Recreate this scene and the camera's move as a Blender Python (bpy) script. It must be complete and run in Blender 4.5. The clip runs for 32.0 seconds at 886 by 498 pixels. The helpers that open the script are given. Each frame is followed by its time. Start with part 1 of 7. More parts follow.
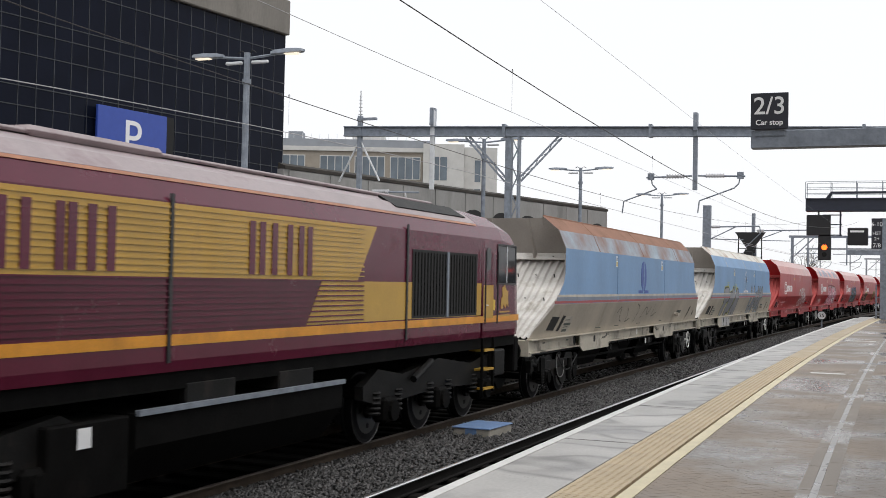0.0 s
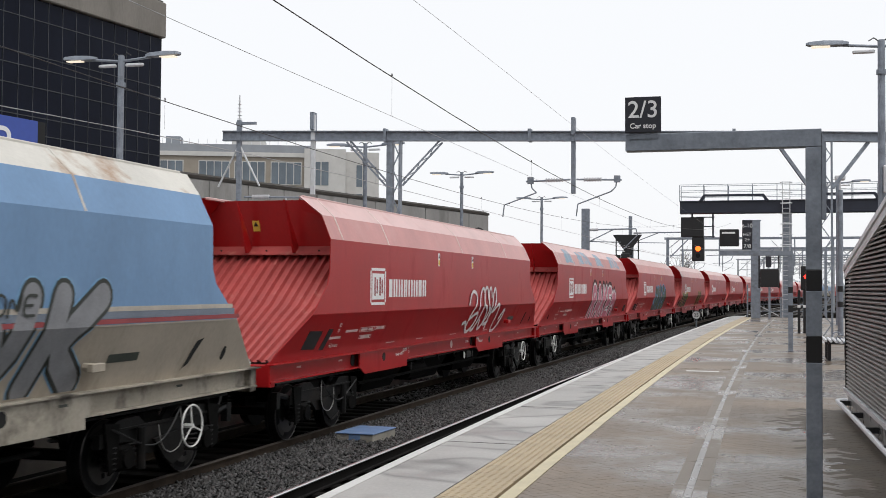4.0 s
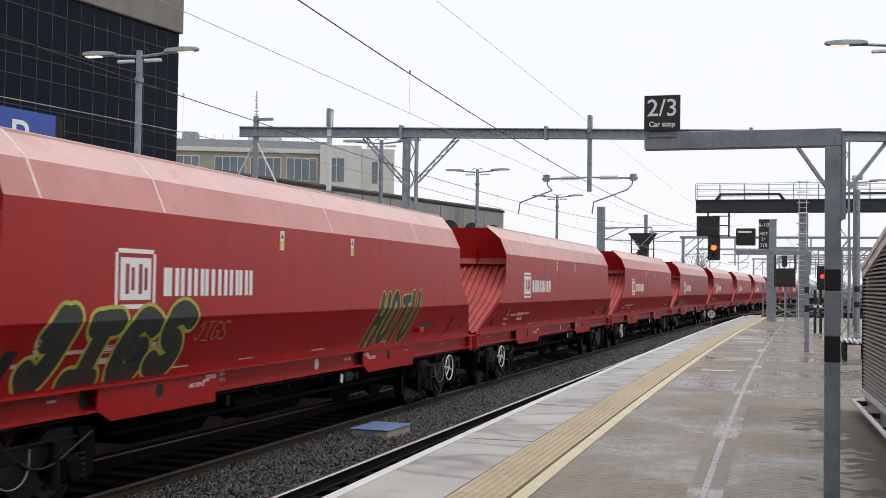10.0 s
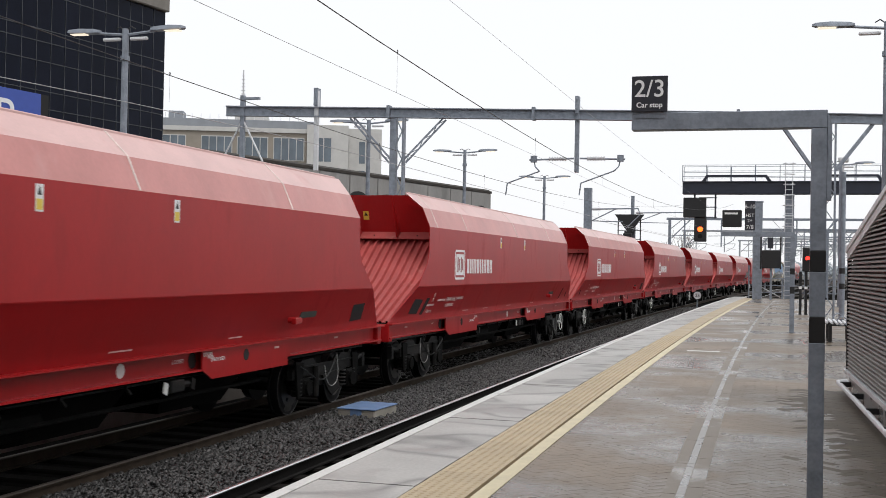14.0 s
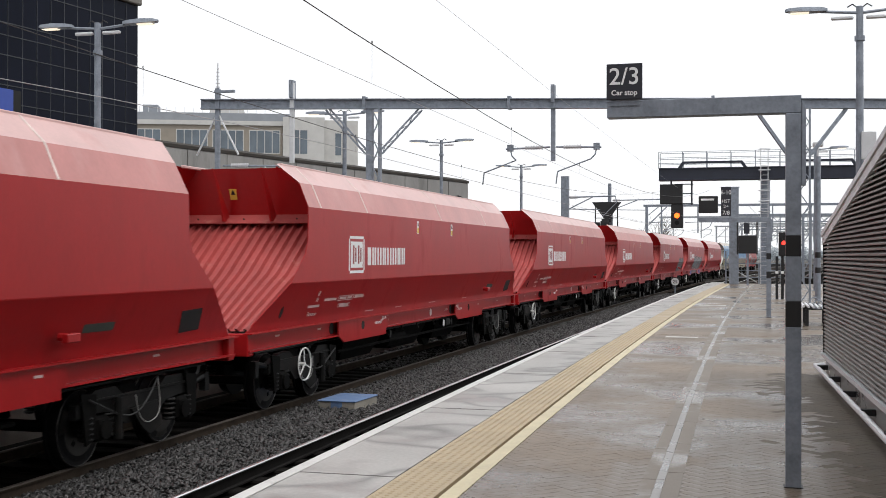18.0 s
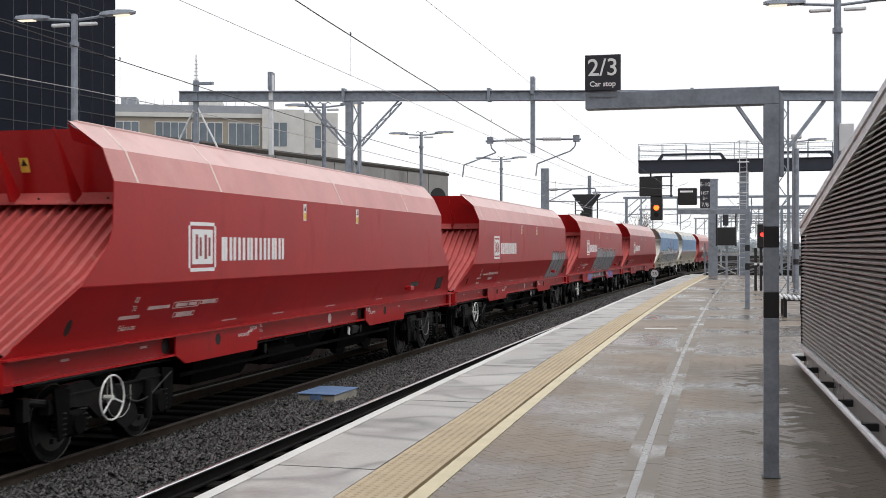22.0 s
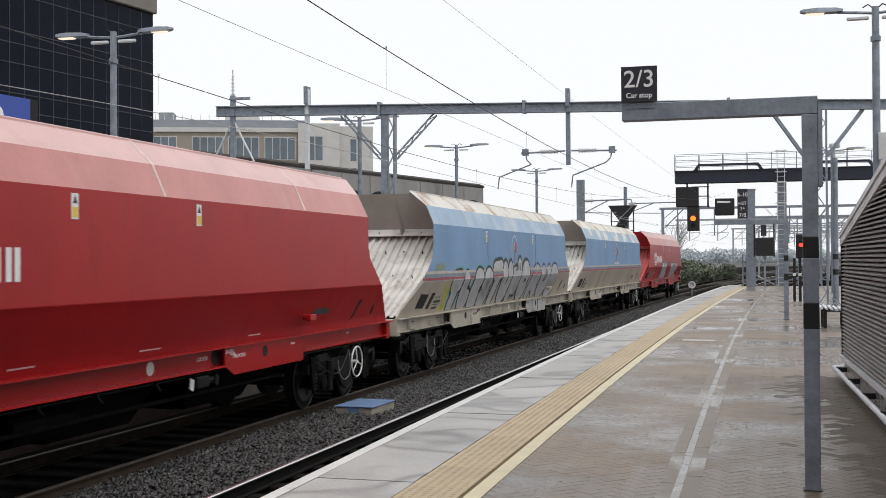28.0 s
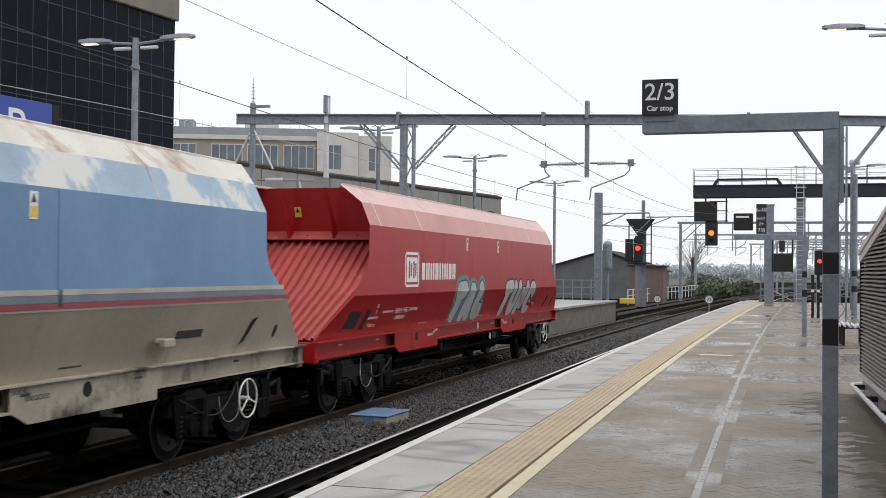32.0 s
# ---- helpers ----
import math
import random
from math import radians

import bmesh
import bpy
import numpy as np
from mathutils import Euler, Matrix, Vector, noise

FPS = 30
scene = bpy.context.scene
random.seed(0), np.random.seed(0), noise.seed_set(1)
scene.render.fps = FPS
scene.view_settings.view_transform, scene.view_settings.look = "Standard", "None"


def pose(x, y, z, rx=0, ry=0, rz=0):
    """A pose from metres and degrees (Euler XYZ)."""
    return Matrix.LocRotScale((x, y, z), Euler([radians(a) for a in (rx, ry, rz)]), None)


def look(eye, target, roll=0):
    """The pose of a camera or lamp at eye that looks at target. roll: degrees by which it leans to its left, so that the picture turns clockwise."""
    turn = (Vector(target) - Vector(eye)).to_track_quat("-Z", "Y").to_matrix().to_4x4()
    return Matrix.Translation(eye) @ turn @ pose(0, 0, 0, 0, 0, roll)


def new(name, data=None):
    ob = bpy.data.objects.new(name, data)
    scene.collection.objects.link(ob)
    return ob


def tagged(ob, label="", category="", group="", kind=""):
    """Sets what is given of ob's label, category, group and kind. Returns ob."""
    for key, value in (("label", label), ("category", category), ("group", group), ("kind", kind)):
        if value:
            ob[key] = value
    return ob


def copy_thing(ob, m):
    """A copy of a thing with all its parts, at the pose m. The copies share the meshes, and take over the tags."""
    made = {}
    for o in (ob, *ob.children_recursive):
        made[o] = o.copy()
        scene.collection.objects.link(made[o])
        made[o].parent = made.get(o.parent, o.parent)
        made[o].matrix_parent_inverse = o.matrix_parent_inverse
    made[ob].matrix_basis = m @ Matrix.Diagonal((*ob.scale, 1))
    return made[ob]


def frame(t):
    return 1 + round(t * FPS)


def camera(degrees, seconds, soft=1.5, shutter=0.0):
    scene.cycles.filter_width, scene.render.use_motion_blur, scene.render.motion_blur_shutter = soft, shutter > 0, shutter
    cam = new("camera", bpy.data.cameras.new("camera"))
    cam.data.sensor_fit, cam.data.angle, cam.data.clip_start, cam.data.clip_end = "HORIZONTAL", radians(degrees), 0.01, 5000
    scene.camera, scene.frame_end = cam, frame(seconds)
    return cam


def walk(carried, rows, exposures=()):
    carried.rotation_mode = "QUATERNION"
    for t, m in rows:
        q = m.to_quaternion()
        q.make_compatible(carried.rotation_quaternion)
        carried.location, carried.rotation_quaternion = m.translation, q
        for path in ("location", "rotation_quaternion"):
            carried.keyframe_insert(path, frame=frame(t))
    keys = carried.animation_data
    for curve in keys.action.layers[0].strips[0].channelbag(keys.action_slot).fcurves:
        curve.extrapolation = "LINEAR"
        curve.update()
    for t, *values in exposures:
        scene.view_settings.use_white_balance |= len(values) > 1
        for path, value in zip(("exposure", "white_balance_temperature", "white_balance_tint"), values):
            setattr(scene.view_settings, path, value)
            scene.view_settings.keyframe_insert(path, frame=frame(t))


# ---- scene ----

# camera: held by hand, standing on the platform
cam = camera(41.9, 32.0, soft=0.7, shutter=0.12)
PATH = [
    (0, 0.007, -0.011, 1.615, 91.580, -1.182, 21.973), (0.5, 0.009, -0.012, 1.613, 91.588, -0.897, 21.362),
    (1, 0.024, 0.007, 1.615, 91.877, -1.518, 19.075), (1.5, 0.021, 0.008, 1.615, 92.557, -0.519, 16.280),
    (2, 0.031, 0.009, 1.615, 92.693, -0.388, 16.079), (2.5, 0.022, 0.004, 1.612, 92.396, -0.651, 15.633),
    (3, 0.013, 0.014, 1.614, 92.063, -0.859, 15.511), (3.5, 0.015, 0.022, 1.610, 91.888, -0.393, 16.028),
    (5.5, 0.015, 0.004, 1.606, 91.935, -0.637, 16.612), (6, 0.009, 0.005, 1.607, 91.547, 0.099, 16.980),
    (6.5, 0.011, 0.010, 1.607, 91.337, 0.236, 16.980), (7, 0.013, 0.010, 1.608, 91.429, 0.514, 17.114),
    (7.5, 0.009, 0.016, 1.608, 91.313, 0.457, 17.291), (8, 0.007, -0.000, 1.606, 91.234, 0.154, 17.724),
    (8.5, 0.008, -0.002, 1.607, 91.407, -0.168, 17.390), (9, 0.003, -0.004, 1.606, 91.508, -0.538, 17.421),
    (9.5, 0.003, -0.009, 1.601, 91.644, -0.491, 16.906), (10, -0.004, -0.009, 1.605, 91.746, -0.850, 16.899),
    (10.5, -0.004, -0.014, 1.604, 91.793, -0.623, 16.978), (11, -0.001, -0.013, 1.606, 91.607, -0.621, 16.815),
    (11.5, -0.004, -0.013, 1.601, 91.501, -0.674, 16.873), (12, 0.001, -0.017, 1.600, 91.363, -0.771, 16.851),
    (12.5, -0.003, -0.010, 1.604, 91.186, -0.674, 16.753), (13, -0.005, -0.005, 1.603, 90.957, -0.843, 16.665),
    (13.5, -0.001, -0.016, 1.601, 90.877, -0.750, 16.300), (14, -0.002, -0.015, 1.600, 90.796, -1.044, 16.254),
    (14.5, -0.007, -0.012, 1.602, 90.611, -1.038, 16.272), (16.5, -0.003, -0.011, 1.602, 90.138, -0.298, 16.051),
    (17, 0.001, -0.010, 1.600, 90.172, -0.289, 15.700), (17.5, 0.004, -0.009, 1.601, 90.370, -0.306, 15.342),
    (18, 0.001, -0.013, 1.601, 90.327, -0.114, 15.182), (18.5, -0.002, -0.004, 1.599, 90.270, -0.087, 15.060),
    (19, 0.004, -0.009, 1.596, 90.237, -0.111, 14.849), (19.5, 0.002, -0.006, 1.599, 90.131, -0.100, 14.752),
    (20, 0.002, -0.003, 1.597, 90.052, -0.399, 14.717), (20.5, 0.000, 0.005, 1.599, 90.190, 0.490, 15.187),
    (21, 0.011, -0.004, 1.598, 90.099, 0.365, 14.782), (21.5, 0.012, 0.006, 1.597, 90.200, 0.258, 14.281),
    (22, 0.007, 0.017, 1.596, 89.958, 0.003, 14.209), (22.5, -0.002, 0.009, 1.596, 89.799, 0.069, 14.638),
    (23, -0.000, -0.000, 1.600, 90.183, 0.232, 14.799), (23.5, 0.006, -0.003, 1.598, 90.531, 0.164, 14.873),
    (24, 0.001, -0.003, 1.598, 90.693, 0.172, 14.951), (24.5, 0.001, -0.009, 1.597, 90.558, -0.268, 15.151),
    (25, -0.009, -0.004, 1.598, 90.494, -0.424, 15.156), (25.5, -0.015, -0.005, 1.597, 90.623, -0.533, 15.371),
    (27.5, -0.004, -0.006, 1.597, 90.533, 0.296, 15.714), (28, 0.001, -0.007, 1.599, 90.572, 0.363, 15.972),
    (28.5, -0.001, -0.011, 1.600, 90.854, 0.049, 16.081), (29, -0.004, -0.015, 1.595, 91.046, -0.003, 16.376),
    (29.5, -0.007, -0.010, 1.596, 91.077, -0.388, 16.597), (30, -0.007, -0.016, 1.597, 90.971, -0.180, 16.662),
    (30.5, -0.006, -0.010, 1.597, 91.020, 0.059, 16.427), (31, -0.003, -0.011, 1.597, 91.012, -0.175, 16.544),
    (31.5, -0.000, 0.001, 1.598, 91.047, -0.348, 16.600), (32, -0.008, -0.012, 1.593, 91.095, -0.573, 16.789),
]
walk(cam, [(t, pose(x, y, z, rx, ry, rz)) for t, x, y, z, rx, ry, rz in PATH],
     [(0, 0.0), (1, 0.0), (3, -0.06), (12, -0.04), (16.5, 0.04), (20, 0.08), (24, 0.0), (32, -0.03)])

# light: bright overcast sky
world = bpy.data.worlds.new("sky")
scene.world = world
world.use_nodes = True
wn, wl = world.node_tree.nodes, world.node_tree.links
wn.clear()
sky = wn.new("ShaderNodeTexSky")
sky.sky_type = "NISHITA"
sky.sun_disc = False
sky.sun_elevation, sky.sun_rotation = radians(64), radians(127)
sky.air_density, sky.dust_density = 1.0, 4.0
haze = wn.new("ShaderNodeMix")
haze.data_type = "RGBA"
haze.inputs[0].default_value = 0.9
haze.inputs[7].default_value = (9.0, 9.1, 9.3, 1)
bg = wn.new("ShaderNodeBackground")
bg.inputs[1].default_value = 0.119
wout = wn.new("ShaderNodeOutputWorld")
wl.new(sky.outputs[0], haze.inputs[6])
wl.new(haze.outputs[2], bg.inputs[0])
wl.new(bg.outputs[0], wout.inputs[0])
sun = new("sun", bpy.data.lights.new("sun", "SUN"))
sun.data.energy, sun.data.angle, sun.data.color = 1.3, radians(35), (1, 0.98, 0.95)
sun.matrix_world = look((16, -12, 42), (0, 0, 0))
scene.view_settings.exposure = 0.0

# ---------------------------------------------------------------- materials
def mat(name, color, rough=0.6, metal=0.0, scale=3.0, vary=0.25, bump=0.1, fine=40.0, stain=None, stain_at=0.55, stain_scale=0.8,
        stain_rough=None, spread=0.12, emit=0.0, island=0.0, streak=1.0, coat=0.0, spec=0.5, tide=0.0):
    """A procedural surface: grain at two scales, and stains of another colour where asked."""
    m = bpy.data.materials.new(name)
    m.use_nodes = True
    n, l = m.node_tree.nodes, m.node_tree.links
    b = n["Principled BSDF"]
    b.inputs["Roughness"].default_value, b.inputs["Metallic"].default_value = rough, metal
    b.inputs["Coat Weight"].default_value = coat
    b.inputs["Specular IOR Level"].default_value = spec
    c = n.new("ShaderNodeTexCoord")
    mp = n.new("ShaderNodeMapping")
    mp.inputs["Scale"].default_value = (1, 1, streak)
    l.new(c.outputs["Object"], mp.inputs[0])
    big, small = n.new("ShaderNodeTexNoise"), n.new("ShaderNodeTexNoise")
    for x, s in ((big, scale), (small, fine)):
        x.inputs["Scale"].default_value, x.inputs["Detail"].default_value = s, 5
        l.new(mp.outputs[0], x.inputs["Vector"])
    add = n.new("ShaderNodeMath")
    add.operation = "MULTIPLY_ADD"
    l.new(small.outputs[0], add.inputs[0])
    add.inputs[1].default_value = 0.5
    l.new(big.outputs[0], add.inputs[2])
    ramp = n.new("ShaderNodeMapRange")
    ramp.inputs[1].default_value, ramp.inputs[2].default_value = 0.45, 1.05
    ramp.inputs[3].default_value, ramp.inputs[4].default_value = 1 - vary, 1 + vary
    l.new(add.outputs[0], ramp.inputs[0])
    hsv = n.new("ShaderNodeHueSaturation")
    hsv.inputs["Color"].default_value = (*color, 1)
    val = ramp.outputs[0]
    if island:
        g = n.new("ShaderNodeNewGeometry")
        i = n.new("ShaderNodeObjectInfo")
        sm = n.new("ShaderNodeMath")
        sm.operation = "ADD"
        l.new(g.outputs["Random Per Island"], sm.inputs[0])
        l.new(g.outputs["Random Per Island"] if island > 0.9 else i.outputs["Random"], sm.inputs[1])
        mr = n.new("ShaderNodeMapRange")
        mr.inputs[2].default_value = 2.0
        mr.inputs[3].default_value, mr.inputs[4].default_value = 1 - island, 1 + island
        l.new(sm.outputs[0], mr.inputs[0])
        mu = n.new("ShaderNodeMath")
        mu.operation = "MULTIPLY"
        l.new(mr.outputs[0], mu.inputs[0])
        l.new(val, mu.inputs[1])
        val = mu.outputs[0]
    l.new(val, hsv.inputs["Value"])
    col = hsv.outputs[0]
    if tide:
        # damp tide marks: thin uneven rings where one slow noise crosses a level
        wv = n.new("ShaderNodeTexNoise")
        wv.inputs["Scale"].default_value, wv.inputs["Detail"].default_value = 0.75, 1.5
        l.new(mp.outputs[0], wv.inputs["Vector"])
        df = n.new("ShaderNodeMath")
        df.operation = "SUBTRACT"
        l.new(wv.outputs[0], df.inputs[0])
        df.inputs[1].default_value = 0.5
        ab = n.new("ShaderNodeMath")
        ab.operation = "ABSOLUTE"
        l.new(df.outputs[0], ab.inputs[0])
        tr = n.new("ShaderNodeMapRange")
        tr.inputs[1].default_value, tr.inputs[2].default_value = 0.002, 0.045
        tr.inputs[3].default_value, tr.inputs[4].default_value = 1 - tide, 1.0
        l.new(ab.outputs[0], tr.inputs[0])
        tm = n.new("ShaderNodeMath")
        tm.operation = "MULTIPLY"
        l.new(val, tm.inputs[0])
        l.new(tr.outputs[0], tm.inputs[1])
        l.new(tm.outputs[0], hsv.inputs["Value"])
    if stain:
        st = n.new("ShaderNodeTexNoise")
        st.inputs["Scale"].default_value, st.inputs["Detail"].default_value = stain_scale, 6
        st.inputs["Roughness"].default_value = 0.62
        l.new(mp.outputs[0], st.inputs["Vector"])
        sr = n.new("ShaderNodeMapRange")
        sr.inputs[1].default_value, sr.inputs[2].default_value = stain_at, stain_at + spread
        l.new(st.outputs[0], sr.inputs[0])
        mx = n.new("ShaderNodeMix")
        mx.data_type = "RGBA"
        l.new(sr.outputs[0], mx.inputs[0])
        l.new(col, mx.inputs[6])
        mx.inputs[7].default_value = (*stain, 1)
        col = mx.outputs[2]
        if stain_rough is not None:
            rr = n.new("ShaderNodeMapRange")
            rr.inputs[3].default_value, rr.inputs[4].default_value = rough, stain_rough
            l.new(sr.outputs[0], rr.inputs[0])
            l.new(rr.outputs[0], b.inputs["Roughness"])
    l.new(col, b.inputs["Base Color"])
    if bump:
        bp = n.new("ShaderNodeBump")
        bp.inputs["Strength"].default_value, bp.inputs["Distance"].default_value = bump, 0.02
        l.new(small.outputs[0], bp.inputs["Height"])
        l.new(bp.outputs[0], b.inputs["Normal"])
    if emit:
        b.inputs["Emission Color"].default_value = (*color, 1)
        b.inputs["Emission Strength"].default_value = emit
    return m


M_PLAT = mat("wet platform paving", (0.165, 0.127, 0.093), 0.48, 0, 0.55, 0.4, 0.16, 22, (0.08, 0.063, 0.047), 0.44, 0.34, 0.15, 0.16, island=0.12, spec=0.4)
M_COPE = mat("wet coping concrete", (0.35, 0.34, 0.325), 0.45, 0, 0.8, 0.25, 0.08, 30, (0.22, 0.21, 0.2), 0.52, 0.9, 0.28, 0.12, island=0.12, tide=0.45, spec=0.35)
M_EDGE = mat("white edge paint", (0.55, 0.545, 0.53), 0.5, 0, 2, 0.12, 0.1, 30, (0.4, 0.4, 0.39), 0.6, 3, None, 0.1)
M_TACT = mat("buff tactile paving", (0.38, 0.30, 0.19), 0.55, 0, 1.2, 0.18, 0.1, 30, (0.30, 0.235, 0.15), 0.55, 1.2, 0.35, 0.15, island=0.1)
M_LINE = mat("yellow line paint", (0.52, 0.455, 0.3), 0.5, 0, 3, 0.15, 0.1, 30, (0.36, 0.31, 0.2), 0.62, 5)
M_SLAB = mat("wet channel slab", (0.15, 0.12, 0.09), 0.45, 0, 1, 0.15, 0.05, 30, (0.12, 0.1, 0.08), 0.5, 0.5, 0.15, 0.1)
# moss dirt, its dark tone also holding shade beside the enclosure
M_MOSSHADE = mat("mossy dirt", (0.085, 0.065, 0.043), 0.6, 0, 1.5, 0.35, 0.3, 20, (0.085, 0.075, 0.035), 0.6, 2.5, None, 0.1)
M_DRAIN = mat("drain channel concrete", (0.26, 0.25, 0.245), 0.35, 0, 1, 0.15, 0.1, 30, (0.17, 0.165, 0.16), 0.5, 1.5, 0.15, 0.1)
M_BALL = mat("grey ballast stone", (0.04, 0.038, 0.037), 0.42, 0, 2, 0.4, 0.3, 60, island=0.96, spec=0.5)
# near-black: shade below the train is put into bed and sleeper colour
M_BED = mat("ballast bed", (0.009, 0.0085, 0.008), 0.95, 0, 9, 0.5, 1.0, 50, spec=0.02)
M_SLEEP = mat("shade-dark sleeper concrete", (0.011, 0.01, 0.009), 0.9, 0, 2, 0.3, 0.3, spec=0.05)
M_RUST = mat("rusty rail steel", (0.05, 0.038, 0.029), 0.8, 0.0, 4, 0.3, 0.2, spec=0.08)
# the shadow beside the platform edge, painted into rail foot and web
M_WEBSHADE = mat("shade-black rail web", (0.009, 0.008, 0.0075), 0.85, 0, 4, 0.3, 0.2, spec=0.15)
M_SHINE = mat("polished rail head", (0.85, 0.85, 0.86), 0.3, 1.0, 4, 0.08, 0.02)
M_WALL = mat("platform wall brick", (0.06, 0.052, 0.047), 0.85, 0, 2, 0.3, 0.4)
M_WALLF = mat("far platform brick", (0.16, 0.145, 0.132), 0.85, 0, 2, 0.3, 0.4)
M_EARTH = mat("dark ground", (0.09, 0.085, 0.075), 0.9, 0, 0.3, 0.4, 0.5, 8)
M_GALV = mat("galvanised steel", (0.235, 0.262, 0.305), 0.5, 0.35, 7, 0.3, 0.06, 45)
M_GALVL = mat("light galvanised steel", (0.64, 0.65, 0.67), 0.45, 0.3, 5, 0.12, 0.05, 60)
M_BLACK = mat("black paint", (0.012, 0.012, 0.013), 0.45, 0, 4, 0.2, 0.03)
M_NAVY = mat("dark blue-grey girder paint", (0.015, 0.019, 0.034), 0.5, 0, 2, 0.2, 0.05)
M_SIGN = mat("charcoal sign face", (0.02, 0.021, 0.03), 0.5, 0, 4, 0.1, 0.0)
M_WHITE = mat("white lettering", (0.8, 0.8, 0.8), 0.5, 0, 5, 0.05, 0.0)
M_BLUE = mat("blue sign face", (0.03, 0.07, 0.36), 0.4, 0, 3, 0.08, 0.0)
M_REDSIGN = mat("red sign trim", (0.5, 0.05, 0.05), 0.4, 0, 3, 0.08, 0.0)

# ---------------------------------------------------------------- mesh helpers
def bx(bm, x0, x1, y0, y1, z0, z1, bevel=0.0):
    """A box between two corners."""
    v = bmesh.ops.create_cube(bm, size=1.0, matrix=Matrix.LocRotScale(((x0 + x1) / 2, (y0 + y1) / 2, (z0 + z1) / 2), None, (abs(x1 - x0), abs(y1 - y0), abs(z1 - z0))))["verts"]
    if bevel:
        es = list({e for q in v for e in q.link_edges})
        bmesh.ops.bevel(bm, geom=es, offset=bevel, segments=1, affect="EDGES")
    return bm


def rod(bm, a, b, r, n=8, r2=None):
    """A round bar from a to b."""
    a, b = Vector(a), Vector(b)
    q = (b - a).to_track_quat("Z", "Y")
    m = Matrix.Translation((a + b) / 2) @ q.to_matrix().to_4x4()
    bmesh.ops.create_cone(bm, cap_ends=True, segments=n, radius1=r, radius2=r if r2 is None else r2, depth=(b - a).length, matrix=m)
    return bm


def bar(bm, a, b, w, h):
    """A square bar from a to b, h upwards."""
    a, b = Vector(a), Vector(b)
    q = (b - a).to_track_quat("Y", "Z")
    bmesh.ops.create_cube(bm, size=1.0, matrix=Matrix.LocRotScale((a + b) / 2, q, (w, (b - a).length, h)))
    return bm


def pipe(bm, pts, r, n=6):
    for a, b in zip(pts[:-1], pts[1:]):
        rod(bm, a, b, r, n)
    return bm


def hose(pts):
    """Round off the bends of a hanging hose."""
    pts = [Vector(q) for q in pts]
    for _ in range(2):
        q = [pts[0]]
        for a, b in zip(pts[:-1], pts[1:]):
            q += [a * 0.75 + b * 0.25, a * 0.25 + b * 0.75]
        pts = q + [pts[-1]]
    return pts


def loft(bm, rings, closed=True, caps=True):
    """Skin over rings of points of equal number."""
    vs = [[bm.verts.new(p) for p in ring] for ring in rings]
    n = len(vs[0])
    for a, b in zip(vs[:-1], vs[1:]):
        for i in range(n if closed else n - 1):
            bm.faces.new((a[i], a[(i + 1) % n], b[(i + 1) % n], b[i]))
    if caps and closed:
        bm.faces.new(vs[0][::-1])
        bm.faces.new(vs[-1])
    return bm


def plate(bm, pts, d):
    """A flat plate over a polygon, thickened by the vector d."""
    d = Vector(d)
    loft(bm, [[Vector(p) for p in pts], [Vector(p) + d for p in pts]])
    return bm


def torus(bm, c, axis, R0, r, n=20, k=6):
    q = Vector(axis).to_track_quat("Z", "Y")
    rings = []
    for i in range(n):
        a = 2 * math.pi * i / n
        rings.append([Vector(c) + q @ Vector(((R0 + r * math.cos(2 * math.pi * j / k)) * math.cos(a), (R0 + r * math.cos(2 * math.pi * j / k)) * math.sin(a), r * math.sin(2 * math.pi * j / k))) for j in range(k)])
    vs = [[bm.verts.new(p) for p in g] for g in rings]
    for i in range(n):
        a, b = vs[i], vs[(i + 1) % n]
        for j in range(k):
            bm.faces.new((a[j], b[j], b[(j + 1) % k], a[(j + 1) % k]))
    return bm


def mesh_of(name, bm, material, smooth=False):
    bmesh.ops.recalc_face_normals(bm, faces=bm.faces)
    me = bpy.data.meshes.new(name)
    bm.to_mesh(me)
    bm.free()
    me.materials.append(material)
    if smooth:
        for p in me.polygons:
            p.use_smooth = True
    return me


def part(name, bm, material, parent, label="", smooth=False):
    """One mesh object under a thing or under a part."""
    ob = new(name, bm if isinstance(bm, bpy.types.Mesh) else mesh_of(name, bm, material, smooth))
    ob.parent = parent
    return tagged(ob, label)


def thing(name, m, label, category, group=""):
    ob = new(name)
    ob.empty_display_size = 0.2
    ob.matrix_basis = m
    return tagged(ob, label, category, group)


def solo(name, bm, material, label, category, kind="", group="", smooth=False):
    return tagged(new(name, mesh_of(name, bm, material, smooth)), label, category, group, kind)


def B():
    return bmesh.new()


def letters(name, body, size, m, material, parent, label="", depth=0.004, align="CENTER", bold=0.0):
    """Raised lettering in the built-in font, turned into a mesh."""
    cu = bpy.data.curves.new(name, "FONT")
    cu.body, cu.size, cu.extrude, cu.align_x, cu.offset = body, size, depth, align, bold
    tmp = new("tmp", cu)
    me = bpy.data.meshes.new_from_object(tmp.evaluated_get(bpy.context.evaluated_depsgraph_get()))
    bpy.data.objects.remove(tmp)
    me.materials.append(material)
    ob = new(name, me)
    ob.parent = parent
    ob.matrix_basis = m
    return tagged(ob, label)


# ---------------------------------------------------------------- the line of the tracks
BEND = 0.0004
RAIL = -0.915                      # rail top below the platform


def cx(y):
    return BEND * y * y / 2


def pcx(y):
    """The line of the platform edge, which draws away from the track a little towards its end."""
    return cx(y) - 0.5 * (1 - math.exp((8 - max(0.0, y)) / 25))


def pturn(y):
    return -math.degrees(BEND * y - 0.02 * math.exp((8 - max(0.0, y)) / 25))


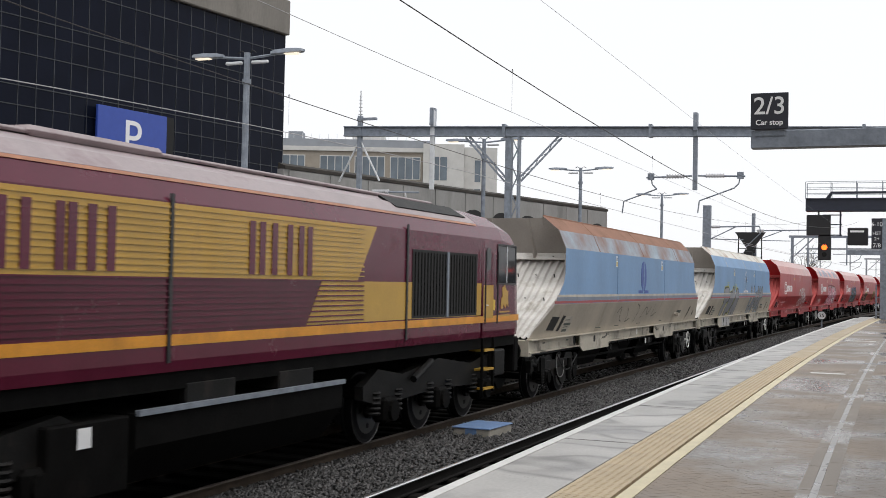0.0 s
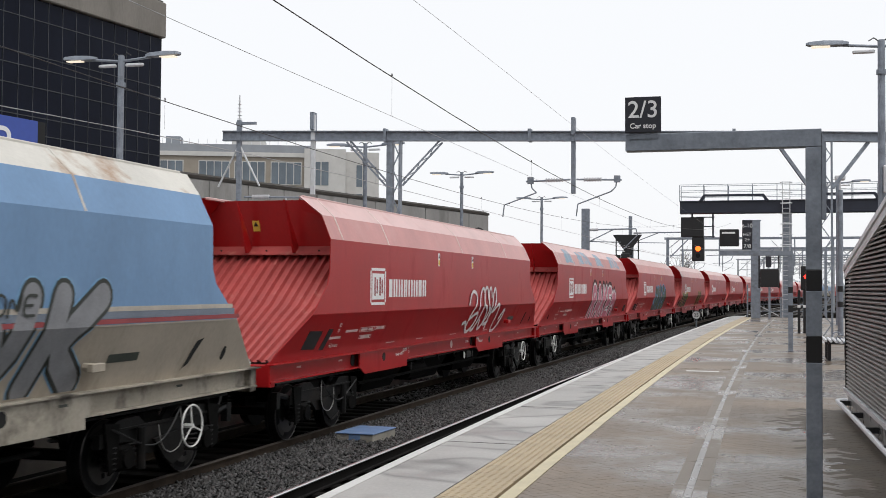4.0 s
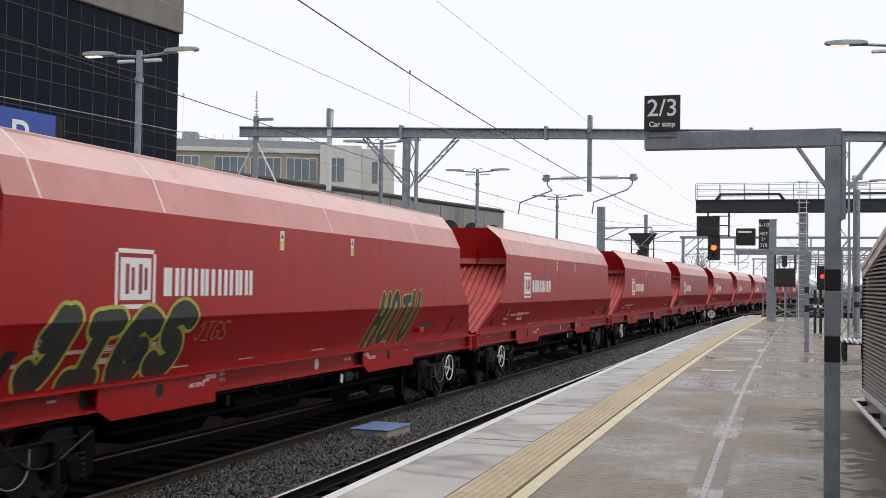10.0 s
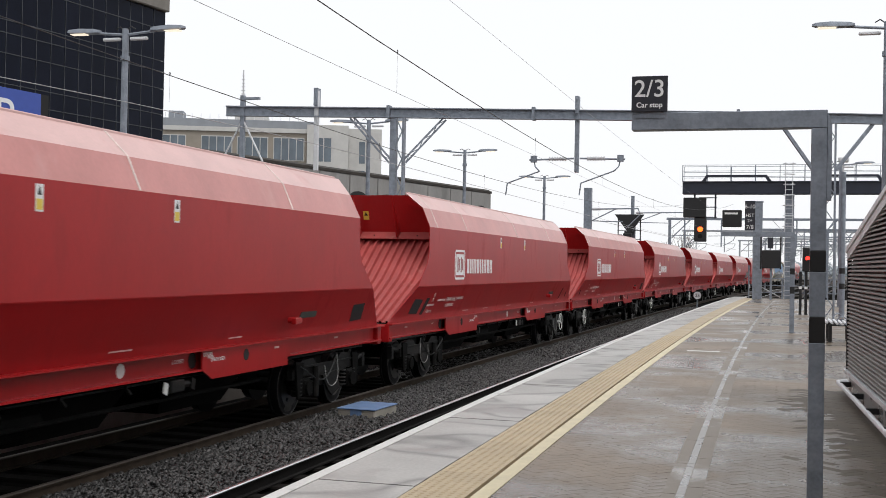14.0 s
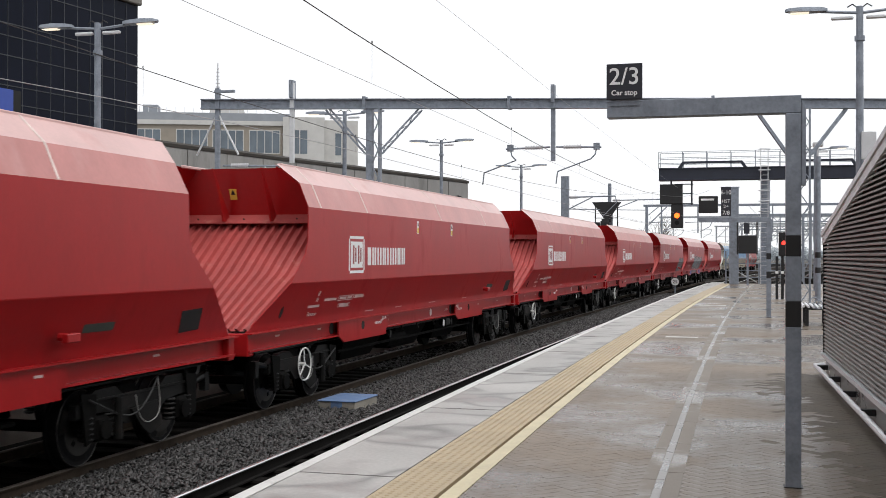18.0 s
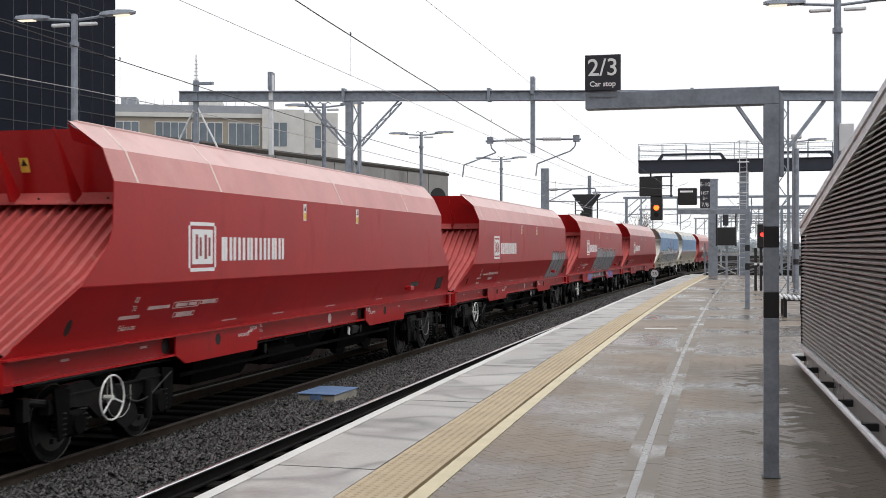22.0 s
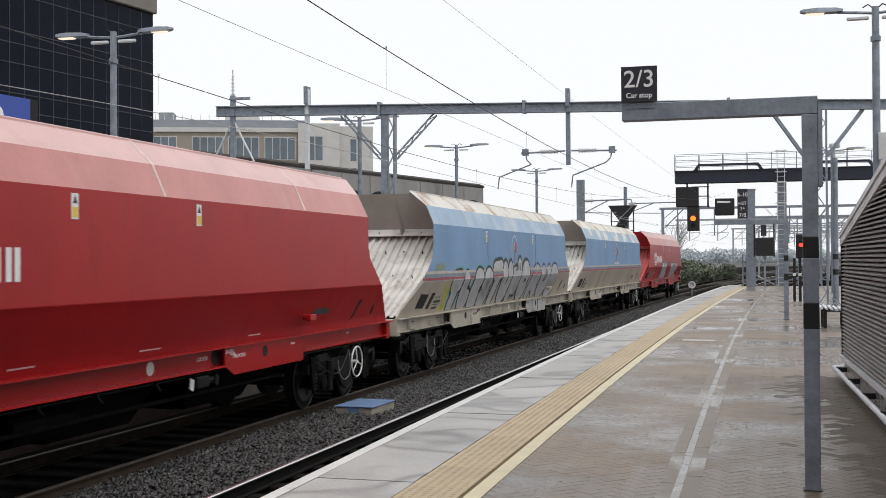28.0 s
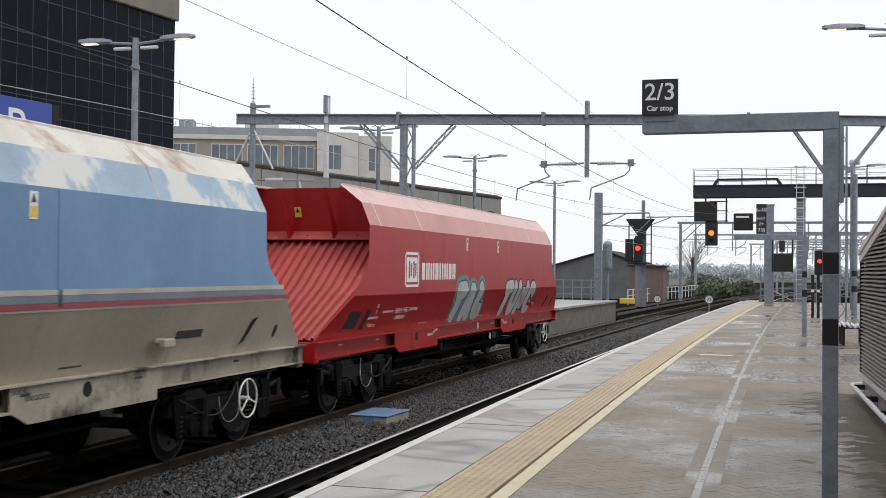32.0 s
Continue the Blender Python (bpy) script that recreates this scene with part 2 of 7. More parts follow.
def strip(bm, o0, o1, z0, z1, ya, yb, step=4.0, line=cx):
    """A bar that follows the bend, between two offsets and two heights."""
    n = max(1, round((yb - ya) / step))
    rings = []
    for i in range(n + 1):
        y = ya + (yb - ya) * i / n
        c = line(y)
        rings.append([(c + o0, y, z0), (c + o1, y, z0), (c + o1, y, z1), (c + o0, y, z1)])
    return loft(bm, rings)


EDGE = -3.39                       # platform edge
TR1, TR2 = -5.13, -8.62  # track centres: platform line, train's line

# ---------------------------------------------------------------- ground, tracks, platforms
def ground():
    bm = B()
    xs, ys = [-2500, -300, -60, -10, 40, 300, 2500], [-600, -60, 0, 60, 200, 600, 4000]
    vs = [[bm.verts.new((x, y, -1.42)) for x in xs] for y in ys]
    for i in range(6):
        for j in range(6):
            bm.faces.new((vs[i][j], vs[i][j + 1], vs[i + 1][j + 1], vs[i + 1][j]))
    solo("ground", bm, M_EARTH, "dark bare ground round the railway", "ground", "structure")
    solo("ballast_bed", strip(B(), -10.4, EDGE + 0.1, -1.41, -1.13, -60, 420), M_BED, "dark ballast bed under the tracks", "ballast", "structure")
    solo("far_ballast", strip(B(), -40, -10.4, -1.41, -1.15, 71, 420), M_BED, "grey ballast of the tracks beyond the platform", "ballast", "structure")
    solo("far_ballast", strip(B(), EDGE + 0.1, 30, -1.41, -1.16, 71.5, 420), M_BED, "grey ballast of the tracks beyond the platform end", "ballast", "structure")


def rails():
    for k, c in enumerate((TR1, TR2)):
        for s in (-1, 1):
            o = c + s * 0.7525
            th = thing("rail", pose(0, 0, 0), "rusty steel running rail with a worn bright top", "rail", "running rails")
            part("rail_foot", strip(B(), o - 0.07, o + 0.07, RAIL - 0.159, RAIL - 0.14, -50, 420, 3), M_WEBSHADE if k == 0 else M_RUST, th)
            dark = M_WEBSHADE if k == 0 else M_RUST
            part("rail_web", strip(B(), o - 0.012, o + 0.012, RAIL - 0.14, RAIL - 0.036, -50, 420, 3), dark, th)
            part("rail_neck", strip(B(), o - 0.035, o + 0.035, RAIL - 0.036, RAIL - 0.02, -50, 420, 3), dark, th)
            prof = [(-0.035, -0.02), (-0.033, -0.009), (-0.022, -0.002), (0.0, 0.0), (0.022, -0.002), (0.033, -0.009), (0.035, -0.02)]
            rings = [[(cx(y) + o + a, y, RAIL + b) for a, b in prof] for y in np.arange(-50.0, 421.0, 3.0).tolist()]
            part("rail_head", loft(B(), rings), M_SHINE if k == 0 else M_RUST2, th, "bright worn rail head", True)


def sleepers():
    bm = B()
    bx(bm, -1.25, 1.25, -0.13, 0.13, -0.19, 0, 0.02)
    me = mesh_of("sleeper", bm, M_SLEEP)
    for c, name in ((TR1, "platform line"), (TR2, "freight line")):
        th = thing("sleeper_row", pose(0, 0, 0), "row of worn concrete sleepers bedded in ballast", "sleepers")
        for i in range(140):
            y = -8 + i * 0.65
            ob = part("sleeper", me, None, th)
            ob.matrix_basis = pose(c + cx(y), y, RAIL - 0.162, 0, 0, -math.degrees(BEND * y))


def platform():
    ya, yb = -25.0, 70.0
    W = 16.0
    th = thing("platform", pose(0, 0, 0), "long wet station platform with paving, tactile strip and painted edge", "platform")
    tagged(th, kind="structure")
    part("core", strip(B(), EDGE + 0.12, W, -1.4, -0.1, ya, yb, line=pcx), M_WALL, th)
    part("face_wall", strip(B(), EDGE + 0.05, EDGE + 0.118, -1.4, -0.12, ya, yb, line=pcx), M_WALL, th, "dark brick platform face")
    part("ground_paving", strip(B(), 4.0, W, -0.1, -0.012, ya, yb, line=pcx), M_PLAT, th)
    part("bed", strip(B(), EDGE + 0.12, 4.0, -0.1, -0.03, ya, yb, line=pcx), M_PLAT, th)
    part("joint_sand", strip(B(), EDGE + 1.46, 3.99, -0.029, -0.0032, 4.52, 24.0, line=pcx), M_PLAT, th)
    # coping slabs
    for i in range(64):
        L0 = 1.0 + 0.25
        y0 = ya + 18 + i * L0
        part("coping_slab", strip(B(), EDGE + 0.105, EDGE + 0.855, -0.099, -0.002 - 0.002 * (i % 3), y0 + 0.006, y0 + L0 - 0.006, 2, line=pcx), M_COPE, th)
    part("coping_slab", strip(B(), EDGE + 0.105, EDGE + 0.855, -0.099, -0.002, ya, ya + 18, 2, line=pcx), M_COPE, th)
    part("white_edge", strip(B(), EDGE, EDGE + 0.1, -0.099, 0.0, ya, yb, line=pcx), M_EDGE, th, "white painted platform edge")
    # tactile paving with blisters
    me = None
    for i in range(62):
        y0 = 3.0 + i * 0.405
        bm = B()
        if me is None:
            bx(bm, -0.215, 0.215, 0, 0.4, -0.028, -0.001)
            for a in range(6):
                for b in range(6):
                    px0, py0 = -0.2 + 0.033 + a * 0.0667, 0.033 + b * 0.0667
                    bmesh.ops.create_cone(bm, cap_ends=True, segments=6, radius1=0.018, radius2=0.011, depth=0.006, matrix=Matrix.Translation((px0, py0, 0.002)))
            me = mesh_of("tactile_slab", bm, M_TACT)
        ob = part("tactile_slab", me, None, th)
        ob.matrix_basis = pose(EDGE + 1.085 + pcx(y0), y0, 0, 0, 0, pturn(y0))
    part("tactile_strip", strip(B(), EDGE + 0.865, EDGE + 1.305, -0.028, 0.0, 3.0 + 62 * 0.405, yb, line=pcx), M_TACT, th)
    part("tactile_strip", strip(B(), EDGE + 0.865, EDGE + 1.305, -0.028, 0.0, ya, 2.99, line=pcx), M_TACT, th)
    part("yellow_line", strip(B(), EDGE + 1.335, EDGE + 1.455, -0.028, 0.002, ya, yb, line=pcx), M_LINE, th, "worn yellow safety line")


def left_platform():
    yb = 67.0
    th = thing("far_platform", pose(0, 0, 0), "opposite island platform with pale paving and a brick face", "platform")
    tagged(th, kind="structure")
    e = TR2 - 1.95
    part("core", strip(B(), -19.5, e - 0.1, -1.4, -0.1, -20, yb), M_WALLF, th)
    part("paving", strip(B(), -19.5, e - 0.9, -0.1, -0.004, -20, yb), M_COPE, th)
    part("coping", strip(B(), e - 0.9, e + 0.0, -0.1, 0.0, -20, yb), M_COPE, th)


def closing_wall():
    """Unseen added wall closes the place behind the camera and blocks low sky."""
    solo("wall_south", bx(B(), -70, 45, -26, -24, -1.4, 13.0), M_WALL, "unseen plain dark wall added to block low sky light", "wall", "structure")


ground()
closing_wall()
M_RUST2 = mat("dull rail head", (0.075, 0.062, 0.052), 0.55, 0.4, 4, 0.1, 0.02)
rails()
sleepers()
platform()
left_platform()

# ---------------------------------------------------------------- freight train: paints
M_RED = mat("red wagon paint", (0.365, 0.011, 0.013), 0.3, 0, 1.2, 0.14, 0.03, 25, (0.27, 0.012, 0.014), 0.58, 1.2, 0.45, 0.2, streak=0.45, spec=0.28)
# the pink of both roof colours is sky sheen painted over the red
M_REDROOF = mat("red roof paint with sky sheen", (0.5, 0.2, 0.185), 0.3, 0, 1.5, 0.14, 0.03, 25, (0.56, 0.3, 0.28), 0.56, 1.3, 0.4, 0.25, streak=0.5)
M_REDTOP = mat("red roof top with sky sheen", (0.6, 0.37, 0.35), 0.3, 0, 1.5, 0.12, 0.03, 25, (0.52, 0.24, 0.22), 0.56, 1.1, 0.4, 0.25)
M_REDIN = mat("dusty red slope sheet", (0.37, 0.065, 0.06), 0.5, 0, 1.8, 0.2, 0.05, 30, (0.5, 0.22, 0.18), 0.6, 2.5, 0.6, 0.2)
M_SKY = mat("light blue wagon paint", (0.15, 0.275, 0.46), 0.45, 0, 1.0, 0.14, 0.04, 25, (0.27, 0.38, 0.5), 0.64, 0.9, 0.55, 0.12, streak=0.5)
M_BEIGE = mat("dirty beige wagon paint", (0.42, 0.37, 0.30), 0.6, 0, 1.2, 0.2, 0.05, 25, (0.26, 0.22, 0.17), 0.58, 1.4, 0.7, 0.2, streak=0.4)
M_RUSTROOF = mat("rusted blue roof", (0.27, 0.34, 0.41), 0.5, 0, 1.5, 0.2, 0.08, 25, (0.23, 0.135, 0.1), 0.36, 0.8, 0.7, 0.3)
M_PATCHROOF = mat("weathered blue roof", (0.3, 0.41, 0.52), 0.45, 0, 1.5, 0.15, 0.06, 25, (0.62, 0.62, 0.6), 0.5, 0.8, 0.5, 0.05)
M_CLOUDROOF = mat("chalky blue roof", (0.26, 0.37, 0.5), 0.42, 0, 1.5, 0.15, 0.05, 25, (0.5, 0.53, 0.56), 0.5, 0.7, 0.5, 0.2)
M_RUSTTOP = mat("rust-streaked roof top", (0.6, 0.58, 0.53), 0.5, 0, 1.5, 0.15, 0.06, 25, (0.3, 0.155, 0.07), 0.54, 0.9, 0.75, 0.14)
M_BROWNTOP = mat("brown rusted roof top", (0.25, 0.125, 0.08), 0.75, 0, 1.5, 0.2, 0.1, 25, (0.2, 0.1, 0.06), 0.55, 1.4, 0.8, 0.1)
M_ZINC = mat("worn pale slope sheet", (0.62, 0.6, 0.565), 0.45, 0.1, 1.4, 0.22, 0.06, 25, (0.36, 0.33, 0.28), 0.54, 1.6, 0.6, 0.2, streak=2.5)
M_SILLB = mat("dirty beige sill paint", (0.42, 0.38, 0.31), 0.6, 0, 1.5, 0.25, 0.06, 25, (0.07, 0.06, 0.05), 0.52, 0.9, 0.7, 0.12)
M_PALEST = mat("pale stripe", (0.45, 0.41, 0.35), 0.6)
M_GREYIN = mat("grey hood steel", (0.33, 0.3, 0.27), 0.6, 0.1, 1.4, 0.2, 0.06)
M_STRIPE = mat("dull red stripe", (0.28, 0.045, 0.05), 0.5)
M_STRIPE2 = mat("slate stripe", (0.16, 0.19, 0.24), 0.5)
# grime, and the shade below the vehicles darkened into these running-gear colours
M_BOGIE = mat("grimy shade-darkened bogie steel", (0.005, 0.0048, 0.0046), 0.7, 0.0, 3, 0.4, 0.15, 30, (0.01, 0.008, 0.007), 0.6, 3, spec=0.05)
M_BOGIEG = mat("grimy shaded grey bogie steel", (0.01, 0.0098, 0.0095), 0.5, 0.0, 3, 0.35, 0.15, 30, (0.022, 0.018, 0.016), 0.55, 3, spec=0.12)
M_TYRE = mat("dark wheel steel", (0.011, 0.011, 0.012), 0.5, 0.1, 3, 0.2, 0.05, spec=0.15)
M_RIM = mat("worn wheel rim", (0.12, 0.115, 0.11), 0.35, 0.8, 3, 0.1, 0.0)
M_RING = mat("white handwheel paint", (0.72, 0.72, 0.7), 0.5, 0, 3, 0.1, 0.0)
M_YEL = mat("yellow label", (0.75, 0.55, 0.08), 0.5, 0, 6, 0.1, 0.0)
M_PALE = mat("pale weld line", (0.72, 0.6, 0.56), 0.5, 0, 6, 0.2, 0.0)
S_PLATE = mat("dull dark plate", (0.05, 0.06, 0.05), 0.6)
M_FADED = mat("faded white stencil", (0.62, 0.45, 0.43), 0.6)
M_VOID = mat("dark opening", (0.01, 0.01, 0.01), 0.8, 0, 6, 0.1, 0.0)
M_LEAD = mat("pale brake lead", (0.3, 0.29, 0.28), 0.6, 0, 6, 0.2, 0.0)
M_HOSE = mat("black rubber hose", (0.015, 0.015, 0.015), 0.6, 0, 6, 0.1, 0.0)

PITCH = 19.46
# section of the body: half width, height, half length
SEC = [(1.13, 1.335, 9.45), (1.42, 2.065, 8.4), (1.42, 2.55, 7.78), (1.42, 2.75, 7.68), (1.42, 3.315, 7.66), (1.24, 3.72, 7.62), (0.92, 4.025, 7.85)]


def side_x(z):
    for (x0, z0, _), (x1, z1, _) in zip(SEC[:-1], SEC[1:]):
        if z <= z1:
            return x0 + (x1 - x0) * (z - z0) / (z1 - z0)
    return SEC[-1][0]


def skin(a, b, s, t=0.012):
    """A sheet of the body between two stations of the section, on side s, with its thickness."""
    bm = B()
    q = SEC[a:b + 1]
    n = 12
    out = [[(s * x, -y + 2 * y * i / n, z) for i in range(n + 1)] for x, z, y in q]
    inn = [[(s * (x - t), -y + 2 * y * i / n, z) for i in range(n + 1)] for x, z, y in q]
    rings = [o + i[::-1] for o, i in zip(out, inn)]
    loft(bm, rings, caps=False)
    for k, f in enumerate(bm.faces):
        f.material_index = 1 if k % (2 * n + 2) > n else 0
    for ring in (0, -1):
        vs = [bm.verts.new(p) for p in rings[ring]]
        for i in range(n):
            bm.faces.new((vs[i], vs[i + 1], vs[-2 - i], vs[-1 - i]))
    return bm


def lined(ob, inside):
    """Give the inner face of a sheet its own paint."""
    ob.data.materials.append(inside)
    return ob


def on_side(bm, pts, lift, s=1):
    """A small flat plate on the body side over a polygon of (y, z)."""
    fr = [(s * (side_x(z) + lift), y, z) for y, z in pts]
    bk = [(s * (side_x(z) + 0.001), y, z) for y, z in pts]
    loft(bm, [bk, fr])
    return bm


def rect(y0, y1, z0, z1):
    return [(y0, z0), (y1, z0), (y1, z1), (y0, z1)]


def curved(pts, times=2):
    """Round off a line of points by cutting its corners."""
    for _ in range(times):
        q = [pts[0]]
        for (ya, za), (yb, zb) in zip(pts[:-1], pts[1:]):
            q += [(ya * 0.75 + yb * 0.25, za * 0.75 + zb * 0.25), (ya * 0.25 + yb * 0.75, za * 0.25 + zb * 0.75)]
        pts = q + [pts[-1]]
    return pts


def flat_stroke(bm, pts, w, x):
    """A sprayed stroke with round ends, drawn flat in y and z at the depth x."""
    a, b = Vector(pts[0]), Vector(pts[-1])
    d0, d1 = (Vector(pts[1]) - a).normalized(), (b - Vector(pts[-2])).normalized()
    run = [(a - d0 * w * 0.5 * k, math.sqrt(1 - k * k)) for k in (0.98, 0.8, 0.5)]
    run += [(Vector(q), 1.0) for q in pts]
    run += [(b + d1 * w * 0.5 * k, math.sqrt(1 - k * k)) for k in (0.5, 0.8, 0.98)]
    prev = None
    for i, (q, k) in enumerate(run):
        d = run[min(i + 1, len(run) - 1)][0] - run[max(i - 1, 0)][0]
        d = d.normalized() if d.length > 1e-6 else Vector((1, 0))
        n = Vector((-d.y, d.x)) * w * 0.5 * k
        cur = [bm.verts.new((x, q.x + n.x, q.y + n.y)), bm.verts.new((x, q.x - n.x, q.y - n.y))]
        if prev:
            bm.faces.new((prev[0], prev[1], cur[1], cur[0]))
        prev = cur


def wrap(bm, s=1):
    """Lay flat paint onto the body side: cut it along the folds of the sheet and push it onto them."""
    for z in (1.36, 2.065, 3.315, 3.72):
        geom = bm.verts[:] + bm.edges[:] + bm.faces[:]
        bmesh.ops.bisect_plane(bm, geom=geom, plane_co=(0, 0, z), plane_no=(0, 0, 1), clear_inner=z < 1.4)
    for v in bm.verts:
        v.co.x = s * (side_x(v.co.z) + v.co.x)
    return bm


# a stroke alphabet of block letters, each in a box of one by one
GLYPHS = {
    "A": [[(0, 0), (0.36, 1), (0.6, 1), (1, 0)], [(0.2, 0.33), (0.8, 0.33)]],
    "B": [[(0, 0), (0.05, 1), (0.7, 1), (0.9, 0.78), (0.1, 0.5)], [(0.1, 0.5), (0.95, 0.45), (0.95, 0.1), (0, 0)]],
    "C": [[(1, 0.8), (0.7, 1), (0.1, 0.9), (0, 0.3), (0.4, 0), (1, 0.15)]],
    "E": [[(1, 0.95), (0.2, 1), (0.0, 0.5), (0.1, 0.03), (1, 0.05)], [(0.1, 0.5), (0.75, 0.52)]],
    "F": [[(1, 1), (0.15, 0.95), (0.0, 0)], [(0.1, 0.5), (0.8, 0.55)]],
}
GLYPHS.update({
    "G": [[(1, 0.85), (0.45, 1.02), (0, 0.7), (0.05, 0.1), (0.6, 0), (1, 0.2), (0.95, 0.48), (0.55, 0.46)]],
    "H": [[(0, 0), (0.1, 1)], [(0.9, 0), (1, 1)], [(0.1, 0.48), (0.9, 0.5)]],
    "I": [[(0.5, 0), (0.5, 1)], [(0.1, 0.97), (0.95, 1)], [(0, 0.02), (0.9, 0)]],
    "J": [[(0.2, 0.7), (0.5, 1)], [(0.8, 1), (0.7, 0.25), (0.3, 0.0), (0, 0.2)]],
    "K": [[(0, 0), (0.12, 1)], [(1, 1), (0.2, 0.45), (1, 0)]],
})
GLYPHS.update({
    "L": [[(0.1, 1), (0, 0.05), (1, 0.02)]],
    "M": [[(0, 0), (0.12, 1), (0.5, 0.35), (0.85, 1), (1, 0)]],
    "N": [[(0, 0), (0.1, 1), (0.85, 0.05), (1, 1)]],
    "O": [[(0.5, 1), (0.05, 0.85), (0, 0.2), (0.5, 0), (1, 0.2), (0.95, 0.85), (0.5, 1)]],
    "R": [[(0, 0), (0.1, 1), (0.75, 1), (0.95, 0.72), (0.15, 0.46)], [(0.5, 0.46), (1, 0)]],
    "S": [[(1, 0.88), (0.55, 1.02), (0.05, 0.85), (0.2, 0.55), (0.9, 0.42), (0.95, 0.1), (0.4, -0.02), (0, 0.12)]],
    "T": [[(0, 0.95), (1, 1)], [(0.55, 0.95), (0.4, 0)]],
    "U": [[(0, 1), (0, 0.15), (0.5, 0), (1, 0.2), (1, 1)]],
})


def graffiti(th, word, y0, y1, z0, z1, w, edge, fill, line, halo=None, slant=0.1, spread=0.12, gap=0.12, seed=1, up=0.0):
    """Sprayed block letters: a soft cast of paint behind, an outline and a fill, letter by letter."""
    r = random.Random(seed)
    step = (y1 - y0) / len(word)
    for i, ch in enumerate(word):
        a, b = y0 + step * i + w / 2 + edge * 0.5, y0 + step * (i + 1 - gap) - w / 2
        lo, hi = z0 + w / 2 + r.uniform(-0.05, 0.03), z1 - w / 2 - r.uniform(0, 0.12)
        layers = [B(), B(), B()]
        base = 0.005 + up + 0.0022 * i
        for j, line_of in enumerate(GLYPHS[ch]):
            pts = curved([(a + (b - a) * u + slant * (v - 0.5) * (hi - lo), lo + (hi - lo) * v) for u, v in line_of])
            if halo:
                flat_stroke(layers[0], pts, w + 2 * edge + spread * 2, 0.003 + up + 0.0001 * (3 * i + j))
            flat_stroke(layers[1], pts, w + 2 * edge, base + 0.0003 * j)
            flat_stroke(layers[2], pts, w, base + 0.001 + 0.0003 * j)
        for bm, m, nm in ((layers[0], halo, "sprayed_shadow"), (layers[1], line, "sprayed_outline"), (layers[2], fill, "sprayed_letter")):
            if m and len(bm.verts):
                part(nm, wrap(bm), m, th, "sprayed graffiti paint")
            else:
                bm.free()


def tag(th, strokes, w, m, lift=0.02):
    """A thin sprayed scrawl: a few looping strokes of (y, z)."""
    for i, pts in enumerate(strokes):
        bm = B()
        flat_stroke(bm, curved(pts, 3), w, lift + 0.0004 * i)
        part("sprayed_stroke", wrap(bm), m, th, "thin sprayed graffiti stroke")


def scrawl(th, word, y0, y1, z0, z1, w, m, slant=0.2):
    step = (y1 - y0) / len(word)
    for i, ch in enumerate(word):
        a = y0 + step * i
        tag(th, [[(a + step * 0.8 * u + slant * v * (z1 - z0), z0 + (z1 - z0) * v) for u, v in q] for q in GLYPHS[ch]], w, m)


def sill_paint(th, y0, y1, z0, z1, x, m, name="sprayed_patch"):
    """Paint that runs on over the sill plates."""
    part(name, bx(B(), x, x + 0.003, y0, y1, z0, z1), m, th, "sprayed graffiti paint")


def wheelset_mesh():
    bm = B()
    rod(bm, (-1.05, 0, 0), (1.05, 0, 0), 0.075, 10)
    for s in (-1, 1):
        rod(bm, (s * 0.685, 0, 0), (s * 0.82, 0, 0), 0.46, 28)
        rod(bm, (s * 0.655, 0, 0), (s * 0.69, 0, 0), 0.49, 28)
        rod(bm, (s * 0.82, 0, 0), (s * 0.835, 0, 0), 0.40, 24, 0.33)
        rod(bm, (s * 0.82, 0, 0), (s * 0.9, 0, 0), 0.13, 12)
        for k in range(4):
            a = k * math.pi / 2
            bx(bm, s * 0.832, s * 0.842, 0.22 * math.cos(a) - 0.03, 0.22 * math.cos(a) + 0.03, 0.22 * math.sin(a) - 0.03, 0.22 * math.sin(a) + 0.03)
    bmesh.ops.recalc_face_normals(bm, faces=bm.faces)
    n = len(bm.faces)
    for s in (-1, 1):
        torus(bm, (s * 0.821, 0, 0), (1, 0, 0), 0.453, 0.006, 28, 4)
    bm.faces.ensure_lookup_table()
    for f in bm.faces[n:]:
        f.material_index = 1
    me = mesh_of("wheelset", bm, M_TYRE)
    me.materials.append(M_RIM)
    return me


WHEELS = wheelset_mesh()


